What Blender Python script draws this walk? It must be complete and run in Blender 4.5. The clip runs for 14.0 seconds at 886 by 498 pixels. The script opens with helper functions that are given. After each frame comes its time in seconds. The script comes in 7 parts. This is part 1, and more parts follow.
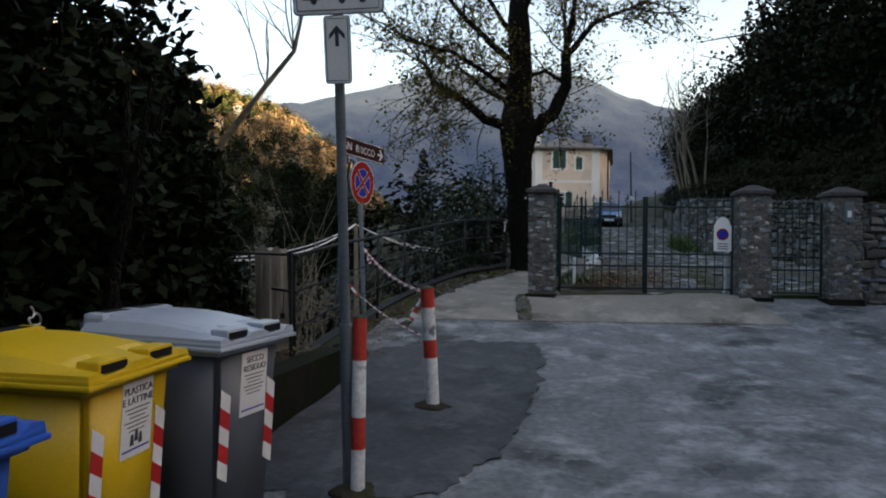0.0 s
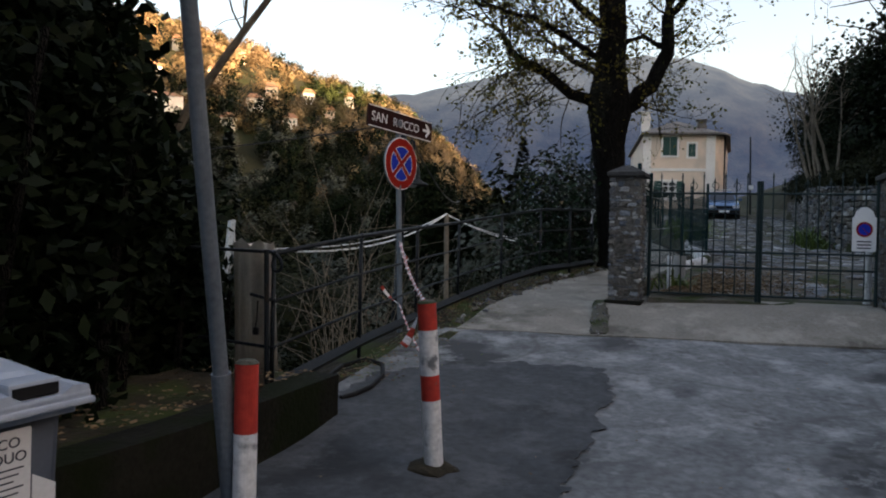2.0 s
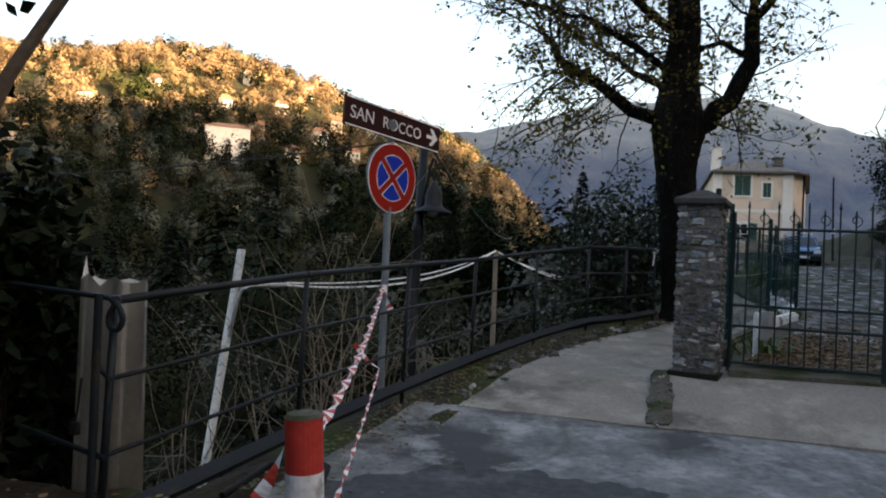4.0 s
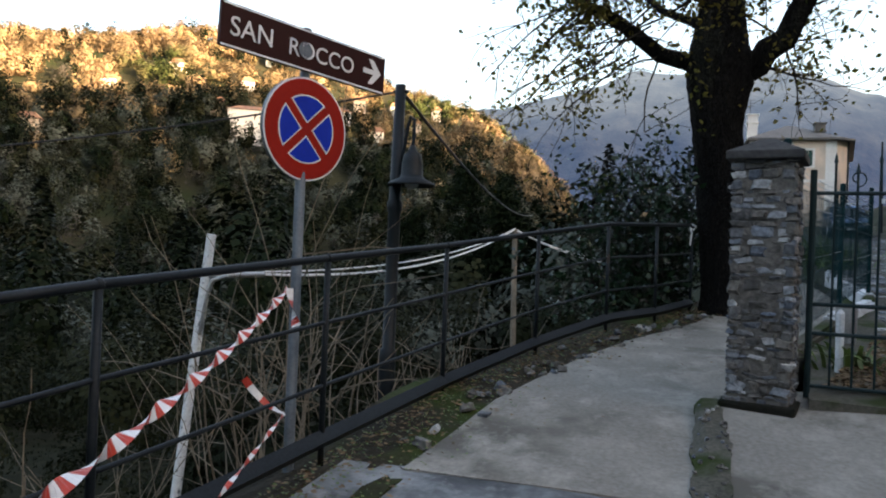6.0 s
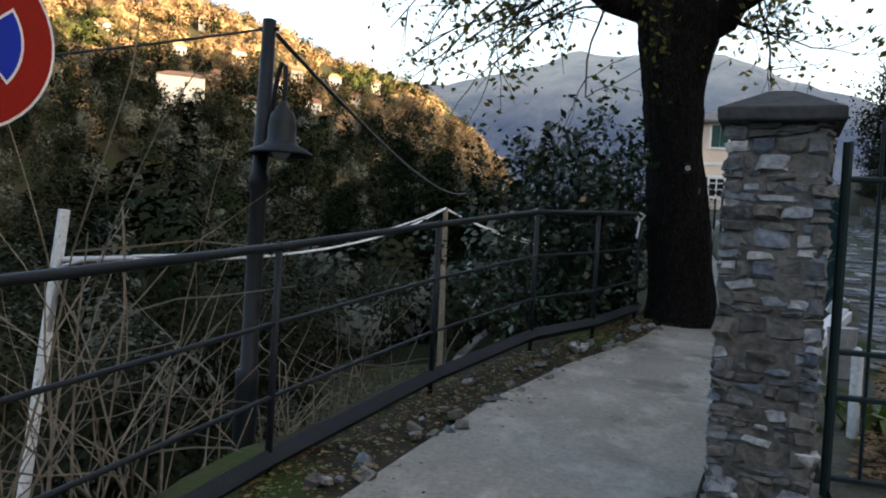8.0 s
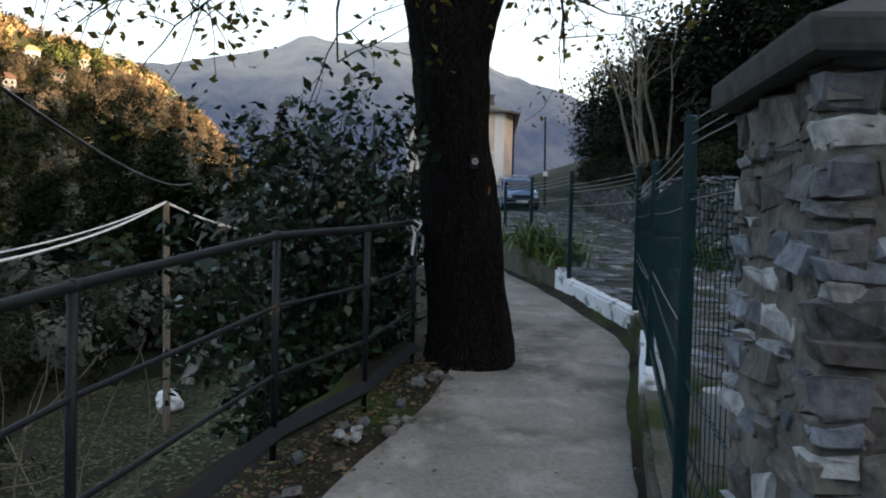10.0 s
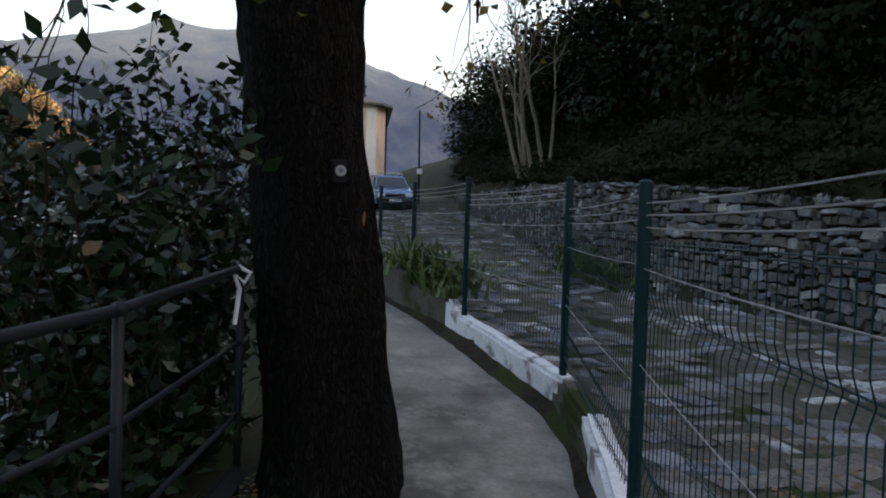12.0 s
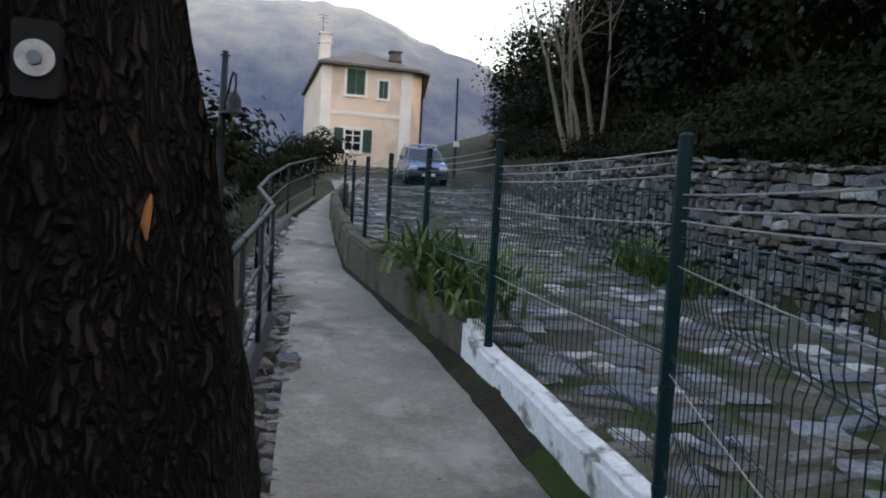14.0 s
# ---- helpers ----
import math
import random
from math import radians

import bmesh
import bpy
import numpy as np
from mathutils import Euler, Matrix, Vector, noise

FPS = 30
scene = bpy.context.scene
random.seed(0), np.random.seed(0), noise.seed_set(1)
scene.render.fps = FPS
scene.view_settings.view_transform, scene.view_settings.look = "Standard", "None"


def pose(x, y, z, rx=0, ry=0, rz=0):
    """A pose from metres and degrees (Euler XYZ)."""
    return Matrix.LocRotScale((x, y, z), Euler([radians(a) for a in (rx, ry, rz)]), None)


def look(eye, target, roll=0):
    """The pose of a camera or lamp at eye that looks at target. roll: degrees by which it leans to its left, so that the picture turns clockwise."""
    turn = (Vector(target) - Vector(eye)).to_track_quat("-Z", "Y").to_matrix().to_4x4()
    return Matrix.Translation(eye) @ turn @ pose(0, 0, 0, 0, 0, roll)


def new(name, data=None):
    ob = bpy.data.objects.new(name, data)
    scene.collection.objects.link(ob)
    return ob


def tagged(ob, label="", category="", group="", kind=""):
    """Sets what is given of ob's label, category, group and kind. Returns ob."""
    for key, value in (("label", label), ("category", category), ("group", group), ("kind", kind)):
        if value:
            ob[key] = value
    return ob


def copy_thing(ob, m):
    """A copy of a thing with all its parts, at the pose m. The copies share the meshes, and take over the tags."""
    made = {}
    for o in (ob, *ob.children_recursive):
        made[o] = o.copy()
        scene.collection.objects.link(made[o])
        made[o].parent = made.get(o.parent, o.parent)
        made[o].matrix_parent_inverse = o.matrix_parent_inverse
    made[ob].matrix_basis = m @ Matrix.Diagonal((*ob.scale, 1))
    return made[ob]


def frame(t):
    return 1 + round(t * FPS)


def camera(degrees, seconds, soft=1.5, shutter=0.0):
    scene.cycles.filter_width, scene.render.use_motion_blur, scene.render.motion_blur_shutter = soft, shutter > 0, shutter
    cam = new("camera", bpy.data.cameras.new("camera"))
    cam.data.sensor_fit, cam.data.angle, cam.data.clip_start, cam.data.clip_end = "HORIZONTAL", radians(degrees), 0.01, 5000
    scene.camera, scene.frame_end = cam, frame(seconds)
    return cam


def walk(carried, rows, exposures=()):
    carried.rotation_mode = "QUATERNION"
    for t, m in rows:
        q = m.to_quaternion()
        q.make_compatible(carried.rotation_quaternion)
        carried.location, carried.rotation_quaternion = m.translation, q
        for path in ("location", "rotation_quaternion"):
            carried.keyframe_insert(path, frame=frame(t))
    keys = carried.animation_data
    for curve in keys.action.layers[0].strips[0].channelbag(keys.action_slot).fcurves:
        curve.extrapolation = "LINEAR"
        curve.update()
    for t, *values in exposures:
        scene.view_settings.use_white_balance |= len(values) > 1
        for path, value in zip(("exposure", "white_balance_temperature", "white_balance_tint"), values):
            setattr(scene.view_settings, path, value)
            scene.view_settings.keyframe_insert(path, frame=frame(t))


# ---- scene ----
cam = camera(62.1, 14.0, soft=2.0)
PATH = [
    (0, (0.109, -0.036, 1.565), (0.084, 1.964, 1.577), 0.7),
    (0.5, (0.245, 0.439, 1.58), (0.209, 2.438, 1.623), 2.0),
    (1, (0.47, 0.886, 1.626), (0.322, 2.88, 1.656), 2.2),
    (1.5, (0.584, 1.335, 1.642), (0.424, 3.328, 1.637), 2.3),
    (2, (0.716, 1.921, 1.64), (0.399, 3.896, 1.621), 1.4),
    (2.5, (0.796, 2.402, 1.68), (0.421, 4.366, 1.739), 0.9),
    (3, (0.837, 3.05, 1.713), (0.454, 5.012, 1.784), 2.2),
    (3.2, (0.845, 3.308, 1.698), (0.42, 5.261, 1.771), 2.8),
    (5.3, (0.812, 5.771, 1.802), (0.31, 7.705, 1.872), 3.3),
    (5.5, (0.796, 5.97, 1.814), (0.295, 7.906, 1.853), 2.8),
    (6, (0.843, 6.5, 1.846), (0.291, 8.422, 1.859), 2.2),
    (6.5, (0.835, 7.033, 1.868), (0.315, 8.965, 1.897), 2.9),
    (7, (0.822, 7.531, 1.883), (0.357, 9.476, 1.869), 2.5),
    (7.2, (0.856, 7.725, 1.897), (0.414, 9.675, 1.841), 2.7),
    (9.3, (0.558, 9.952, 2.262), (0.55, 11.952, 2.254), 2.2),
    (9.5, (0.535, 10.177, 2.279), (0.69, 12.171, 2.263), 2.0),
    (10, (0.617, 10.832, 2.294), (0.927, 12.807, 2.241), 1.5),
    (10.5, (0.662, 11.364, 2.311), (1.139, 13.306, 2.249), 2.1),
    (11, (0.757, 11.923, 2.386), (1.245, 13.86, 2.29), 1.7),
    (11.5, (0.915, 12.431, 2.499), (1.445, 14.359, 2.45), 1.9),
    (12, (1.078, 13.044, 2.581), (1.728, 14.934, 2.523), 1.9),
    (12.5, (1.297, 13.57, 2.595), (1.958, 15.456, 2.516), 1.3),
    (13, (1.533, 14.226, 2.613), (2.257, 16.083, 2.451), 2.7),
    (13.5, (1.777, 14.783, 2.617), (2.461, 16.659, 2.496), 1.1),
    (14, (2.023, 15.336, 2.666), (2.574, 17.254, 2.537), 3.3),
]
walk(cam, [(t, look(eye, target, roll)) for t, eye, target, roll in PATH],
     exposures=[(0.0, 2.22, 7500, 17), (2.5, 2.12, 7750, 20), (3.2, 2.17, 7700, 19), (6.5, 2.65, 7200, 16), (10.5, 2.6, 7600, 19), (12.5, 2.35, 7900, 22), (13.5, 2.7, 8200, 22), (14.0, 2.9, 8000, 21)])

# ---- light ----
SUN_TO = Vector((0.95, -0.32, 0.17)).normalized()
world = bpy.data.worlds.new("dusk_sky")
scene.world = world
world.use_nodes = True
wn = world.node_tree
sky = wn.nodes.new("ShaderNodeTexSky")
sky.sky_type, sky.sun_disc = "NISHITA", False
sky.sun_elevation = math.asin(SUN_TO.z)
sky.sun_rotation = math.atan2(SUN_TO.x, SUN_TO.y)
sky.air_density, sky.dust_density, sky.ozone_density = 1.0, 3.5, 1.0
wn.nodes["Background"].inputs[1].default_value = 0.15
wn.links.new(sky.outputs[0], wn.nodes["Background"].inputs[0])
sun_data = bpy.data.lights.new("sun", "SUN")
sun_data.energy, sun_data.angle, sun_data.color = 6.5, radians(0.6), (1.0, 0.74, 0.46)
sun = new("sun", sun_data)
sun.matrix_world = look((0, 0, 60), Vector((0, 0, 60)) - SUN_TO)


# ---- mesh helpers ----
def part(name, bm, material, parent=None, label="", smooth=False):
    """One bmesh as one mesh object, in the world's place, under a thing or a part."""
    me = bpy.data.meshes.new(name)
    bm.to_mesh(me)
    bm.free()
    return mesh_part(name, me, material, parent, label, smooth)


def mesh_part(name, me, material, parent=None, label="", smooth=False):
    ob = new(name, me)
    for m in (material if isinstance(material, (list, tuple)) else [material]):
        me.materials.append(m)
    if smooth:
        me.polygons.foreach_set("use_smooth", [True] * len(me.polygons))
    if parent:
        ob.parent = parent
        ob.matrix_parent_inverse = world_of(parent).inverted()
    if label:
        ob["label"] = label
    return ob


def world_of(ob):
    if not ob.parent:
        return ob.matrix_basis.copy()
    return world_of(ob.parent) @ ob.matrix_parent_inverse @ ob.matrix_basis


def thing(name, label, category, at=(0, 0, 0), group="", kind=""):
    ob = new(name)
    ob.empty_display_size = 0.1
    ob.location = at
    return tagged(ob, label, category, group, kind)


def box(bm, lo, hi, m=None, bevel=0.0):
    lo, hi = Vector(lo), Vector(hi)
    r = bmesh.ops.create_cube(bm, size=1.0)
    c, s = (lo + hi) / 2, hi - lo
    mm = Matrix.LocRotScale(c, None, s)
    bmesh.ops.transform(bm, matrix=(m @ mm) if m else mm, verts=r["verts"])
    if bevel:
        es = list({e for v in r["verts"] for e in v.link_edges})
        bmesh.ops.bevel(bm, geom=es, offset=bevel, segments=2, affect="EDGES", profile=0.6)
    return bm


def rod(bm, a, b, r1, r2=None, n=10):
    a, b = Vector(a), Vector(b)
    d = b - a
    q = d.to_track_quat("Z", "Y").to_matrix().to_4x4()
    bmesh.ops.create_cone(bm, cap_ends=True, segments=n, radius1=r1, radius2=r1 if r2 is None else r2, depth=d.length,
                          matrix=Matrix.Translation((a + b) / 2) @ q)
    return bm


def tube(bm, pts, radii, n=8, cap=True):
    """A tapered tube along points."""
    pts = [Vector(p) for p in pts]
    if not isinstance(radii, (list, tuple)):
        radii = [radii] * len(pts)
    rings, prev = [], None
    for i, p in enumerate(pts):
        d = (pts[min(i + 1, len(pts) - 1)] - pts[max(i - 1, 0)]).normalized()
        if prev is None:
            up = Vector((0, 0, 1)) if abs(d.z) < 0.9 else Vector((1, 0, 0))
            u = d.cross(up).normalized()
        else:
            u = (prev - d * prev.dot(d)).normalized()
        prev = u
        v = d.cross(u)
        rings.append([bm.verts.new(p + radii[i] * (math.cos(a) * u + math.sin(a) * v)) for a in [2 * math.pi * k / n for k in range(n)]])
    for r0, r1 in zip(rings, rings[1:]):
        for k in range(n):
            bm.faces.new((r0[k], r0[(k + 1) % n], r1[(k + 1) % n], r1[k]))
    if cap:
        bm.faces.new(rings[0][::-1])
        bm.faces.new(rings[-1])
    return bm


def prism(bm, outline, z0, z1):
    """An upright prism over a plan outline."""
    lo = [bm.verts.new((x, y, z0)) for x, y in outline]
    hi = [bm.verts.new((x, y, z1)) for x, y in outline]
    n = len(outline)
    for i in range(n):
        bm.faces.new((lo[i], lo[(i + 1) % n], hi[(i + 1) % n], hi[i]))
    bm.faces.new(lo[::-1])
    bm.faces.new(hi)
    bmesh.ops.recalc_face_normals(bm, faces=bm.faces)
    return bm


def interp(v, table):
    xs, ys = zip(*table)
    return float(np.interp(v, xs, ys))


# ---- materials ----
def surface(name, dark, light, rough=0.8, grain=40.0, patch=1.5, bump=0.25, metal=0.0, patch_tint=None, patch_at=0.55, island=False, per_object=0.0, stretch=(1, 1, 1), spec=0.4, thin=0.0, fine=0.01):
    """Two-scale procedural surface: fine grain between two colours, larger patches of a third."""
    m = bpy.data.materials.new(name)
    m.use_nodes = True
    t = m.node_tree
    n, l = t.nodes, t.links
    b = n["Principled BSDF"]
    geo = n.new("ShaderNodeNewGeometry")
    mp = n.new("ShaderNodeMapping")
    mp.inputs["Scale"].default_value = stretch
    l.new(geo.outputs["Position"], mp.inputs[0])
    fine_n = n.new("ShaderNodeTexNoise")
    fine_n.inputs["Scale"].default_value, fine_n.inputs["Detail"].default_value = grain, 5
    big = n.new("ShaderNodeTexNoise")
    big.inputs["Scale"].default_value, big.inputs["Detail"].default_value, big.inputs["Roughness"].default_value = patch, 6, 0.6
    for q in (fine_n, big):
        l.new(mp.outputs[0], q.inputs["Vector"])
    ramp = n.new("ShaderNodeMapRange")
    ramp.inputs[1].default_value, ramp.inputs[2].default_value = 0.32, 0.68
    mixed = n.new("ShaderNodeMath")
    mixed.operation = "MULTIPLY_ADD"
    mixed.inputs[1].default_value = 0.5
    half = n.new("ShaderNodeMath")
    half.operation = "MULTIPLY"
    half.inputs[1].default_value = 0.5
    l.new(big.outputs[0], half.inputs[0])
    l.new(fine_n.outputs[0], mixed.inputs[0])
    l.new(half.outputs[0], mixed.inputs[2])
    l.new(mixed.outputs[0], ramp.inputs[0])
    fac = ramp.outputs[0]
    if island or per_object:
        src = geo.outputs["Random Per Island"] if island else n.new("ShaderNodeObjectInfo").outputs["Random"]
        add = n.new("ShaderNodeMath")
        add.operation, add.use_clamp = "ADD", True
        sub = n.new("ShaderNodeMath")
        sub.operation = "MULTIPLY_ADD"
        w = per_object or 1.0
        sub.inputs[1].default_value, sub.inputs[2].default_value = w, -w / 2
        l.new(src, sub.inputs[0])
        l.new(fac, add.inputs[0])
        l.new(sub.outputs[0], add.inputs[1])
        fac = add.outputs[0]
    col = n.new("ShaderNodeMix")
    col.data_type = "RGBA"
    col.inputs[6].default_value, col.inputs[7].default_value = (*dark, 1), (*light, 1)
    l.new(fac, col.inputs[0])
    out = col.outputs[2]
    if patch_tint:
        pn = n.new("ShaderNodeTexNoise")
        pn.inputs["Scale"].default_value, pn.inputs["Detail"].default_value = patch * 0.7, 8
        l.new(mp.outputs[0], pn.inputs["Vector"])
        pr = n.new("ShaderNodeMapRange")
        pr.inputs[1].default_value, pr.inputs[2].default_value = patch_at, patch_at + 0.1
        l.new(pn.outputs[0], pr.inputs[0])
        c2 = n.new("ShaderNodeMix")
        c2.data_type = "RGBA"
        c2.inputs[7].default_value = (*patch_tint, 1)
        l.new(pr.outputs[0], c2.inputs[0])
        l.new(out, c2.inputs[6])
        out = c2.outputs[2]
    l.new(out, b.inputs["Base Color"])
    rr = n.new("ShaderNodeMapRange")
    rr.inputs[3].default_value, rr.inputs[4].default_value = max(rough - 0.12, 0.03), min(rough + 0.1, 1.0)
    l.new(big.outputs[0], rr.inputs[0])
    l.new(rr.outputs[0], b.inputs["Roughness"])
    b.inputs["Metallic"].default_value = metal
    b.inputs["Specular IOR Level"].default_value = spec
    if bump:
        bp = n.new("ShaderNodeBump")
        bp.inputs["Strength"].default_value, bp.inputs["Distance"].default_value = bump, fine
        l.new(mixed.outputs[0], bp.inputs["Height"])
        l.new(bp.outputs[0], b.inputs["Normal"])
    if thin:
        tr = n.new("ShaderNodeBsdfTranslucent")
        l.new(out, tr.inputs[0])
        mx = n.new("ShaderNodeMixShader")
        mx.inputs[0].default_value = thin
        l.new(b.outputs[0], mx.inputs[1])
        l.new(tr.outputs[0], mx.inputs[2])
        l.new(mx.outputs[0], n["Material Output"].inputs[0])
    return m


def paving(name, dark, light, stain, dust, crack_scale, crack=0.5, rough=0.85, flow=(0.45, 2.2, 1), grain=26):
    """Worn ground: grain, dark stains, pale dusty streaks and branching cracks."""
    m = surface(name, dark, light, rough, grain, 1.5, 0.55, patch_tint=stain, patch_at=0.55)
    n, l = m.node_tree.nodes, m.node_tree.links
    b = n["Principled BSDF"]
    last = b.inputs["Base Color"].links[0].from_socket
    geo = n.new("ShaderNodeNewGeometry")
    warp = n.new("ShaderNodeTexNoise")
    warp.inputs["Scale"].default_value, warp.inputs["Detail"].default_value = 1.4, 6
    l.new(geo.outputs["Position"], warp.inputs["Vector"])
    mixv = n.new("ShaderNodeMix")
    mixv.data_type = "VECTOR"
    mixv.inputs[0].default_value = 0.35
    l.new(geo.outputs["Position"], mixv.inputs[4])
    l.new(warp.outputs["Color"], mixv.inputs[5])
    streak_map = n.new("ShaderNodeMapping")
    streak_map.inputs["Scale"].default_value = flow
    l.new(geo.outputs["Position"], streak_map.inputs[0])
    streak = n.new("ShaderNodeTexNoise")
    streak.inputs["Scale"].default_value, streak.inputs["Detail"].default_value, streak.inputs["Roughness"].default_value = 2.6, 10, 0.72
    l.new(streak_map.outputs[0], streak.inputs["Vector"])
    sr = n.new("ShaderNodeMapRange")
    sr.inputs[1].default_value, sr.inputs[2].default_value, sr.inputs[4].default_value = 0.50, 0.66, 0.85
    l.new(streak.outputs[0], sr.inputs[0])
    c1 = n.new("ShaderNodeMix")
    c1.data_type = "RGBA"
    c1.inputs[7].default_value = (*dust, 1)
    l.new(sr.outputs[0], c1.inputs[0])
    l.new(last, c1.inputs[6])
    vor = n.new("ShaderNodeTexVoronoi")
    vor.feature = "DISTANCE_TO_EDGE"
    vor.inputs["Scale"].default_value = crack_scale
    l.new(mixv.outputs[1], vor.inputs["Vector"])
    vr = n.new("ShaderNodeMapRange")
    vr.inputs[1].default_value, vr.inputs[2].default_value, vr.inputs[3].default_value, vr.inputs[4].default_value = 0.0, 0.03, 1.0, 0.0
    l.new(vor.outputs["Distance"], vr.inputs[0])
    gate = n.new("ShaderNodeTexNoise")
    gate.inputs["Scale"].default_value = 0.5
    l.new(geo.outputs["Position"], gate.inputs["Vector"])
    gr = n.new("ShaderNodeMapRange")
    gr.inputs[1].default_value, gr.inputs[2].default_value, gr.inputs[4].default_value = 0.48, 0.6, crack
    l.new(gate.outputs[0], gr.inputs[0])
    mul = n.new("ShaderNodeMath")
    mul.operation = "MULTIPLY"
    l.new(vr.outputs[0], mul.inputs[0])
    l.new(gr.outputs[0], mul.inputs[1])
    c2 = n.new("ShaderNodeMix")
    c2.data_type = "RGBA"
    c2.inputs[7].default_value = (0.03, 0.03, 0.028, 1)
    l.new(mul.outputs[0], c2.inputs[0])
    l.new(c1.outputs[2], c2.inputs[6])
    l.new(c2.outputs[2], b.inputs["Base Color"])
    return m


def stone_surface(name, island, lift=1.0):
    """Rubble stone: each one its own grey, blue-grey, brown or pale tone."""
    m = surface(name, tuple([0.06 * lift] * 3), tuple([0.30 * lift] * 3), 0.88, 38, 8, 1.0, fine=0.015)
    n, l = m.node_tree.nodes, m.node_tree.links
    b = n["Principled BSDF"]
    last = b.inputs["Base Color"].links[0].from_socket
    src = n.new("ShaderNodeNewGeometry").outputs["Random Per Island"] if island else n.new("ShaderNodeObjectInfo").outputs["Random"]
    ramp = n.new("ShaderNodeValToRGB")
    tones = [(0.0, (0.38, 0.36, 0.34)), (0.2, (0.75, 0.69, 0.60)), (0.38, (0.52, 0.62, 0.78)), (0.55, (0.9, 0.82, 0.73)), (0.7, (0.5, 0.46, 0.42)), (0.84, (1.0, 1.1, 1.25)), (0.96, (2.0, 2.0, 1.95))]
    e = ramp.color_ramp.elements
    e[0].position, e[0].color = tones[0][0], (*tones[0][1], 1)
    e[1].position, e[1].color = tones[-1][0], (*tones[-1][1], 1)
    for p, c in tones[1:-1]:
        e.new(p).color = (*c, 1)
    l.new(src, ramp.inputs[0])
    mx = n.new("ShaderNodeMix")
    mx.data_type, mx.blend_type = "RGBA", "MULTIPLY"
    mx.inputs[0].default_value = 1.0
    l.new(last, mx.inputs[6])
    l.new(ramp.outputs[0], mx.inputs[7])
    l.new(mx.outputs[2], b.inputs["Base Color"])
    return m


PAVER = stone_surface("paving_stone", True, 1.0)
PAVER_ONE = stone_surface("paving_stone_single", False, 1.0)
ASPHALT_NEW = paving("asphalt_patch", (0.01901, 0.02253, 0.02605), (0.05491, 0.06125, 0.06758), (0.01549, 0.0176, 0.01971), (0.088, 0.09434, 0.09997), 0.5, 0.3, flow=(0.9, 1.0, 1), grain=16)
ASPHALT = paving("asphalt", (0.0602, 0.0645, 0.06794), (0.1789, 0.1909, 0.1978), (0.03612, 0.0387, 0.04128), (0.2881, 0.301, 0.3053), 0.8, flow=(0.9, 1.0, 1), grain=16)
CONCRETE = paving("concrete", (0.1232, 0.1122, 0.0952), (0.2422, 0.2253, 0.1955), (0.085, 0.0782, 0.0629), (0.2975, 0.2805, 0.2465), 0.5, 0.3, flow=(0.9, 0.75, 1), grain=34)
# Soil tone also lowered for the laurel shade over the bed.
SOIL = surface("soil", (0.01275, 0.01084, 0.00765), (0.04462, 0.03697, 0.0255), 0.95, 30, 1.5, 0.8, patch_tint=(0.03188, 0.04462, 0.01275), patch_at=0.52, fine=0.03, spec=0.1)
GRASS_SOIL = surface("hillside_ground", (0.012, 0.014, 0.007), (0.04, 0.038, 0.022), 0.95, 2.0, 0.05, 0.6, patch_tint=(0.02, 0.027, 0.011), patch_at=0.5, fine=0.1, spec=0.1)
MOSS_CONC = surface("mossy_concrete", (0.04, 0.04, 0.0304), (0.12, 0.112, 0.092), 0.9, 40, 2.5, 0.5, patch_tint=(0.028, 0.04, 0.012), patch_at=0.5, spec=0.1)
STONE = stone_surface("wall_stone", False, 0.85)
# Lower tone than the single stones: overhanging tree shade put into the colour.
STONE_ST = stone_surface("wall_stone_joined", True, 0.62)
# Moss tone taken near black: overhanging shade is put into the colour.
SHADED_MOSS = surface("shaded_mossy_wall", (0.00432, 0.00432, 0.00324), (0.018, 0.01728, 0.01296), 0.95, 30, 3, 0.7, patch_tint=(0.0072, 0.01008, 0.0036), patch_at=0.5, fine=0.02, spec=0.1)
MORTAR = surface("mortar", (0.045, 0.042, 0.038), (0.2, 0.185, 0.165), 0.95, 28, 6, 1.0, patch_tint=(0.085, 0.08, 0.068), patch_at=0.58, fine=0.02, spec=0.1)
CAPSTONE = surface("cap_slate", (0.028, 0.028, 0.0288), (0.072, 0.0704, 0.068), 0.8, 30, 4, 0.4, spec=0.15)
IRON = surface("dark_green_iron", (0.006, 0.016, 0.018), (0.016, 0.034, 0.036), 0.5, 60, 6, 0.2, metal=0.0, patch_tint=(0.05, 0.035, 0.02), patch_at=0.66, spec=0.2)
RAIL_IRON = surface("dark_rail_iron", (0.0045, 0.00675, 0.009), (0.0135, 0.018, 0.0225), 0.55, 70, 6, 0.25, patch_tint=(0.0375, 0.02625, 0.01875), patch_at=0.66, spec=0.2)
FENCE_GREEN = surface("green_coated_steel", (0.002, 0.0175, 0.0205), (0.0047, 0.031, 0.036), 0.5, 80, 5, 0.1, spec=0.15)
WIRE = surface("galvanised_wire", (0.25, 0.25, 0.25), (0.45, 0.45, 0.45), 0.45, 80, 5, 0.1, metal=0.6)
GALV = surface("galvanised_pole", (0.085, 0.1062, 0.1275), (0.17, 0.1997, 0.2295), 0.5, 50, 4, 0.12, metal=0.3)
WHITE_PAINT = surface("worn_white_paint", (0.42, 0.44, 0.46), (0.74, 0.75, 0.76), 0.6, 40, 13, 0.25, patch_tint=(0.13, 0.14, 0.155), patch_at=0.58)
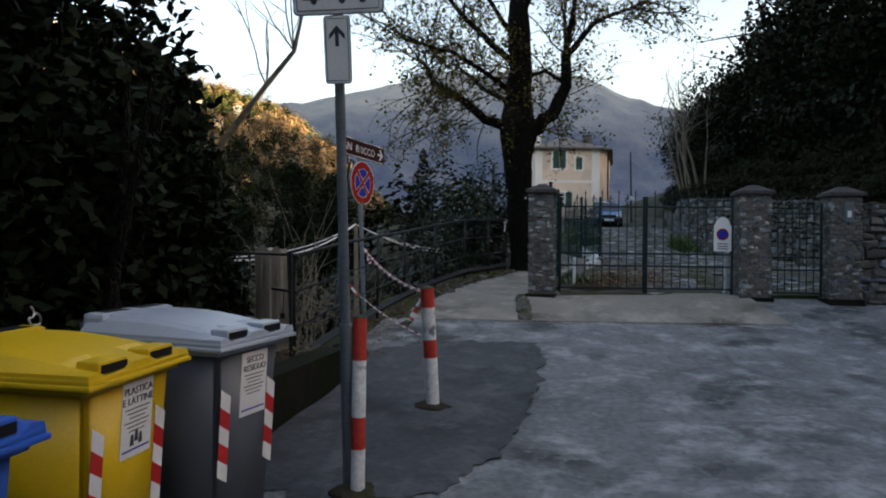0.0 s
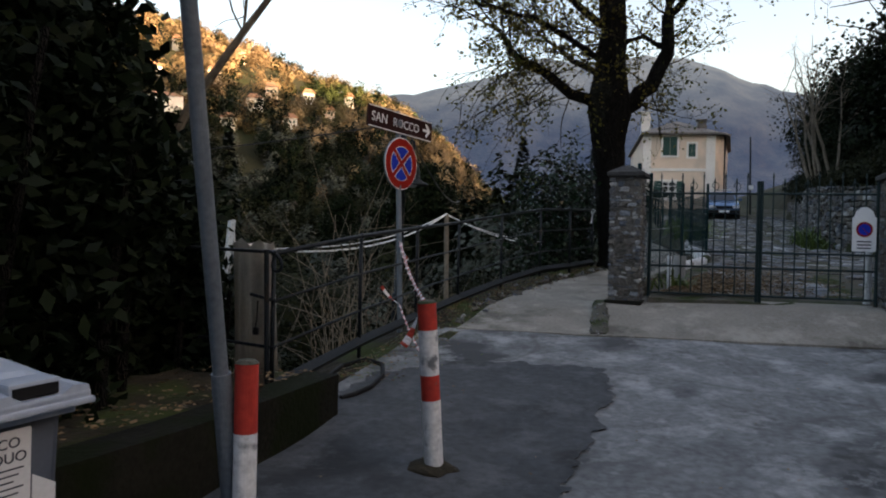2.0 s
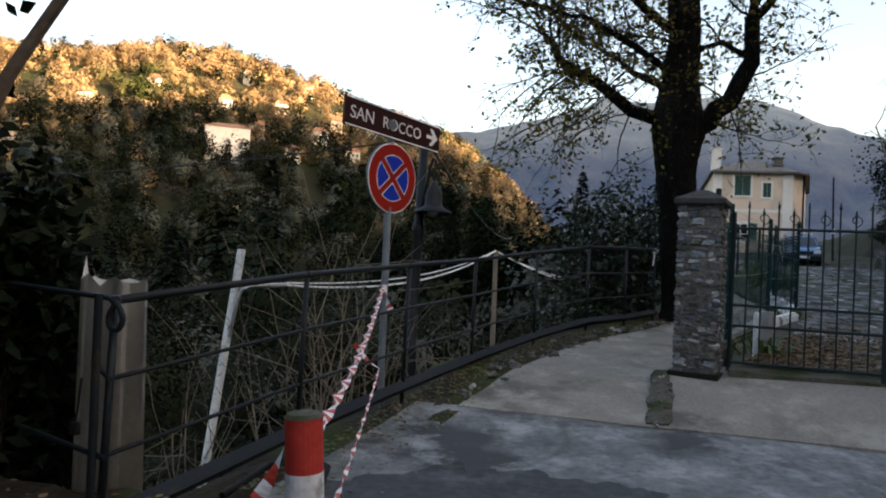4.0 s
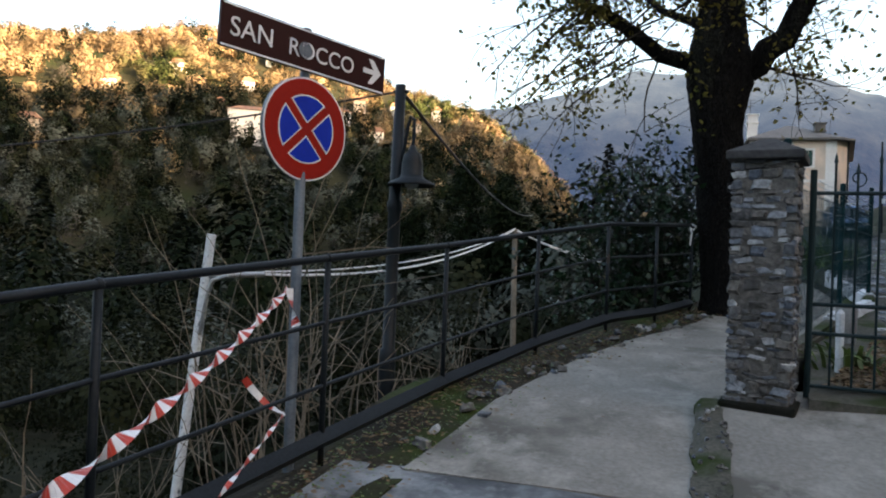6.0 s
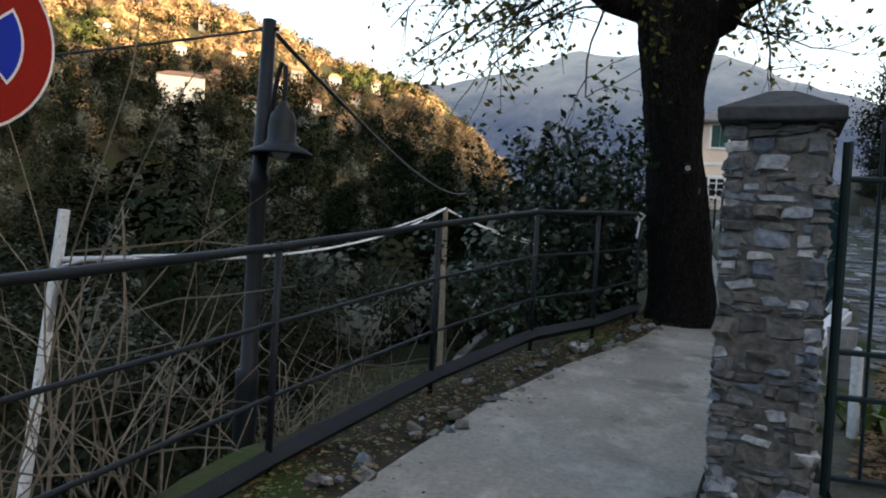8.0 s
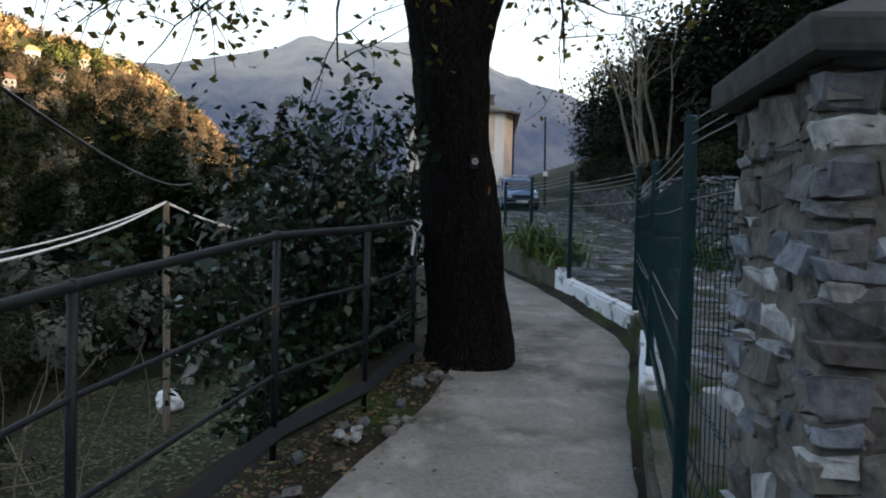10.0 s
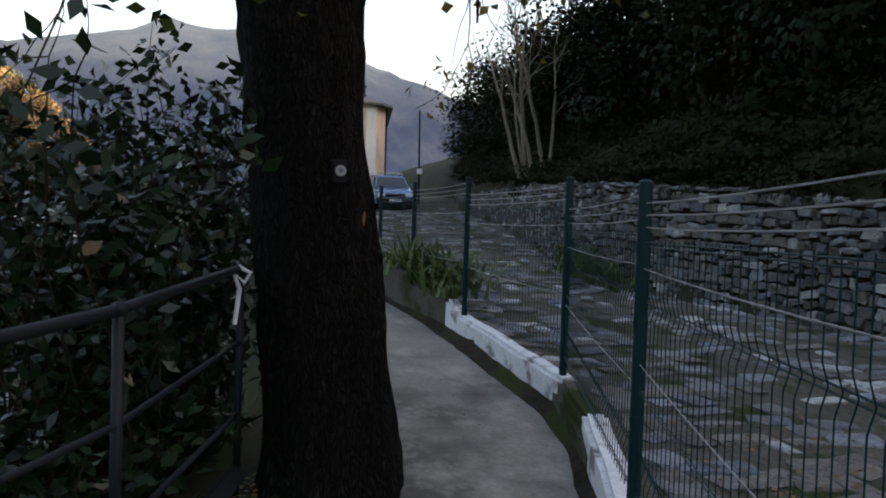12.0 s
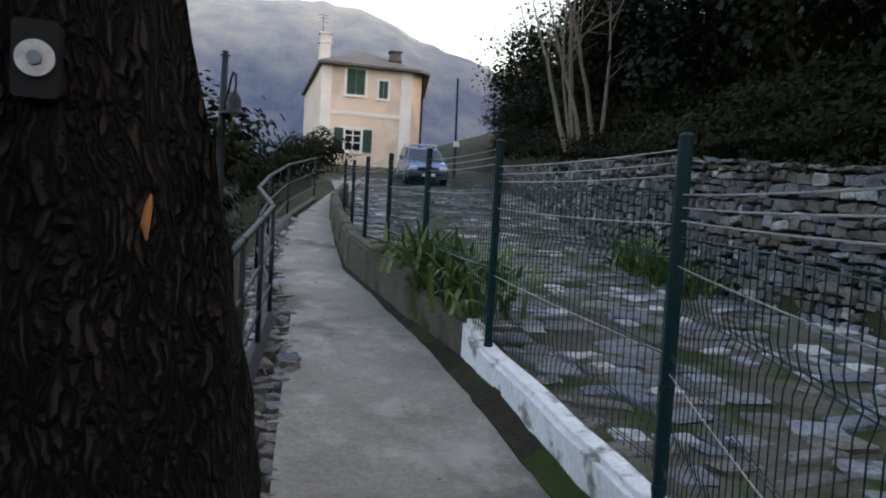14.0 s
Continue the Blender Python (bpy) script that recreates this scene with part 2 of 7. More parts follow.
RED_PAINT = surface("worn_red_paint", (0.30, 0.022, 0.016), (0.5, 0.045, 0.03), 0.55, 40, 13, 0.25, patch_tint=(0.2, 0.09, 0.075), patch_at=0.62)
LIME = surface("white_limewash", (0.5, 0.52, 0.54), (0.78, 0.8, 0.82), 0.9, 40, 7, 0.5, patch_tint=(0.2, 0.2, 0.19), patch_at=0.56)
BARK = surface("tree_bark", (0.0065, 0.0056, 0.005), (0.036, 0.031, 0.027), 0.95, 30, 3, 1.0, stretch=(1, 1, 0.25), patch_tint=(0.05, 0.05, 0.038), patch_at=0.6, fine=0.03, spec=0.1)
bn, bl = BARK.node_tree.nodes, BARK.node_tree.links
bark_map = bn.new("ShaderNodeMapping")
bark_map.inputs["Scale"].default_value = (52, 52, 10)
bark_cells = bn.new("ShaderNodeTexVoronoi")
bark_cells.feature = "DISTANCE_TO_EDGE"
bark_cells.inputs["Scale"].default_value = 1.0
bark_geo = bn.new("ShaderNodeNewGeometry")
bark_warp = bn.new("ShaderNodeTexNoise")
bark_warp.inputs["Scale"].default_value, bark_warp.inputs["Detail"].default_value = 7.0, 4
bl.new(bark_geo.outputs["Position"], bark_warp.inputs["Vector"])
bark_move = bn.new("ShaderNodeVectorMath")
bark_move.operation = "MULTIPLY_ADD"
bark_move.inputs[1].default_value = (0.1, 0.1, 0.25)
bl.new(bark_warp.outputs["Color"], bark_move.inputs[0])
bl.new(bark_geo.outputs["Position"], bark_move.inputs[2])
bl.new(bark_move.outputs[0], bark_map.inputs[0])
bl.new(bark_map.outputs[0], bark_cells.inputs["Vector"])
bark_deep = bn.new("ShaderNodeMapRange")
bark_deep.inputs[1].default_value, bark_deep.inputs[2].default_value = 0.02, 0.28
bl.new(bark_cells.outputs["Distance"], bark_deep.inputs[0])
bark_bump = bn.new("ShaderNodeBump")
bark_bump.inputs["Strength"].default_value, bark_bump.inputs["Distance"].default_value = 1.0, 0.05
bl.new(bark_deep.outputs[0], bark_bump.inputs["Height"])
bl.new(bn["Principled BSDF"].inputs["Normal"].links[0].from_socket, bark_bump.inputs["Normal"])
bl.new(bark_bump.outputs[0], bn["Principled BSDF"].inputs["Normal"])
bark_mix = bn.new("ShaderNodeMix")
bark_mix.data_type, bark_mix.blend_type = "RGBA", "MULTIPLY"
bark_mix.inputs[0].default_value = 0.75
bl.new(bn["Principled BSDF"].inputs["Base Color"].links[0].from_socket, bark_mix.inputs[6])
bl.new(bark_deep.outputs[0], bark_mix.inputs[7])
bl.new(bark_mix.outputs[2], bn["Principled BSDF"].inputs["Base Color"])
PALE_BARK = surface("pale_bark", (0.09, 0.075, 0.058), (0.24, 0.2, 0.16), 0.9, 25, 3, 0.5, stretch=(1, 1, 0.3), spec=0.1)
TWIG = surface("bare_twigs", (0.075, 0.06375, 0.04875), (0.21, 0.1762, 0.135), 0.9, 20, 2, 0.0, spec=0.1)
DARK_TWIG = surface("dark_twigs", (0.014, 0.0112, 0.0084), (0.042, 0.035, 0.028), 0.9, 20, 2, 0.0, spec=0.1)
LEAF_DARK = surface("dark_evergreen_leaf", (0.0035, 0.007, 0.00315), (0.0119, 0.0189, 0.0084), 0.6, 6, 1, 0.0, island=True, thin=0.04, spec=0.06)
LEAF_GLOSS = surface("glossy_camellia_leaf", (0.005625, 0.01688, 0.007875), (0.01969, 0.04219, 0.01969), 0.28, 6, 1, 0.0, island=True, spec=0.3, thin=0.15)
LEAF_AUTUMN = surface("autumn_leaf", (0.075, 0.05625, 0.015), (0.18, 0.15, 0.0375), 0.6, 6, 0.8, 0.0, island=True, patch_tint=(0.0525, 0.0675, 0.015), patch_at=0.5, thin=0.35, spec=0.1)
LEAF_BLADE = surface("strap_leaf", (0.03, 0.07, 0.015), (0.12, 0.17, 0.04), 0.45, 6, 1, 0.0, island=True, thin=0.2)
LEAF_WOODS = surface("wood_foliage", (0.004973, 0.007735, 0.003315), (0.02099, 0.0232, 0.009945), 0.8, 0.8, 0.12, 0.0, island=True, thin=0.15, patch_tint=(0.03868, 0.03094, 0.01547), patch_at=0.58, spec=0.1)
LEAF_OLIVE = surface("olive_foliage", (0.036, 0.0432, 0.036), (0.1152, 0.126, 0.1044), 0.8, 0.16, 0.06, 0.0, thin=0.15, spec=0.1)
# Autumn orange, brightened further: sunlight on the upper hill put into the colour.
LEAF_HILL = surface("autumn_foliage_sun_brightened", (0.0684, 0.05472, 0.03192), (0.4104, 0.285, 0.1652), 0.85, 0.12, 0.03, 0.0, thin=0.15, patch_tint=(0.0513, 0.0684, 0.0228), patch_at=0.54, spec=0.1)
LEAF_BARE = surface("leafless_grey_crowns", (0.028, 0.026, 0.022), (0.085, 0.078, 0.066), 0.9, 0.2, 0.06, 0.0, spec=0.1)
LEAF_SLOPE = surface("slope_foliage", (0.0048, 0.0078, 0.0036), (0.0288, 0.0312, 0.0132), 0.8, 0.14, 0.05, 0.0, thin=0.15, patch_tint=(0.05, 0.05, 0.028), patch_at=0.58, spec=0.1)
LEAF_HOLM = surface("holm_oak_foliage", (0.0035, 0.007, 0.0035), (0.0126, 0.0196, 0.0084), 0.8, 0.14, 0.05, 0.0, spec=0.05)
PLASTER = surface("peach_plaster", (0.6844, 0.531, 0.413), (0.826, 0.6608, 0.531), 0.9, 12, 0.7, 0.15, patch_tint=(0.59, 0.4838, 0.3894), patch_at=0.56)
PLASTER_W = surface("white_plaster", (0.682, 0.638, 0.594), (0.88, 0.847, 0.803), 0.9, 12, 0.9, 0.12)
SLATE = surface("slate_roof", (0.07, 0.065, 0.06), (0.17, 0.15, 0.135), 0.8, 8, 1, 0.4)
SHUTTER = surface("green_shutter_paint", (0.008, 0.05, 0.04), (0.02, 0.085, 0.07), 0.55, 30, 3, 0.1)
GLASS_DARK = surface("window_glass", (0.01, 0.012, 0.014), (0.02, 0.024, 0.028), 0.08, 5, 1, 0.0, spec=0.8)


# Haze over the distant hill is painted as blue glow, paler with height.
FAR_HILL = surface("far_hill_haze_glow", (0.001, 0.0014, 0.002), (0.004, 0.004, 0.005), 1.0, 0.09, 0.02, 0.9, patch_tint=(0.004, 0.004, 0.004), patch_at=0.5, fine=9.0, spec=0.0)
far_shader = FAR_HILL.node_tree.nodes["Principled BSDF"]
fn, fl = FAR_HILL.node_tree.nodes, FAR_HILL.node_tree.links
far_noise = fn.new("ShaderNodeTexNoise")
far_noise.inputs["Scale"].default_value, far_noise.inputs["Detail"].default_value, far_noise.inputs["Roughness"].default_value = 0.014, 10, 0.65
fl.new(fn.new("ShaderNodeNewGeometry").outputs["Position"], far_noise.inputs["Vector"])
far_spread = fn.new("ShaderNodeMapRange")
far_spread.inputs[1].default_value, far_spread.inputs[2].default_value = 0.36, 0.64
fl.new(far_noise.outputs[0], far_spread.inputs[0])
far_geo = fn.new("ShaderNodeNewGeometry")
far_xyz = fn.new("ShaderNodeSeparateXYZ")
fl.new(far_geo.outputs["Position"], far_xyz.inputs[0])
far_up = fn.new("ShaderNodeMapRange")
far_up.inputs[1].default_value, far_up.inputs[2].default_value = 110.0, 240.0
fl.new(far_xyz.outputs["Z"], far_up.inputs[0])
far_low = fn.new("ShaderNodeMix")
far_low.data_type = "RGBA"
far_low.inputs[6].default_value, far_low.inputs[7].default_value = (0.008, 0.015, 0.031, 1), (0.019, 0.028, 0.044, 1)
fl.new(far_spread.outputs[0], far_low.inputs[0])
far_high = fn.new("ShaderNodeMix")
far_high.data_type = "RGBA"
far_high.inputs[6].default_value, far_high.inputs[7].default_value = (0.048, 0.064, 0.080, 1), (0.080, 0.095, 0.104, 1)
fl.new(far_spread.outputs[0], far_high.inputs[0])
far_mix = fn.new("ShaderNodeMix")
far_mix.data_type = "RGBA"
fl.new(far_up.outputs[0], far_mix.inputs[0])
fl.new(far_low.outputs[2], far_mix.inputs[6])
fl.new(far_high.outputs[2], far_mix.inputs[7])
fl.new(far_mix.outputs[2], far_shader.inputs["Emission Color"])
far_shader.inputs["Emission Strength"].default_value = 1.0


# ---- the lie of the land ----
RAIL_LINE = [(-30, -7.5), (-6, -3.4), (0, -2.75), (4.5, -2.2), (7.3, -1.5), (11.8, -0.72), (13.4, -0.26), (14.7, 0.3), (15.6, 0.78), (16.8, 1.2),
             (18.2, 1.85), (19.6, 1.98), (20.8, 2.1), (21.8, 2.2), (24, 2.16), (26, 2.36), (29.3, 2.85), (33, 3.7), (36, 4.4), (45, 5.2), (60, 4.0), (120, -2.0)]
WALL_LINE = [(-40, 16), (8, 9.0), (14, 8.8), (20, 8.35), (22.5, 7.95), (24.6, 8.05), (27, 8.45), (30.7, 9.55), (36, 11.0), (45, 13.2), (60, 17), (120, 30)]
ALONG = [(-40, -1.2), (0, -0.06), (4.8, 0.03), (6.5, 0.19), (8.5, 0.38), (10.4, 0.62), (11.8, 0.8), (13.3, 0.93), (15.3, 1.1), (17.5, 1.25),
         (20, 1.45), (25, 1.85), (30, 2.3), (44, 3.5), (60, 4.6), (120, 8)]
DRIVE = [(-40, -1.2), (0, -0.06), (4.8, 0.05), (6.5, 0.2), (8.5, 0.4), (10.3, 0.62), (11.7, 0.95), (15, 1.2), (18, 1.42), (22, 1.62), (26, 1.85), (28, 2.0), (31, 2.25),
         (36, 2.72), (40, 3.0), (44, 3.22), (52, 4.2), (60, 4.7), (120, 8)]
LEFT_EL = [(-4, 0), (0, 0.5), (3, 2), (6, 5), (9, 8), (11, 9.6), (14, 11.6), (19, 12.8), (26, 15.1), (31, 16.2), (35, 16.2), (40, 15.1), (47, 14.3), (70, 14.5), (110, 13), (150, 8), (180, 0)]
MID_EL = [(-60, 3), (-30, 8), (-20, 9.5), (-15.3, 11.1), (-12, 12.6), (-9.8, 13.2), (-5, 13.4), (-1, 13.2), (1.9, 13.8), (4, 13.1), (7.8, 12.1), (10.4, 11.3), (14.7, 11.0), (20, 10), (40, 7), (80, 2)]


def smooth(a):
    a = min(max(a, 0.0), 1.0)
    return a * a * (3 - 2 * a)


def rail_x(y):
    return interp(y, RAIL_LINE)


def wall_x(y):
    return interp(y, WALL_LINE)


def path_z(y):
    return interp(y, ALONG)


def drive_z(y):
    return interp(y, DRIVE)


def land(x, y):
    """Height of the open land at (x, y)."""
    d = rail_x(y) - x
    if d > 0:
        top = path_z(y) if y < 60 else 4.6
        terrace = -4.4 if y > 16 else -5.5
        z = top - 0.25 - min(d, 0.4)
        z = max(z - 0.85 * max(d - 0.4, 0), terrace - 0.1 * max(d - 7, 0))
        z = max(z, -11)
        z += 0.5 * noise.noise((x * 0.15, y * 0.15, 0)) * smooth(d / 4)
    else:
        z = (drive_z(y) if y > 11 else path_z(y)) - 0.5
        w = x - wall_x(y)
        if w > 0 and (y > 11.2 or x > 15):
            z += 0.4
            w = w if y > 11.2 else x - 15
            z += (1.55 if y > 12.5 else 1.55 * smooth((y - 11.2) / 1.2)) * smooth(w / 0.3) + 0.5 * max(w - 0.3, 0) if y > 11.2 else 0.25 * w
            z = min(z, 60) + 0.3 * noise.noise((x * 0.2, y * 0.2, 3))
    ph, r = math.degrees(math.atan2(-(x - 0.6), y - 8)), math.hypot(x - 0.6, y - 8)
    if -5 < ph:
        h = max(math.tan(radians(interp(ph, LEFT_EL))) * 322 - 6.5, 0)
        up = smooth((r - 110) / 220) if r < 330 else smooth(1 - (r - 330) / 500)
        z = z * (1 - smooth((r - 40) / 120)) + (h + 5 * noise.noise((x * 0.012, y * 0.012, 5)) * (1 - smooth((r - 240) / 90) * (r < 420))) * up + (-8) * smooth((r - 40) / 60) * (1 - up)
    elif r > 60:
        z = z * (1 - smooth((r - 60) / 200)) + 12 * smooth((r - 60) / 200)
    # Unseen ridge behind and right, its height set to shade the valley.
    if ph < -38:
        k = smooth((-38 - ph) / 30) * smooth((ph + 178) / 25)
        z = max(z, k * 118 * (smooth((r - 40) / 220) if r < 260 else 1.0 - 0.6 * smooth((r - 260) / 600)))
    return z


def rail_top(y):
    return interp(y, [(7.3, 1.52), (8.96, 1.69), (11.85, 1.91), (13.4, 2.08), (14.7, 2.24), (15.6, 2.29), (16.8, 2.35), (18.6, 2.4), (40, 4.3)])


def land_sheet():
    radii = [0.0] + list(np.geomspace(1.2, 60, 70)) + list(np.geomspace(64, 3200, 60))
    count = 300
    verts, faces = [(0.6, 8.0, land(0.6, 8.0) - 0.1)], []
    for r in radii[1:]:
        for k in range(count):
            a = 2 * math.pi * k / count
            x, y = 0.6 - r * math.sin(a), 8 + r * math.cos(a)
            verts.append((x, y, land(x, y)))
    for k in range(count):
        faces.append((0, 1 + k, 1 + (k + 1) % count))
    for i in range(len(radii) - 2):
        o = 1 + i * count
        for k in range(count):
            k2 = (k + 1) % count
            faces.append((o + k, o + count + k, o + count + k2, o + k2))
    me = bpy.data.meshes.new("ground")
    me.from_pydata(verts, [], faces)
    ob = mesh_part("ground", me, GRASS_SOIL, smooth=True)
    return tagged(ob, "wooded valley ground rising to sunlit hills", "ground", kind="structure")


land_sheet()


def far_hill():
    """The distant hill that closes the valley, a backdrop with glowing haze about a kilometre off."""
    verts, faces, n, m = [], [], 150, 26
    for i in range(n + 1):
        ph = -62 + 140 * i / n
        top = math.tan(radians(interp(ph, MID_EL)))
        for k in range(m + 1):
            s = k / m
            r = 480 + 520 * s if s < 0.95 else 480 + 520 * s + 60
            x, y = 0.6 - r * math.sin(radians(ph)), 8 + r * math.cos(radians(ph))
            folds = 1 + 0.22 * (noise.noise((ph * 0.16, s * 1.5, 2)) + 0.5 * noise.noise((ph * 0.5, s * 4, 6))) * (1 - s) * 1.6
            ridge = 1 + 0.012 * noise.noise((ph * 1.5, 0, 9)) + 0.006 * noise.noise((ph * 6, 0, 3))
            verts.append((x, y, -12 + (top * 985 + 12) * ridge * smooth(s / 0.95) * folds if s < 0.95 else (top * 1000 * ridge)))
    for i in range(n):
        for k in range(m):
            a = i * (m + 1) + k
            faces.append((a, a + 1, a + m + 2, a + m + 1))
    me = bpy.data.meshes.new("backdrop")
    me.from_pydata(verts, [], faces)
    return tagged(mesh_part("backdrop", me, FAR_HILL, smooth=True), "distant wooded hill closing the valley, haze put in as glow", "hill", kind="structure")


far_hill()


def strip(name, ys, left, right, height, material, label, category, thick=0.12, cross=6, wobble=0.0):
    """A paved slab between two edges in plan, draped over a height along y, with a skirt."""
    bm = bmesh.new()
    rows = []
    for y in ys:
        a, b = left(y), right(y)
        row = []
        for k in range(cross + 1):
            x = a + (b - a) * k / cross
            row.append(bm.verts.new((x, y, height(x, y) + wobble * noise.noise((x * 1.3, y * 1.3, 1.0)))))
        rows.append(row)
    for r0, r1 in zip(rows, rows[1:]):
        for k in range(cross):
            bm.faces.new((r0[k], r0[k + 1], r1[k + 1], r1[k]))
    edge = [e for e in bm.edges if e.is_boundary]
    ex = bmesh.ops.extrude_edge_only(bm, edges=edge)
    bmesh.ops.translate(bm, verts=[v for v in ex["geom"] if isinstance(v, bmesh.types.BMVert)], vec=(0, 0, -thick))
    bmesh.ops.recalc_face_normals(bm, faces=bm.faces)
    return tagged(part(name, bm, material, smooth=False), label, category, kind="structure")


def path_right(y):
    return interp(y, [(10.4, 1.26), (12.0, 1.31), (12.5, 1.62), (13.6, 1.93), (15.3, 2.56), (17.04, 3.32), (17.75, 3.48), (20.35, 3.53), (21.7, 3.47), (22.85, 3.4), (24.2, 3.33), (27.0, 3.56), (30, 3.86), (33, 4.5), (40, 6.1)])


strip("road", list(np.linspace(-14, 10.45, 80)), lambda y: max(rail_x(y) + 0.12, -1.3 if 4.3 < y < 8.1 else -9), lambda y: 14.0,
      lambda x, y: path_z(y), ASPHALT, "worn grey asphalt road with dark cracks and patches", "road", cross=24, wobble=0.03)
strip("path", list(np.linspace(10.4, 40, 90)), lambda y: rail_x(y) + (0.5 if y < 16.4 else 0.34 if y > 17.6 else 0.5 - 0.16 * (y - 16.4) / 1.2), path_right, lambda x, y: path_z(y) + 0.012,
      CONCRETE, "narrow pale concrete footpath climbing beside a railing", "footpath", cross=6, wobble=0.02)
strip("forecourt", list(np.linspace(10.3, 11.95, 8)), lambda y: 4.5, lambda y: 14.0, lambda x, y: interp(y, [(10.3, 0.605), (11.3, 0.86), (12, 0.93)]),
      ASPHALT, "worn asphalt in front of the boundary wall", "road", cross=10, wobble=0.02)
strip("verge", list(np.linspace(7.4, 40, 84)), lambda y: rail_x(y) - 0.3, lambda y: rail_x(y) + 0.56, lambda x, y: path_z(y) - 0.02 + 0.05 * noise.noise((x * 5, y * 5, 0)),
      SOIL, "mossy earth verge strewn with dead leaves", "verge", cross=8, thick=0.3, wobble=0.05)
strip("driveway", list(np.linspace(11.8, 60, 120)), lambda y: interp(y, [(11.8, 1.85), (13.6, 2.15), (15.5, 2.85), (17.85, 3.62), (20.35, 3.66), (24.8, 3.52), (27.5, 3.7), (30, 4.02), (33, 4.65), (60, 6)]), lambda y: wall_x(y) + 0.1, lambda x, y: drive_z(y),
      MOSS_CONC, "rough stone-paved driveway with two concrete tracks", "driveway", cross=14, wobble=0.05)


# ---- gate pillars, gates and walls ----
PILLARS = [(1.32, 11.8, 0.42, 0.46, 0.80, 2.555, -14), (4.62, 11.50, 0.47, 0.50, 0.80, 2.55, -5), (5.92, 11.30, 0.47, 0.50, 0.80, 2.52, -5)]


def gate_pillar(x, y, w, d, z0, z1, turn):
    p = thing("gate_pillar", "rough stone gate pillar with a dark slate pyramid cap", "pillar", (0, 0, 0), "gate pillars")
    bm = bmesh.new()
    box(bm, (0.02, 0.02, z0 - 0.15), (w - 0.02, d - 0.02, z1 - 0.002))
    bmesh.ops.subdivide_edges(bm, edges=list(bm.edges), cuts=24, use_grid_fill=True)
    for v in bm.verts:
        q = v.co * 9
        v.co += Vector((noise.noise(q), noise.noise(q + Vector((7, 0, 0))), 0)) * 0.010 + Vector((noise.noise(q * 3), noise.noise(q * 3 + Vector((7, 0, 0))), 0)) * 0.007
    part("core", bm, MORTAR, p, smooth=True)
    bm = bmesh.new()
    o = 0.032
    box(bm, (-o, -o, z1), (w + o, d + o, z1 + 0.06), bevel=0.012)
    t, q = z1 + 0.058, o - 0.01
    vs = [bm.verts.new(v) for v in ((-q, -q, t), (w + q, -q, t), (w + q, d + q, t), (-q, d + q, t))]
    top = [bm.verts.new(v) for v in ((w * .38, d * .38, t + 0.1), (w * .62, d * .38, t + 0.1), (w * .62, d * .62, t + 0.1), (w * .38, d * .62, t + 0.1))]
    for i in range(4):
        bm.faces.new((vs[i], vs[(i + 1) % 4], top[(i + 1) % 4], top[i]))
    bm.faces.new(top)
    for v in bm.verts:
        v.co += Vector((noise.noise(v.co * 7), noise.noise(v.co * 7 + Vector((5, 0, 0))), noise.noise(v.co * 7 + Vector((0, 5, 0))))) * 0.008
    part("cap", bm, CAPSTONE, p, "dark slate pyramid cap")
    bm = bmesh.new()
    box(bm, (-0.03, -0.03, z0 - 0.2), (w + 0.03, d + 0.03, z0 + 0.14), bevel=0.02)
    for v in bm.verts:
        v.co += Vector((noise.noise(v.co * 6), noise.noise(v.co * 6 + Vector((3, 0, 0))), 0)) * 0.03
    part("plinth", bm, SHADED_MOSS, p, "mossy footing")
    p.matrix_basis = pose(x, y, 0, 0, 0, turn)
    return p


pillars = [gate_pillar(*p) for p in PILLARS]


def bar_gate(name, label, a, b, z0, z1, bars, leaves):
    """An iron bar gate between plan points a and b."""
    a, b = Vector((*a, 0)), Vector((*b, 0))
    g = thing(name, label, "gate", (a + b) / 2 + Vector((0, 0, z0)))
    for k in range(leaves):
        s, e = a.lerp(b, k / leaves), a.lerp(b, (k + 1) / leaves)
        d = (e - s).normalized()
        s, e = s + d * 0.02, e - d * 0.02
        bm = bmesh.new()
        for p in (s, e):
            rod(bm, p + Vector((0, 0, z0 - 0.02)), p + Vector((0, 0, z1)), 0.022, n=8)
        for z in (z0 + 0.06, z0 + 0.42, z0 + 0.62, z1 - 0.16):
            rod(bm, s + Vector((0, 0, z)), e + Vector((0, 0, z)), 0.014, n=6)
        part("leaf_frame", bm, IRON, g)
        for i in range(1, bars):
            p = s.lerp(e, i / bars)
            bm = bmesh.new()
            tall = z1 - 0.02 + 0.07 * (i % 2)
            rod(bm, p + Vector((0, 0, z0 + 0.06)), p + Vector((0, 0, tall)), 0.0085, n=6)
            rod(bm, p + Vector((0, 0, tall)), p + Vector((0, 0, tall + 0.07)), 0.016, 0.001, n=6)
            part("bar", bm, IRON, g)
            if i % 2 == 0:
                bm = bmesh.new()
                c = p + Vector((0, 0, z1 - 0.06))
                tube(bm, [c + d * 0.05 * math.cos(t) * (1 - t / 9) + Vector((0, 0, 0.05 * math.sin(t) * (1 - t / 9))) for t in np.linspace(-1.5, 4.6, 14)], 0.005, 5)
                part("scroll", bm, IRON, g)
    return g


bar_gate("vehicle_gate", "closed dark green wrought-iron double gate with spiked bars", (1.86, 12.06), (4.6, 11.78), 0.98, 2.52, 10, 2)
bar_gate("pedestrian_gate", "closed dark iron garden gate between stone pillars", (5.12, 11.66), (5.9, 11.55), 0.95, 2.42, 7, 1)

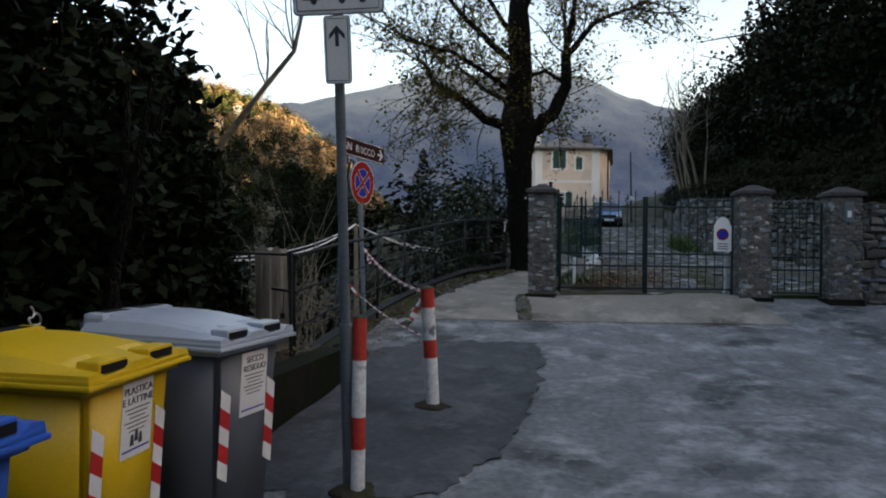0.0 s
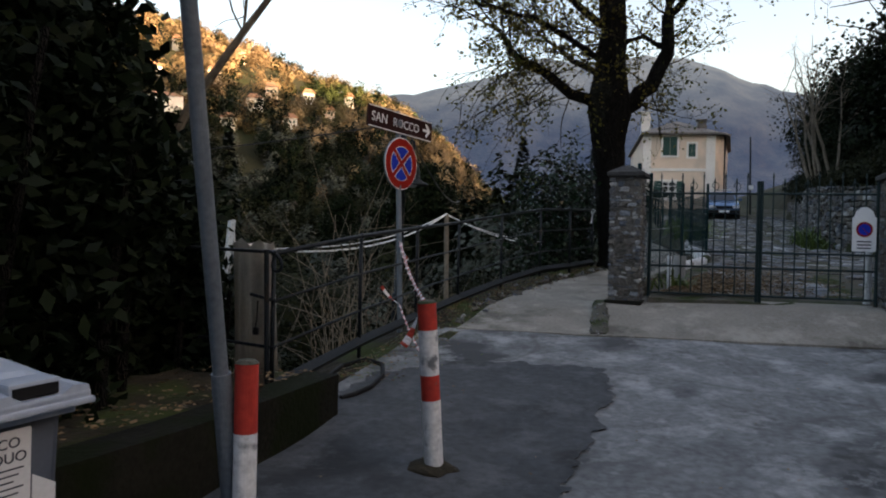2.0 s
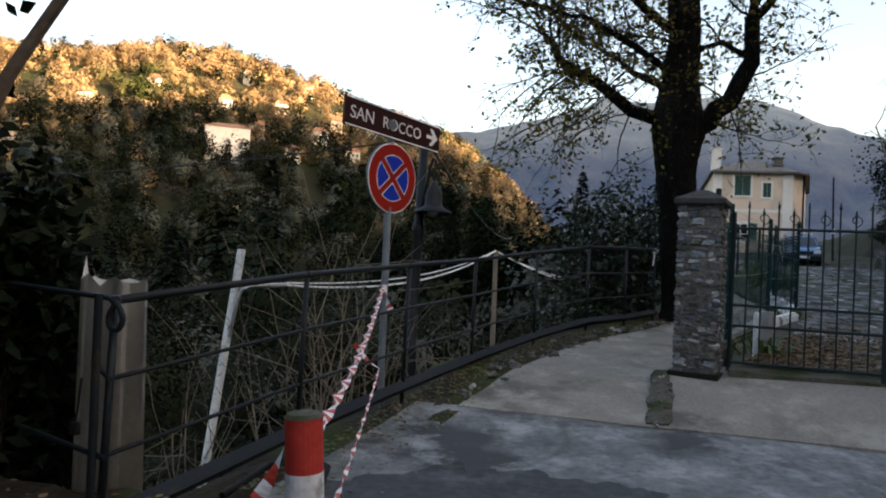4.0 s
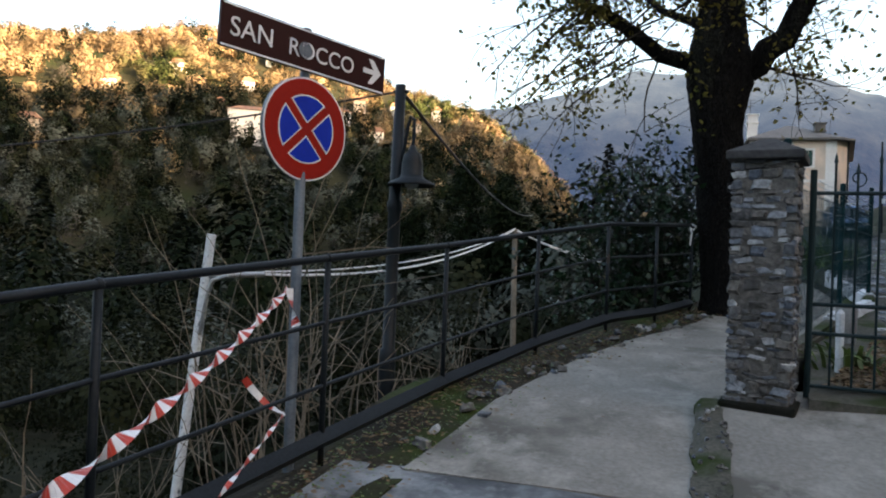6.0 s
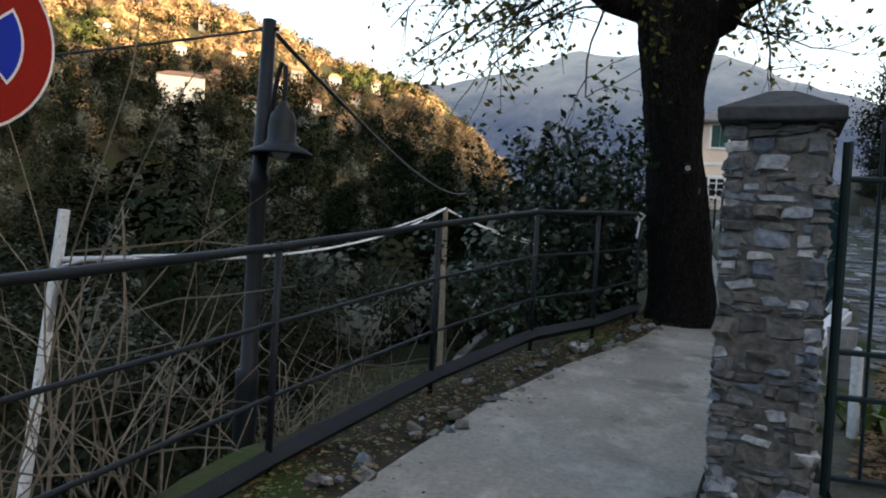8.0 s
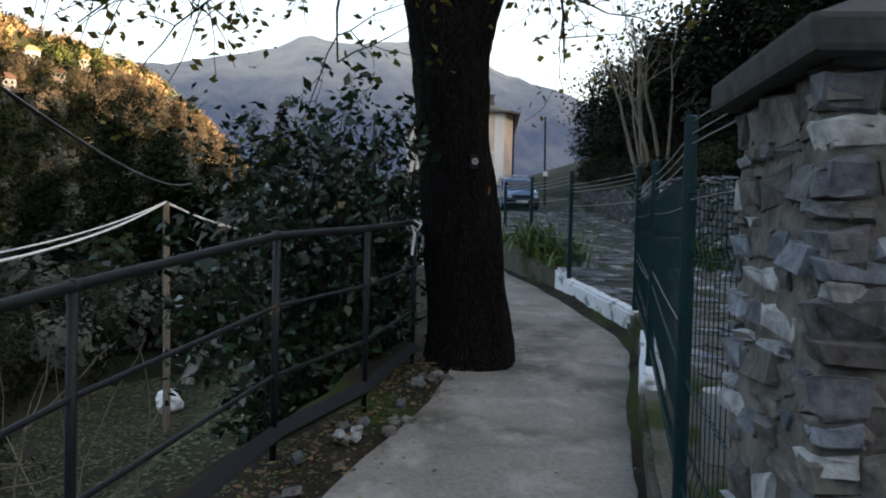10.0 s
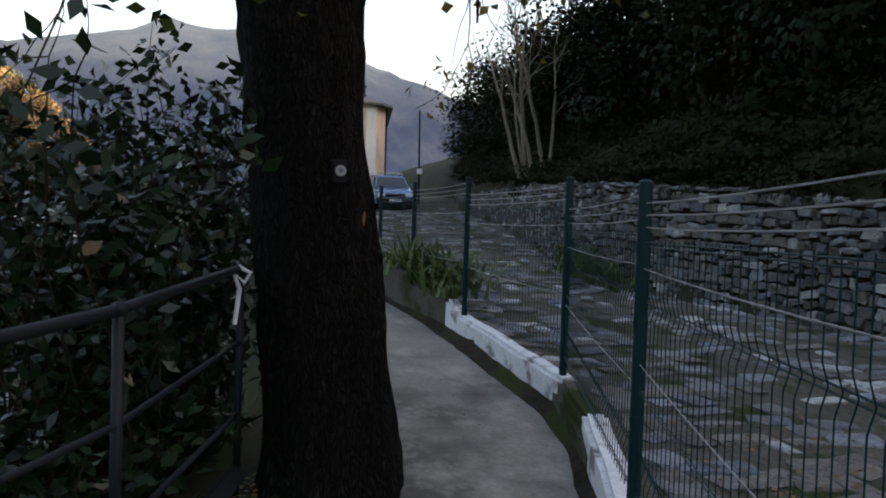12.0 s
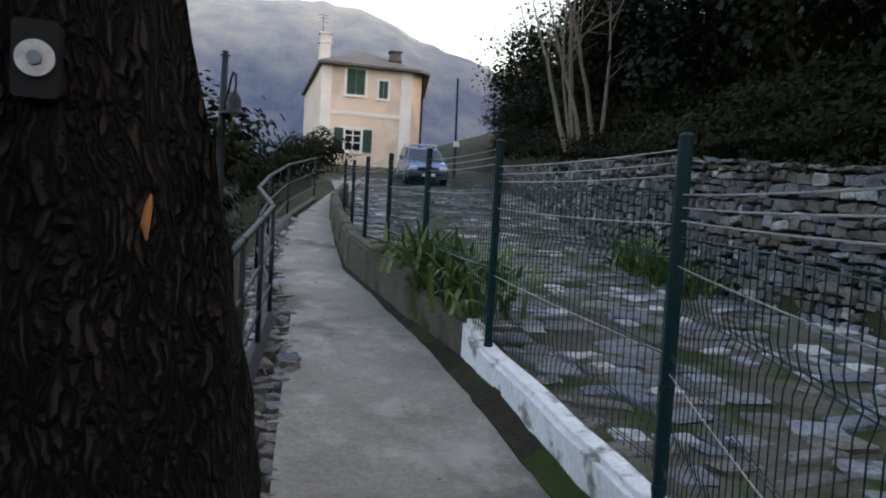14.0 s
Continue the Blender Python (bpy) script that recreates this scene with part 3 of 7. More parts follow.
# concrete apron before the gate
bm = bmesh.new()
ap = [(1.20, 10.42, 0.63), (1.27, 11.95, 0.93), (1.78, 12.2, 0.97), (4.62, 11.9, 0.97), (4.75, 11.45, 0.93), (4.9, 10.35, 0.63)]
top = [bm.verts.new(v) for v in ap]
low = [bm.verts.new((x, y, z - 0.4)) for x, y, z in ap]
bm.faces.new((top[0], top[5], top[4], top[1]))
bm.faces.new((top[1], top[4], top[3], top[2]))
for i in range(6):
    bm.faces.new((top[i], top[(i + 1) % 6], low[(i + 1) % 6], low[i]))
bmesh.ops.recalc_face_normals(bm, faces=bm.faces)
tagged(part("gate_apron", bm, CONCRETE), "cracked concrete ramp in front of the gate", "ramp", kind="structure")


def gutter_left(y):
    return interp(y, [(10.3, 1.06), (11.2, 1.1), (11.95, 1.16)]) + 0.025 * noise.noise((y * 4, 1, 3)) + 0.015 * noise.noise((y * 15, 1, 3))


def gutter_right(y):
    return interp(y, [(10.3, 1.24), (11.2, 1.32), (11.95, 1.3)]) + 0.03 * noise.noise((y * 4, 5, 3)) + 0.02 * noise.noise((y * 15, 5, 3))


def gutter_z(x, y):
    ramp_z = 0.63 + (y - 10.42) * 0.196
    low_z = path_z(y) + 0.026
    return low_z + (max(low_z, ramp_z + 0.012) - low_z) * smooth((x - 1.1) / 0.1)


strip("gutter", list(np.linspace(10.46, 11.88, 40)), gutter_left, gutter_right, gutter_z, MOSS_CONC, "crumbled dirty gutter between the path and the gate ramp", "gutter", cross=14, thick=0.06, wobble=0.012)


def wall_run(name, label, pts, thick, side):
    """A wall along (x, y, z0, z1) points; side is the offset direction of its thickness."""
    bm = bmesh.new()
    rings = []
    for i, (x, y, z0, z1) in enumerate(pts):
        a, b = Vector(pts[max(i - 1, 0)][:2]), Vector(pts[min(i + 1, len(pts) - 1)][:2])
        d = (b - a).normalized()
        n = Vector((d.y, -d.x)) * side * thick
        rings.append([bm.verts.new(v) for v in ((x, y, z0), (x, y, z1), (x + n.x, y + n.y, z1), (x + n.x, y + n.y, z0))])
    for r0, r1 in zip(rings, rings[1:]):
        for k in range(4):
            bm.faces.new((r0[k], r1[k], r1[(k + 1) % 4], r0[(k + 1) % 4]))
    bm.faces.new(rings[0])
    bm.faces.new(rings[-1][::-1])
    bmesh.ops.recalc_face_normals(bm, faces=bm.faces)
    return bm


RETAIN = [(wall_x(y), y, drive_z(y) - 0.3, drive_z(y) + h) for y, h in ((12.2, 1.5), (16, 1.5), (20, 1.58), (22.5, 1.68), (24.6, 1.7), (27, 1.62), (30.7, 1.5), (36, 1.2), (42, 0.9), (50, 0.6))]
# Near-black core shows as dark joints between the dry stones.
retaining_wall = tagged(part("wall_retaining", wall_run("wall", "", RETAIN, 0.35, 1), SHADED_MOSS), "dry-stone retaining wall below the wooded bank", "wall", kind="structure")
FRONT = [(6.42, 11.42, 0.3, 2.42), (9.2, 11.1, 0.3, 2.35), (14, 10.2, 0.3, 2.3)]
front_wall = tagged(part("wall_front", wall_run("wall", "", FRONT, 0.35, -1), MORTAR), "rough stone boundary wall beside the gate", "wall", kind="structure")

# ---- fence above the path ----
FENCE = [(2.06, 13.63), (2.85, 15.65), (3.68, 17.82), (3.72, 20.0), (3.74, 21.94), (3.74, 23.67), (3.8, 25.54), (3.9, 27.4), (4.05, 29.4)]
FENCE_Z = [1.22, 1.445, 1.62, 1.74, 1.79, 1.82, 1.87, 1.9, 2.0]


def fence_post(p, z0, z1):
    bm = bmesh.new()
    rod(bm, (p[0], p[1], z0), (p[0], p[1], z1), 0.028, n=14)
    rod(bm, (p[0], p[1], z1), (p[0], p[1], z1 + 0.012), 0.031, 0.016, n=14)
    for z in np.linspace(z0 + 0.2, z1 - 0.2, 4):
        rod(bm, (p[0], p[1], z), (p[0], p[1], z + 0.03), 0.0315, n=14)
    return bm


def fence_panel(a, b, za, zb, top):
    """Level welded mesh between two posts, its foot on the ground, with a stiffening fold high and low."""
    bm = bmesh.new()
    a3, b3 = Vector((*a, 0)), Vector((*b, 0))
    d = b3 - a3
    flat = d.normalized()
    out = Vector((flat.y, -flat.x, 0))
    n = int(d.length / 0.058)
    for i in range(1, n):
        p = a3 + d * (i / n)
        z0 = za + (zb - za) * i / n
        prof = [(z0 + 0.02, 0), (z0 + 0.16, 0), (z0 + 0.21, 0.014), (z0 + 0.26, 0), (top - 0.32, 0), (top - 0.27, 0.014), (top - 0.22, 0), (top, 0)]
        tube(bm, [p + out * o + Vector((0, 0, z)) for z, o in prof], 0.0026, 4, cap=False)
    for k, o in ((0.06, 0), (0.21, 0.014), (0.5, 0)):
        for dz in (-0.008, 0.008):
            rod(bm, a3 + out * o + Vector((0, 0, za + k + dz)), b3 + out * o + Vector((0, 0, zb + k + dz)), 0.003, n=4)
    for k, o in ((0.27, 0.014), (0.02, 0)):
        for dz in (-0.008, 0.008):
            rod(bm, a3 + out * o + Vector((0, 0, top - k + dz)), b3 + out * o + Vector((0, 0, top - k + dz)), 0.003, n=4)
    return bm


fence = thing("mesh_fence", "dark green welded mesh fence on round posts beside the path", "fence", (3.7, 18, 1.5))
for i, p in enumerate(FENCE):
    part("post", fence_post(p, FENCE_Z[i] - 0.25, FENCE_Z[i] + (1.55 if i == 0 else 1.35)), FENCE_GREEN, fence, "dark green round steel post")
for i in range(len(FENCE) - 1):
    level = FENCE_Z[i] + (1.49 if i == 0 else 1.30)
    if i < 5:
        part("mesh_panel", fence_panel(FENCE[i], FENCE[i + 1], FENCE_Z[i], FENCE_Z[i + 1], level - 0.15), FENCE_GREEN, fence)
    for h in (0, 0.05, 0.1, 0.29, 0.8):
        bm = bmesh.new()
        drop = 0 if h < 0.2 else (FENCE_Z[i + 1] - FENCE_Z[i]) * (h - 0.2)
        a, b = Vector((*FENCE[i], level - h)), Vector((*FENCE[i + 1], level - h + drop))
        tube(bm, [a.lerp(b, t) - Vector((0, 0, 0.05 * t * (1 - t))) for t in np.linspace(0, 1, 7)], 0.003, 5)
        part("tension_wire", bm, WIRE, fence, "pale galvanised tension wire")
part("mesh_panel", fence_panel((1.76, 12.45), FENCE[0], 1.0, 1.22, 2.48), FENCE_GREEN, fence)
part("post", fence_post((1.765, 12.44), 0.8, 2.79), FENCE_GREEN, fence)
for h in (2.755, 2.705, 2.665, 2.44):
    bm = bmesh.new()
    rod(bm, (*FENCE[0], h), (1.76, 12.45, h + 0.01), 0.003, n=5)
    part("tension_wire", bm, WIRE, fence, "pale galvanised tension wire")

# low kerb wall under the fence: mossy concrete, then limewashed, then mossy planter
KERB = [(1.66, 12.5), (1.95, 13.6), (2.62, 15.3), (3.40, 17.04), (3.60, 17.75), (3.66, 20.4), (3.56, 21.45), (3.47, 22.45), (3.36, 24.2), (3.56, 27.0), (3.86, 30), (4.5, 33)]


def kerb_run(i0, i1, label, material, lift):
    pts = []
    for (x0, y0), (x1, y1) in zip(KERB[i0:i1], KERB[i0 + 1:i1 + 1]):
        for t in np.linspace(0, 1, 14)[(1 if pts else 0):]:
            x, y = x0 + (x1 - x0) * t, y0 + (y1 - y0) * t
            pts.append((x + 0.014 * noise.noise((x * 2, y * 2, 0)), y, path_z(y) - 0.2, path_z(y) + lift(y) + 0.018 * noise.noise((x * 2, y * 2, 7))))
    bm = wall_run("kerb", "", pts, 0.16, 1)
    bmesh.ops.bevel(bm, geom=[e for e in bm.edges if min(v.co.z - path_z(v.co.y) for v in e.verts) > 0.08 and abs(e.verts[0].co.y - e.verts[1].co.y) > 0.02], offset=0.03, segments=2, affect="EDGES")
    return tagged(part("kerb_wall", bm, material), label, "kerb wall", kind="structure")


kerb_run(0, 2, "mossy concrete kerb wall under the fence", MOSS_CONC, lambda y: interp(y, [(12.2, 0.2), (15.2, 0.2), (15.3, 0.2)]))
kerb_run(2, 3, "short limewashed length of the kerb wall", LIME, lambda y: 0.25)
kerb_run(3, 4, "low mossy stretch of the kerb wall", MOSS_CONC, lambda y: interp(y, [(17.04, 0.22), (17.75, 0.25)]))
kerb_run(4, 5, "low limewashed kerb wall under the fence", LIME, lambda y: interp(y, [(17.75, 0.26), (20.2, 0.25), (20.3, 0.34)]))
kerb_run(5, 7, "mossy concrete planter wall beside the path", MOSS_CONC, lambda y: interp(y, [(20.35, 0.34), (21.6, 0.36), (21.75, 0.42), (23, 0.42)]))
kerb_run(7, 11, "mossy concrete planter wall beside the path", MOSS_CONC, lambda y: 0.42)

def kerb_front(y):
    return interp(y, [(q[1], q[0]) for q in KERB])


# dark mossy dirt along the foot of the kerb wall
strip("moss_gutter", list(np.linspace(12.6, 33, 150)), lambda y: path_right(y) - 0.015 - 0.02 * noise.noise((y * 1.7, 0, 3)) - 0.015 * noise.noise((y * 6, 0, 5)), lambda y: kerb_front(y) + 0.02,
      lambda x, y: path_z(y) + 0.024 + 0.02 * noise.noise((x * 9, y * 9, 0)) + 0.07 * smooth((x - path_right(y)) / 0.2), SOIL, "dark mossy dirt gathered along the foot of the kerb", "verge", cross=5, thick=0.05, wobble=0.02)

# ---- railing on the valley side ----
RAIL = [(-1.46, 7.30), (-1.20, 8.85), (-0.94, 10.35), (-0.66, 11.85), (-0.20, 13.38), (0.36, 14.70), (0.87, 15.56), (1.32, 16.80)]


def railing(points, label, base, tall):
    r = thing("railing", label, "railing", (*points[0], base(points[0][1])), "path railings")
    for x, y in points:
        bm = bmesh.new()
        rod(bm, (x, y, base(y) - 0.1), (x, y, base(y) + tall), 0.019, n=8)
        bmesh.ops.create_uvsphere(bm, u_segments=8, v_segments=5, radius=0.028, matrix=Matrix.Translation((x, y, base(y) + tall)))
        part("post", bm, RAIL_IRON, r, smooth=True)
    for k, rad in ((1.0, 0.021), (0.66, 0.012), (0.33, 0.012)):
        bm = bmesh.new()
        tube(bm, [(x, y, base(y) + tall * k) for x, y in points], rad, 8)
        part("rail", bm, RAIL_IRON, r, smooth=True)
    bm = bmesh.new()
    tube(bm, [(x, y, base(y) + 0.05) for x, y in points], 0.055, 4)
    part("base_beam", bm, RAIL_IRON, r, "dark iron base beam")
    return r


railing(RAIL, "dark iron pipe railing along the valley edge", lambda y: rail_top(y) - 1.08, 1.08)
railing([(1.95, 18.5), (2.08, 19.55), (2.22, 20.63), (2.34, 21.56), (2.28, 23.5), (2.48, 25.6), (2.95, 28.8), (3.8, 32.6)], "dark iron pipe railing curving beside the footpath", lambda y: path_z(y), 0.97)

# ---- house ----
def house():
    h = thing("house", "two-storey peach plaster house with slate roof and green shutters", "house", (8.5, 54, 4.2))
    plan = [(5.48, 52.0), (10.0, 52.0), (10.7, 52.75), (12.5, 60.2), (12.3, 64.2), (5.75, 64.2)]
    part("wall", prism(bmesh.new(), plan, 2.6, 9.35), PLASTER, h)
    cx, cy = 8.6, 58.0
    over = [(x + (0.32 if x > cx else -0.2), y + (0.4 if y > cy else -0.35)) for x, y in plan]
    bm = bmesh.new()
    lo = [bm.verts.new((x, y, 9.3)) for x, y in over]
    mid = [bm.verts.new((x, y, 9.42)) for x, y in over]
    top = [bm.verts.new((8.1 + (x - cx) * 0.06, 57.4 + (y - cy) * 0.3, 10.75)) for x, y in over]
    n = len(over)
    for a, b in ((lo, mid), (mid, top)):
        for i in range(n):
            bm.faces.new((a[i], a[(i + 1) % n], b[(i + 1) % n], b[i]))
    bm.faces.new(lo[::-1])
    bm.faces.new(top)
    bmesh.ops.recalc_face_normals(bm, faces=bm.faces)
    roof = part("roof", bm, SLATE, h, "grey slate hipped roof")
    for x, y, z, t in ((5.68, 53.0, 9.4, 1.5), (9.35, 53.4, 9.6, 0.85)):
        bm = bmesh.new()
        box(bm, (x - 0.27, y - 0.27, z), (x + 0.27, y + 0.27, z + t))
        box(bm, (x - 0.33, y - 0.33, z + t - 0.45), (x + 0.33, y + 0.33, z + t - 0.38))
        box(bm, (x - 0.33, y - 0.33, z + t), (x + 0.33, y + 0.33, z + t + 0.08))
        part("chimney", bm, PLASTER_W if x < 8 else SLATE, roof)
    bm = bmesh.new()
    rod(bm, (5.55, 53.0, 10.95), (5.55, 53.0, 11.9), 0.015, n=5)
    for z in (11.5, 11.68, 11.85):
        rod(bm, (5.3, 53.0, z), (5.8, 53.0, z), 0.01, n=4)
    part("aerial", bm, RAIL_IRON, h)
    for x0, x1 in ((5.465, 5.98), (9.45, 10.02)):
        bm = bmesh.new()
        box(bm, (x0, 51.965, 2.6), (x1, 52.02, 9.3))
        part("pilaster", bm, PLASTER_W, h, "white painted corner band")
    bm = bmesh.new()
    box(bm, (5.98, 51.97, 6.93), (9.45, 52.02, 7.12))
    part("string_course", bm, PLASTER_W, h)
    for x0, z0, x1, z1, kind in ((6.72, 7.95, 7.62, 9.18, "closed"), (8.34, 7.88, 8.78, 8.74, "closed"), (6.7, 5.17, 7.58, 6.25, "open")):
        bm = bmesh.new()
        for a, b in (((x0 - .13, 51.95, z0 - .12), (x0, 52.03, z1 + .13)), ((x1, 51.95, z0 - .12), (x1 + .13, 52.03, z1 + .13)), ((x0, 51.95, z1), (x1, 52.03, z1 + .13)), ((x0, 51.92, z0 - .12), (x1, 52.03, z0))):
            box(bm, a, b)
        w = part("window", bm, PLASTER_W, h)
        if kind == "closed":
            mid_x = (x0 + x1) / 2
            for a, b in ((x0, mid_x - 0.01), (mid_x + 0.01, x1)):
                bm = bmesh.new()
                box(bm, (a, 51.955, z0), (b, 51.985, z1))
                for z in np.arange(z0 + 0.08, z1 - 0.05, 0.06):
                    box(bm, (a + 0.04, 51.94, z), (b - 0.04, 51.957, z + 0.03))
                part("shutter", bm, SHUTTER, w, "closed dark green louvred shutter")
        else:
            bm = bmesh.new()
            box(bm, (x0, 51.98, z0), (x1, 52.0, z1))
            part("pane", bm, GLASS_DARK, w)
            bm = bmesh.new()
            for a in (x0, (x0 + x1) / 2 - 0.03, x1 - 0.06):
                box(bm, (a, 51.96, z0), (a + 0.06, 51.985, z1))
            for z in (z0, z0 + 0.4, z0 + 0.75, z1 - 0.06):
                box(bm, (x0, 51.962, z), (x1, 51.983, z + 0.05))
            part("window_frame", bm, PLASTER_W, w)
            for a, b in ((x0 - 0.5, x0 - 0.05), (x1 + 0.05, x1 + 0.5)):
                bm = bmesh.new()
                box(bm, (a, 51.91, z0 - 0.02), (b, 51.945, z1 + 0.02))
                for z in np.arange(z0 + 0.08, z1 - 0.05, 0.06):
                    box(bm, (a + 0.04, 51.895, z), (b - 0.04, 51.912, z + 0.03))
                part("shutter", bm, SHUTTER, w, "open dark green louvred shutter")
    bm = bmesh.new()
    rod(bm, (10.76, 52.74, 3.5), (10.76, 52.74, 9.3), 0.05, n=8)
    part("downpipe", bm, RAIL_IRON, h)
    return h


house_ob = house()
house_ob.location += Vector((0.43, 0, -0.28))


# ---- plants ----
rng = np.random.default_rng(7)


def leaf_mesh(name, centres, size, length=1.7, droop=0.0, up=None, out=None):
    """Many small folded leaves, one quad each, at the given centres."""
    c = np.asarray(centres, dtype=np.float64)
    n = len(c)
    s = np.broadcast_to(np.asarray(size, dtype=np.float64), (n,)) * rng.uniform(0.65, 1.3, n)
    d = rng.normal(size=(n, 3))
    d[:, 2] = d[:, 2] * (0.7 if up is None else 0.35) - droop
    d /= np.linalg.norm(d, axis=1)[:, None] + 1e-9
    e = rng.normal(size=(n, 3))
    if out is not None:
        e = np.asarray(out) + rng.normal(size=(n, 3)) * 0.15
        d = np.cross(e, d)
        d /= np.linalg.norm(d, axis=1)[:, None] + 1e-9
    w = np.cross(d, e)
    w /= np.linalg.norm(w, axis=1)[:, None] + 1e-9
    f = np.cross(w, d)
    h = s[:, None]
    v = np.empty((n, 4, 3))
    v[:, 0] = c - d * h * length * 0.5
    v[:, 1] = c + w * h * 0.45 + f * h * 0.18
    v[:, 2] = c + d * h * length * 0.5
    v[:, 3] = c - w * h * 0.45 + f * h * 0.18
    me = bpy.data.meshes.new(name)
    me.vertices.add(n * 4)
    me.vertices.foreach_set("co", v.ravel())
    me.loops.add(n * 4)
    me.loops.foreach_set("vertex_index", np.arange(n * 4, dtype=np.int32))
    me.polygons.add(n)
    me.polygons.foreach_set("loop_start", np.arange(0, n * 4, 4, dtype=np.int32))
    me.update(calc_edges=True)
    return me


def blob_points(centre, radii, count, shell=0.55, lumps=7):
    """Points of an uneven leafy crown: lumps round a centre, most of them near each lump's skin."""
    centre, radii = np.asarray(centre, float), np.asarray(radii, float)
    dirs = rng.normal(size=(lumps, 3))
    dirs /= np.linalg.norm(dirs, axis=1)[:, None]
    lump_c = dirs * rng.uniform(0.3, 0.75, (lumps, 1))
    lump_r = rng.uniform(0.32, 0.6, lumps)
    pick = rng.integers(0, lumps, count)
    p = rng.normal(size=(count, 3))
    p /= np.linalg.norm(p, axis=1)[:, None]
    p *= rng.uniform(shell, 1.05, (count, 1)) * lump_r[pick][:, None]
    return centre + (lump_c[pick] + p) * radii


class Wood:
    """Collects tapered branches into one mesh."""

    def __init__(self):
        self.v, self.f = [], []

    def branch(self, pts, r0, r1, n=5):
        pts = [Vector(p) for p in pts]
        base, prev = len(self.v), None
        for i, p in enumerate(pts):
            d = (pts[min(i + 1, len(pts) - 1)] - pts[max(i - 1, 0)])
            d = d.normalized() if d.length > 1e-6 else Vector((0, 0, 1))
            u = d.cross(Vector((0.31, 0.83, 0.46))).normalized() if prev is None else (prev - d * prev.dot(d)).normalized()
            prev = u
            w = d.cross(u)
            r = r0 + (r1 - r0) * i / (len(pts) - 1)
            for k in range(n):
                a = 2 * math.pi * k / n
                q = p + r * (math.cos(a) * u + math.sin(a) * w)
                self.v.append((q.x, q.y, q.z))
        for i in range(len(pts) - 1):
            for k in range(n):
                a, b = base + i * n + k, base + i * n + (k + 1) % n
                self.f.append((a, b, b + n, a + n))

    def mesh(self, name):
        me = bpy.data.meshes.new(name)
        me.from_pydata(self.v, [], self.f)
        return me


def bend(start, way, length, steps, wander, lift):
    pts, d = [Vector(start)], Vector(way).normalized()
    for i in range(steps):
        d = (d + Vector(rng.normal(size=3)) * wander + Vector((0, 0, lift))).normalized()
        pts.append(pts[-1] + d * (length / steps))
    return pts, d


def grow(wood, tips, start, way, length, r, level, wander=0.16, lift=0.03, kids=4, last=3):
    pts, d = bend(start, way, length, 5, wander, lift)
    wood.branch(pts, r, max(r * 0.45, 0.0025), 6 if r > 0.03 else 4 if r > 0.01 else 3)
    if level >= last:
        tips.extend(pts[2:])
        return
    for k in range(kids):
        i = int(rng.integers(1, 6))
        side = Vector(rng.normal(size=3))
        w = (d * 0.8 + side * 0.75).normalized()
        grow(wood, tips, pts[i], w, length * rng.uniform(0.45, 0.72), max(r * 0.5, 0.003), level + 1, wander, lift - 0.015, kids, last)


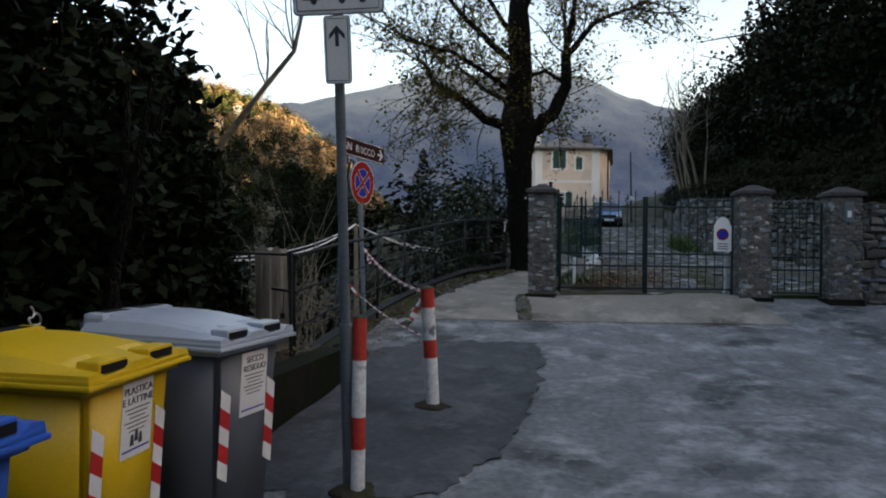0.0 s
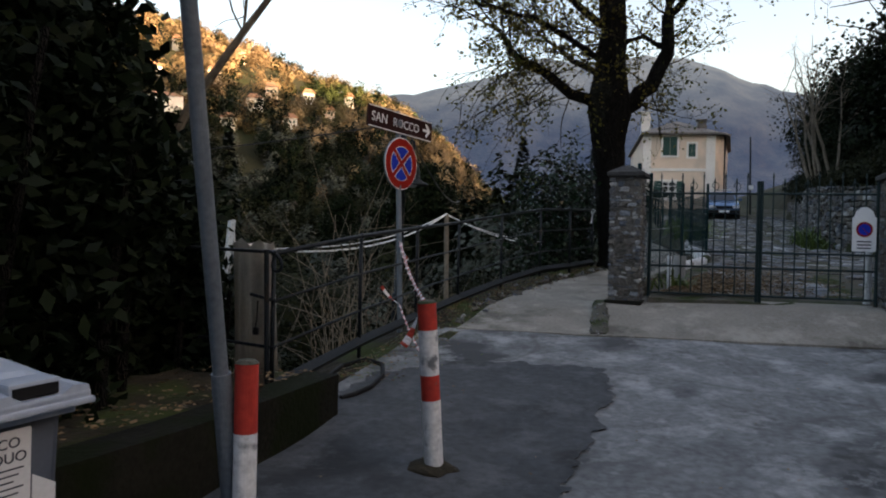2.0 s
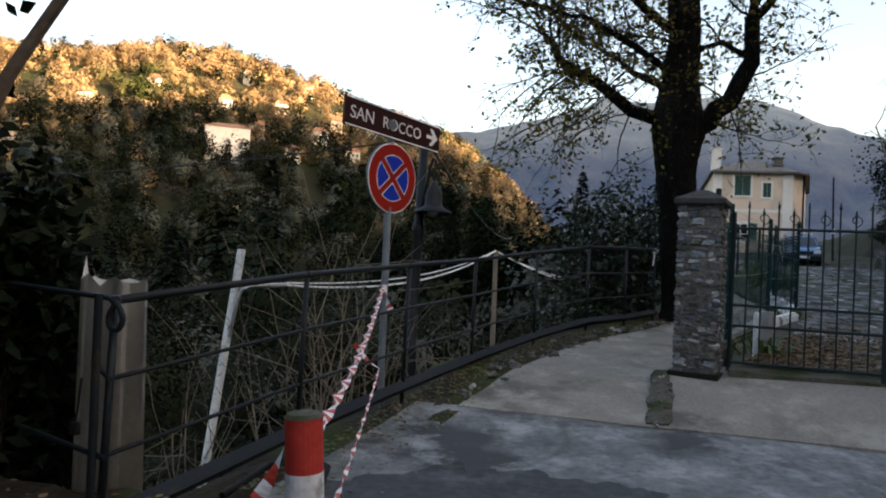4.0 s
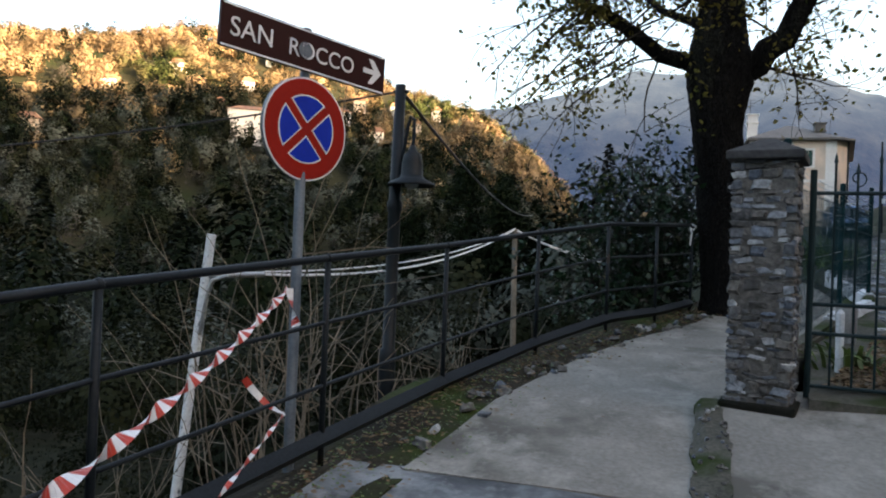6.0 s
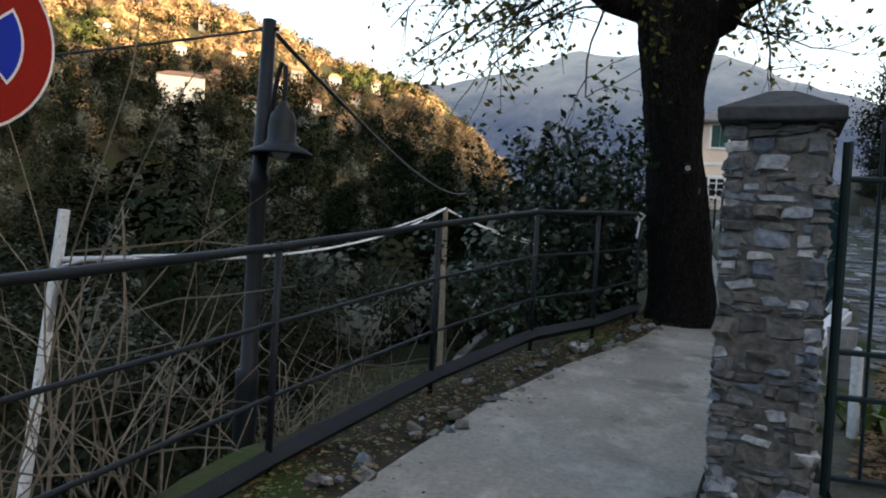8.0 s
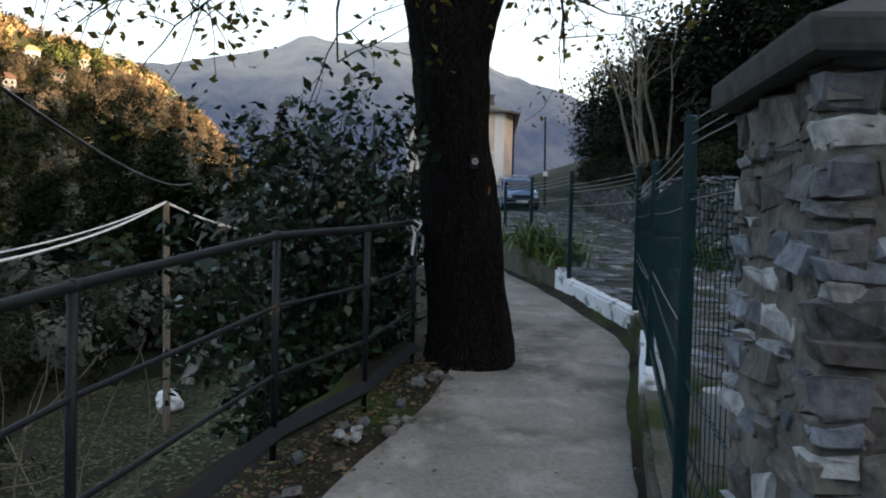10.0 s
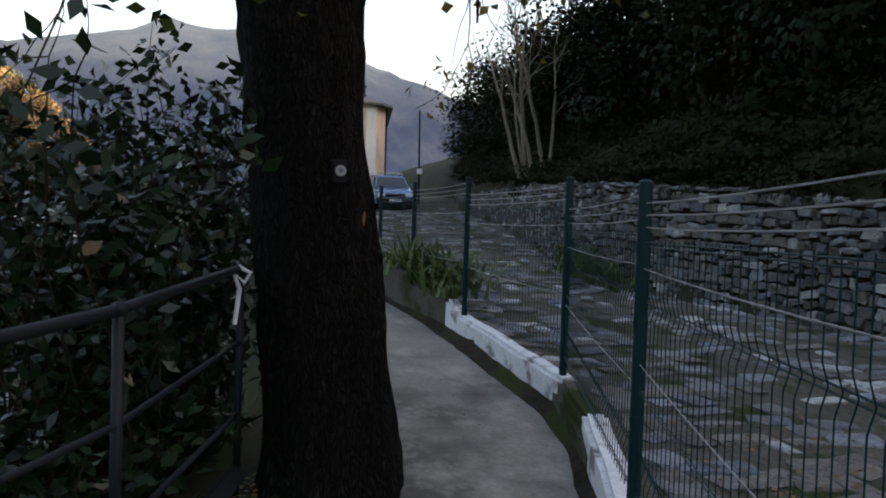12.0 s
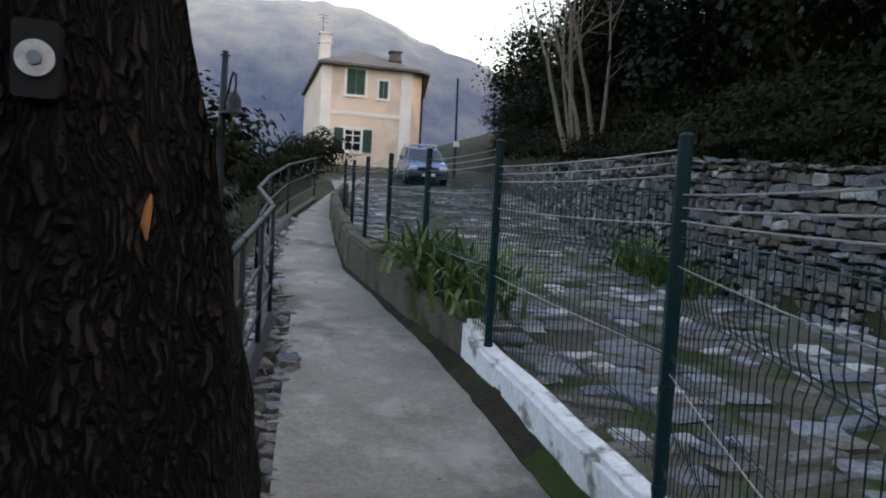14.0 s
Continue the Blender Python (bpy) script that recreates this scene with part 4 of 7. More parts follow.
# big bare-limbed tree growing out of the path
def big_tree():
    t = thing("tree", "large old tree with dark rough bark and thinning autumn leaves", "tree", (1.68, 16.87, 1.1))
    bm = bmesh.new()
    spine = [(1.80, 16.9, 0.95), (1.80, 16.88, 1.15), (1.79, 16.87, 1.5), (1.75, 16.87, 2.2), (1.62, 16.87, 3.0), (1.57, 16.87, 3.7), (1.57, 16.87, 4.2), (1.56, 16.87, 4.55), (1.60, 16.88, 5.1), (1.63, 16.88, 6.0), (1.56, 16.9, 7.1), (1.62, 16.95, 8.4), (1.7, 17.1, 10.4)]
    rad = [0.44, 0.39, 0.35, 0.32, 0.30, 0.31, 0.40, 0.42, 0.30, 0.26, 0.23, 0.17, 0.06]
    tube(bm, spine, rad, 40)
    bmesh.ops.subdivide_edges(bm, edges=[e for e in bm.edges if abs(e.verts[0].co.z - e.verts[1].co.z) > 0.1], cuts=7)
    for v in bm.verts:
        a = math.atan2(v.co.y - 16.87, v.co.x - 1.7)
        out = Vector((math.cos(a), math.sin(a), 0))
        ridge = noise.noise((a * 7.0, v.co.z * 1.1, 0)) * 0.035 + noise.noise((a * 18, v.co.z * 6, 4)) * 0.025
        lump = 0.05 * noise.noise((math.cos(a) * 1.3, math.sin(a) * 1.3, v.co.z * 1.1))
        root = 0.10 * max(0, 1.45 - v.co.z) * (0.5 + noise.noise((math.cos(a) * 2, math.sin(a) * 2, 0)))
        v.co += out * (ridge + lump + root)
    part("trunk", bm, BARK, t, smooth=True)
    wood, tips = Wood(), []
    limbs = [([(1.45, 16.87, 4.45), (0.85, 16.85, 4.68), (0.26, 16.8, 5.12), (-0.16, 16.75, 5.33), (-0.5, 16.6, 5.75)], 0.13, 0.05),
             ([(1.75, 16.9, 4.3), (2.05, 16.85, 4.5), (2.36, 16.8, 4.78), (2.66, 16.8, 5.45), (2.64, 16.8, 6.1)], 0.19, 0.12),
             ([(1.60, 16.9, 5.9), (1.0, 16.7, 6.3), (0.3, 16.5, 6.9), (-0.2, 16.4, 7.5)], 0.09, 0.04),
             ([(1.6, 16.9, 7.0), (2.0, 16.7, 7.8), (2.5, 16.5, 8.6)], 0.09, 0.04),
             ([(2.64, 16.8, 6.1), (3.02, 16.7, 6.6), (3.5, 16.7, 6.95), (4.2, 16.6, 7.2)], 0.08, 0.03),
             ([(2.64, 16.8, 6.1), (2.8, 16.8, 6.9), (2.9, 16.9, 7.9)], 0.08, 0.04),
             ([(2.6, 16.8, 5.55), (2.2, 16.8, 5.75), (1.85, 16.8, 5.7)], 0.05, 0.04),
             ([(1.5, 16.7, 5.2), (0.8, 16.4, 5.6), (0.0, 16.2, 6.0), (-0.6, 16.2, 6.2)], 0.07, 0.03),
             ([(1.5, 16.7, 6.5), (0.9, 16.0, 7.0), (0.4, 15.4, 7.6)], 0.07, 0.03),
             ([(1.5, 17.1, 5.0), (0.9, 17.8, 5.6), (0.3, 18.5, 6.2)], 0.08, 0.03)]
    for pts, r0, r1 in limbs:
        fine = [Vector(pts[0])]
        for a, b in zip(pts, pts[1:]):
            for k in (0.5, 1.0):
                fine.append(Vector(a).lerp(Vector(b), k) + Vector(rng.normal(size=3)) * 0.03)
        lb = Wood()
        lb.branch(fine, r0, r1, 10)
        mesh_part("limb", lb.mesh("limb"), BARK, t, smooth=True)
        for i in range(2, len(fine)):
            for _ in range(2):
                w = (fine[i] - fine[i - 1]).normalized() * 0.6 + Vector(rng.normal(size=3)) * 0.6
                grow(wood, tips, fine[i], w, rng.uniform(0.7, 1.25), 0.016, 1, 0.17, 0.02, 4, 3)
        d = (fine[-1] - fine[-2]).normalized()
        for _ in range(4):
            grow(wood, tips, fine[-1], d + Vector(rng.normal(size=3)) * 0.45, rng.uniform(1.0, 1.6), 0.025, 1, 0.15, 0.02, 4, 3)
    # drooping twigs on the valley side
    for k in range(16):
        s = Vector((rng.uniform(-0.5, 1.0), rng.uniform(16.3, 17.2), rng.uniform(4.6, 5.4)))
        grow(wood, tips, s, (-0.8, rng.normal() * 0.3, -0.45), rng.uniform(1.0, 1.5), 0.014, 2, 0.12, -0.05, 5, 3)
    mesh_part("branchwork", wood.mesh("branchwork"), DARK_TWIG, t)
    tips = np.array([tuple(p) for p in tips])
    keep = tips[rng.random(len(tips)) < 0.5]
    rest = keep[rng.random(len(keep)) < np.where(keep[:, 0] < 1.2, 1.0, 0.8)]
    pts = np.repeat(rest, 3, axis=0) + rng.normal(size=(len(rest) * 3, 3)) * 0.08
    mesh_part("crown", leaf_mesh("crown", pts, 0.058, 1.5, 0.4), LEAF_AUTUMN, t, "sparse yellow-brown autumn leaves")
    return t


big_tree()


def leafy_bush(name, label, at, stems, leaf, leaf_mat, per, height, group="", spread=0.35, leaves_size=0.06, wood_mat=None, lean=(0, 0)):
    """Upright sprays of leaves on woody stems."""
    t = thing(name, label, "bush", at, group)
    wood, pts = Wood(), []
    for k in range(stems):
        a, r = rng.uniform(0, 6.3), rng.uniform(0, 1)
        s = Vector(at) + Vector((math.cos(a) * r * leaf[0], math.sin(a) * r * leaf[1], -0.1))
        line, d = bend(s, (math.cos(a) * spread + lean[0], math.sin(a) * spread + lean[1], 1), height * rng.uniform(0.55, 1.0), 8, 0.13, 0.05)
        if max(p.x for p in line) > 1.45:
            continue
        wood.branch(line, 0.012, 0.003, 4)
        for i in range(1, 9):
            for _ in range(2):
                tw, _d = bend(line[i], Vector(rng.normal(size=3)) + Vector((0, 0, 0.4)), rng.uniform(0.15, 0.4), 3, 0.2, 0)
                wood.branch(tw, 0.004, 0.002, 3)
                for p in tw[1:]:
                    pts.extend(np.array(tuple(p)) + rng.normal(size=(per, 3)) * 0.06)
    mesh_part("stem", wood.mesh("stem"), wood_mat or DARK_TWIG, t)
    mesh_part("foliage", leaf_mesh("foliage", np.array(pts), leaves_size, 1.8, 0.25), leaf_mat, t)
    return t


leafy_bush("camellia_bush", "dark glossy camellia bush growing through the railing", (0.62, 17.5, 0.6), 40, (0.68, 0.7), LEAF_GLOSS, 3, 3.0, spread=0.14, lean=(-0.04, 0))
leafy_bush("camellia_bush", "dark glossy camellia bush growing through the railing", (1.05, 17.75, 0.9), 20, (0.3, 0.3), LEAF_GLOSS, 3, 2.9, spread=0.05, lean=(-0.03, 0.03))
leafy_bush("laurel_bush", "dark green laurel shrub by the path railing", (0.42, 16.6, 0.35), 20, (0.38, 0.4), LEAF_GLOSS, 3, 1.8, spread=0.12)


def hedge_tree(at, radii, count, label, size=0.07):
    t = thing("evergreen_tree", label, "tree", at)
    wood = Wood()
    for k in range(7):
        line, d = bend(Vector(at) + Vector((rng.normal() * 0.3, rng.normal() * 0.3, -0.3)), (rng.normal() * 0.1, rng.normal() * 0.1, 1), radii[2] * 1.4, 8, 0.04, 0.04)
        wood.branch(line, 0.07, 0.02, 7)
    mesh_part("trunk", wood.mesh("trunk"), BARK, t)
    c = (at[0], at[1], at[2] + radii[2] * 0.95)
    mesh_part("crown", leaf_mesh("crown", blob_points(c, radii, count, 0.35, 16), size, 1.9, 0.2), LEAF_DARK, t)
    return t


hedge_tree((-4.25, 6.9, -0.6), (2.05, 2.2, 3.6), 15000, "tall dark evergreen laurel tree behind the bins", 0.085)
hedge_tree((-4.3, 5.0, -0.6), (1.9, 2.4, 3.8), 12000, "tall dark evergreen laurel tree behind the bins", 0.085)
hedge_tree((-3.5, 7.1, -0.6), (1.1, 1.0, 2.2), 6500, "dense dark laurel shrub behind the bins", 0.08)
# Added out of view: these laurels block sky light from the left.
for hx, hy in ((-4.6, 1.6), (-5.0, -2.4), (-5.6, -6.5)):
    hedge_tree((hx, hy, -0.6), (2.0, 2.5, 3.8), 7000, "tall unseen laurel added beside the road to block sky light", 0.1)
hedge_tree((-2.6, 6.5, -0.4), (0.95, 0.9, 2.2), 12000, "dense dark laurel shrub behind the bins", 0.075)
hedge_tree((-3.0, 5.1, -0.4), (1.05, 1.1, 2.5), 10000, "dense dark laurel shrub behind the bins", 0.075)

hedge_tree((-2.75, 8.0, -0.6), (0.75, 0.8, 1.5), 7000, "dense dark laurel shrub beside the railing end", 0.075)

# pale branch leaning out of the laurels
wood = Wood()
main = [(-3.3, 7.6, 0.6), (-2.75, 7.45, 1.8), (-2.25, 7.4, 2.65), (-1.8, 7.4, 3.25), (-1.52, 7.4, 3.6), (-1.42, 7.4, 4.1)]
wood.branch(main, 0.05, 0.016, 7)
tips = []
for i in (3, 4, 5):
    for _ in range(3):
        grow(wood, tips, main[i], (rng.normal() * 0.5 + 0.1, rng.normal() * 0.4, 0.9), rng.uniform(0.5, 1.0), 0.011, 2, 0.1, 0.05, 2, 3)
tagged(mesh_part("leaning_branch", wood.mesh("leaning_branch"), TWIG), "bare leaning sapling rising out of the laurels", "sapling")


def bare_shrub(at, stems, height, group, spread=0.3, mat=TWIG):
    t = thing("bare_shrub", "leafless many-stemmed shrub with pale brown twigs", "shrub", at, group)
    for k in range(stems):
        wood, tips = Wood(), []
        a = rng.uniform(0, 6.3)
        grow(wood, tips, Vector(at) + Vector((math.cos(a) * 0.2, math.sin(a) * 0.2, 0)), (math.cos(a) * spread, math.sin(a) * spread, 1), height * rng.uniform(0.6, 1.0), 0.016, 1, 0.13, 0.04, 4, 2)
        mesh_part("stem", wood.mesh("stem"), mat, t)
    return t


for x, y, n, h in ((-2.6, 12.6, 9, 3.2), (-2.2, 13.6, 8, 2.8), (-3.6, 14.4, 8, 3.4), (-1.7, 15.4, 5, 2.2), (-3.0, 10.2, 4, 1.9), (-4.2, 9.4, 4, 2.0), (-4.8, 11.0, 4, 2.6), (-1.4, 17.2, 5, 2.4), (-5.5, 15, 7, 4.0), (-2.9, 17.5, 5, 3.2)):
    bare_shrub((x, y, land(x, y) - 0.05), n, h, "bare shrubs below the railing")


# ---- woods on the valley sides, too many to count ----
def stand(name, label, material, count, r_range, ph_range, cards, size, tall, wide, ok=lambda x, y, r, ph: True, sink=0.0, cone=False):
    pts, sz, outs, made, tries = [], [], [], 0, 0
    while made < count and tries < count * 8:
        tries += 1
        r = math.sqrt(rng.uniform(r_range[0] ** 2, r_range[1] ** 2))
        ph = rng.uniform(*ph_range)
        x, y = 0.6 - r * math.sin(radians(ph)), 8 + r * math.cos(radians(ph))
        if not ok(x, y, r, ph):
            continue
        made += 1
        h, w = rng.uniform(*tall), rng.uniform(*wide)
        z = land(x, y) - sink
        if cone:
            k = rng.uniform(0, 1, cards)
            a = rng.uniform(0, 6.3, cards)
            p = np.stack([x + np.cos(a) * w * (1 - k) ** 0.6 * rng.uniform(0.7, 1, cards), y + np.sin(a) * w * (1 - k) ** 0.6 * rng.uniform(0.7, 1, cards), z + k * h], 1)
        else:
            p = blob_points((x, y, z + h * 0.55), (w, w, h * 0.5), cards, 0.6, 6)
        pts.append(p)
        o = (p - np.array((x, y, z + h * 0.4))) / np.array((w, w, h * 0.5))
        outs.append(o / (np.linalg.norm(o, axis=1)[:, None] + 1e-9))
        sz.append(np.full(cards, size * rng.uniform(0.8, 1.2)))
    ob = mesh_part(name, leaf_mesh(name, np.concatenate(pts), np.concatenate(sz), 1.3, out=np.concatenate(outs)), material)
    return tagged(ob, label, "woodland", kind="stuff")


def valley(x, y, r, ph):
    return x < rail_x(y) - 4.5 and not (-9 < x < -1 and 24 < y < 44) and not (5 < ph < 16 and r < 38)


stand("valley_trees", "dark green evergreen trees on the valley side", LEAF_SLOPE, 130, (38, 80), (-6, 80), 620, 0.28, (4, 8), (1.6, 3.0), valley)
stand("valley_near_trees", "dark bushy trees below the railing", LEAF_SLOPE, 50, (15, 40), (-6, 60), 1500, 0.13, (3, 6), (1.4, 2.6), valley)
stand("valley_olives", "grey-green olive trees in the valley", LEAF_OLIVE, 110, (20, 110), (-2, 100), 420, 0.26, (4, 6), (1.8, 3.0), valley)
stand("valley_brush", "tangled bramble and brush on the steep bank", LEAF_WOODS, 420, (4, 42), (-10, 130), 190, 0.10, (0.7, 1.9), (0.7, 1.5), lambda x, y, r, ph: x < rail_x(y) - 1.3 and not (-9 < x < -1.5 and 27 < y < 44) and not (3 < ph < 15 and r > 4))
stand("slope_olives", "pale grey-green olives on the lower hillside", LEAF_OLIVE, 360, (45, 225), (0, 52), 300, 0.5, (6, 10), (2.6, 4.6), sink=0.4)
stand("cypress_trees", "tall dark cypress trees in the valley", LEAF_DARK, 30, (26, 80), (2, 60), 900, 0.3, (9, 13), (1.2, 1.9), valley, cone=True)
# Stand tones follow the light: darker on the shaded slope, brighter above.
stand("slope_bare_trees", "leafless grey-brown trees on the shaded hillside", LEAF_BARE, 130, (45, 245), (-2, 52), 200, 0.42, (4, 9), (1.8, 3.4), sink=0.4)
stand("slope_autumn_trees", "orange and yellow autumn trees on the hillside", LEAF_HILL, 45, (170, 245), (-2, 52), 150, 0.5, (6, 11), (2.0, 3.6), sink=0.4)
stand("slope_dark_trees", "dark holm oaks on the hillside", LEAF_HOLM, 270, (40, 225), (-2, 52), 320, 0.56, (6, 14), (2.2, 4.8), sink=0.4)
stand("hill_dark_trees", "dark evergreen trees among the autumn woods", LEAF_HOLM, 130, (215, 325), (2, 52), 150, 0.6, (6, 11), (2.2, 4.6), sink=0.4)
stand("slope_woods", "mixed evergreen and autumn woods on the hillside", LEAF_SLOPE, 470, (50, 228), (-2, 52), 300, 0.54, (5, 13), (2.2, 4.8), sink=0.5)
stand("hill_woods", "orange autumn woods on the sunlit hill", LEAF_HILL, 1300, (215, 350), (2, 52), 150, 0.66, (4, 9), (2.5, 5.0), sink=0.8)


def conifer(x, y, tall, wide):
    """A dense dark conifer: a trunk, drooping boughs and needle sprays in tiers."""
    z = land(x, y)
    t = thing("conifer", "tall dense dark conifer in the valley", "tree", (x, y, z), "valley conifers")
    wood, pts = Wood(), []
    wood.branch([(x, y, z - 0.3), (x + 0.1, y, z + tall * 0.5), (x, y, z + tall)], 0.22, 0.03, 7)
    for k in range(150):
        u = rng.uniform(0.06, 1.0)
        a = rng.uniform(0, 6.3)
        reach = wide * (1 - u) ** 0.55 * rng.uniform(0.65, 1.08) + 0.15
        tip = Vector((x + reach * math.cos(a), y + reach * math.sin(a), z + tall * u - reach * 0.12))
        wood.branch([(x, y, z + tall * u), tip], 0.03, 0.008, 3)
        for f in (0.55, 0.8, 1.0):
            c = Vector((x, y, z + tall * u)).lerp(tip, f)
            pts.extend(np.array(tuple(c)) + rng.normal(size=(26, 3)) * np.array((0.36, 0.36, 0.24)))
    mesh_part("trunk", wood.mesh("trunk"), DARK_TWIG, t)
    mesh_part("crown", leaf_mesh("crown", np.array(pts), 0.2, 1.6, 0.3), LEAF_HOLM, t)
    return t


for cx, cy, ct, cw in ((-13.4, 62.0, 15.0, 2.9), (-9.9, 60.0, 13.5, 2.7), (-19.0, 66.0, 13.0, 3.0)):
    conifer(cx, cy, ct, cw)


# ---- wooded bank above the drive ----
def bank_tree(at, radii, count, label, mat, size):
    t = thing("woodland_tree", label, "tree", at, "trees on the bank")
    wood = Wood()
    line, d = bend(Vector(at) - Vector((0, 0, 0.4)), (rng.normal() * 0.1, rng.normal() * 0.1, 1), radii[2] * 1.6, 8, 0.07, 0.02)
    wood.branch(line, 0.16, 0.03, 8)
    for i in range(3, 8):
        for _ in range(2):
            b, _d = bend(line[i], Vector((rng.normal(), rng.normal(), 0.5)), radii[0] * 0.9, 5, 0.1, 0.03)
            wood.branch(b, 0.05, 0.012, 5)
    mesh_part("trunk", wood.mesh("trunk"), DARK_TWIG, t)
    mesh_part("crown", leaf_mesh("crown", blob_points((at[0], at[1], at[2] + radii[2] * 0.88), radii, count, 0.4, 20), size, 1.4, 0.1), mat, t)
    return t


BANK = [(12.0, 15.0, 2.6, 4.6), (11.5, 19.5, 2.5, 4.2), (11.6, 23.5, 2.6, 4.4), (12.6, 27.5, 2.7, 4.3), (14.0, 32.0, 2.6, 3.8), (13.8, 37.0, 2.2, 3.2), (15.4, 41.5, 2.6, 3.2), (17.0, 47.0, 2.6, 3.4), (18.0, 54.0, 3.0, 3.8), (21.0, 62.0, 3.5, 4.2),
        (16.5, 17.0, 3.2, 5.0), (16.6, 24.5, 3.2, 5.0), (17.5, 30.5, 3.2, 4.6), (18.2, 37.0, 3.2, 4.4), (13.5, 11.5, 2.4, 3.8), (17.5, 12.5, 3.0, 4.4), (20.5, 45, 3.2, 4.6)]
for i, (x, y, w, h) in enumerate(BANK):
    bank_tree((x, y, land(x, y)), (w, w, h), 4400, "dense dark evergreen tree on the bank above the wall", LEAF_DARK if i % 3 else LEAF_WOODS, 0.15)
# Trees added behind the viewpoint, never in view, to cut the rear sky.
for x, y in ((-3, -13), (2, -15), (7.5, -13.5), (12.5, -10), (16, -4), (16.5, 2), (17, 7.5), (-8, -11)):
    bank_tree((x, y, land(x, y)), (4.6, 4.6, 6.4), 4200, "tall unseen evergreen added behind the road to block sky light", LEAF_DARK, 0.34)
stand("bank_undergrowth", "ivy, grass and brambles along the top of the wall", LEAF_WOODS, 900, (4, 52), (-78, -16), 120, 0.075, (0.35, 0.9), (0.5, 1.0), lambda x, y, r, ph: 0.2 < x - wall_x(y) < 4.8 and y > 12.4, sink=0.1)
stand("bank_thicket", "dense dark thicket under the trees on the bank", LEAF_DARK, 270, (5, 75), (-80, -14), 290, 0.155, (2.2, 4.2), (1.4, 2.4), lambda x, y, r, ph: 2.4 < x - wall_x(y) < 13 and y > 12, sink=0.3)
stand("garden_shrubs", "leafy garden shrubs beside the house", LEAF_WOODS, 16, (38, 52), (-12, -2), 420, 0.12, (1.5, 2.6), (0.8, 1.4), lambda x, y, r, ph: rail_x(y) - 2.5 < x < rail_x(y) + 2.0 and y > 36)


def sapling_group():
    t = thing("sapling_clump", "clump of slender pale bare trunks on the bank", "tree", (11.1, 34, 4.6))
    for k in range(7):
        wood, tips = Wood(), []
        s = Vector((10.7 + 0.13 * k + rng.normal() * 0.08, 34.0 + rng.normal() * 0.3, land(11.1, 34) - 0.1))
        line, d = bend(s, ((k - 5.0) * 0.075 + rng.normal() * 0.03, 0, 1), rng.uniform(4.2, 5.8), 8, 0.06, 0.03)
        wood.branch(line, rng.uniform(0.05, 0.09), 0.02, 7)
        for i in (4, 5, 6, 7, 8):
            grow(wood, tips, line[i], (rng.normal() * 0.6, rng.normal() * 0.4, 0.8), rng.uniform(0.9, 1.6), 0.018, 2, 0.1, 0.03, 3, 3)
        mesh_part("trunk", wood.mesh("trunk"), PALE_BARK, t, smooth=True)
    return t


sapling_group()


def strap_plant(at, blades, length, group="strap-leaved plants"):
    """A clump of arching strap leaves."""
    t = thing("agapanthus_clump", "clump of arching strap-leaved green and yellowing plants", "plant", at, group)
    vs, fs = [], []
    for k in range(blades):
        a, ln, w = rng.uniform(0, 6.3), length * rng.uniform(0.6, 1.1), rng.uniform(0.014, 0.024)
        o = Vector(at) + Vector((rng.normal() * 0.14, rng.normal() * 0.14, -0.03))
        out, side = Vector((math.cos(a), math.sin(a), 0)), Vector((-math.sin(a), math.cos(a), 0))
        arch = rng.uniform(0.5, 1.3)
        b = len(vs)
        for i in range(6):
            s = i / 5
            p = o + out * ln * 0.75 * s ** 1.2 * arch * 0.8 + Vector((0, 0, ln * (s - 0.62 * arch * s * s)))
            ww = w * (1 - s ** 3) + 0.001
            vs.extend([tuple(p - side * ww), tuple(p + side * ww + Vector((0, 0, 0.004)))])
        for i in range(5):
            q = b + 2 * i
            fs.append((q, q + 1, q + 3, q + 2))
    me = bpy.data.meshes.new("leaves")
    me.from_pydata(vs, [], fs)
    mesh_part("leaves", me, LEAF_BLADE, t)
    return t


for x, y, n, ln in ((3.82, 20.6, 70, 0.7), (3.9, 21.1, 95, 0.8), (3.86, 21.6, 110, 0.85), (3.82, 22.2, 90, 0.8), (4.15, 21.4, 70, 0.75), (3.85, 22.9, 60, 0.65)):
    strap_plant((x, y, path_z(y) + 0.36), n, ln)
for x, y, n, ln in ((7.65, 23.9, 80, 0.8), (7.7, 24.6, 110, 0.95), (7.85, 25.3, 100, 0.9), (7.6, 23.2, 60, 0.7), (2.4, 13.0, 40, 0.5)):
    strap_plant((x, y, drive_z(y)), n, ln)


# ---- street furniture ----
def plain(name, colour, rough=0.5, metal=0.0, spec=0.4):
    d = tuple(c * 0.82 for c in colour)
    return surface(name, d, colour, rough, 60, 3, 0.06, metal, spec=spec)


YELLOW = plain("yellow_plastic", (0.62, 0.40, 0.01), 0.42)
GREY_PL = plain("slate_grey_plastic", (0.085, 0.1, 0.125), 0.45)
GREY_LID = plain("pale_grey_plastic", (0.34, 0.39, 0.46), 0.4)
BLUE_PL = plain("blue_plastic", (0.015, 0.09, 0.42), 0.42)
BLACK = plain("black_rubber", (0.01, 0.01, 0.011), 0.65, 0.0, 0.15)
PAPER = plain("white_sticker", (0.75, 0.76, 0.78), 0.5)
INK = plain("dark_print", (0.03, 0.035, 0.06), 0.6)
REFLECT_R = plain("red_reflective_sheet", (0.5, 0.02, 0.02), 0.35)
REFLECT_W = plain("white_reflective_sheet", (0.72, 0.74, 0.76), 0.35)
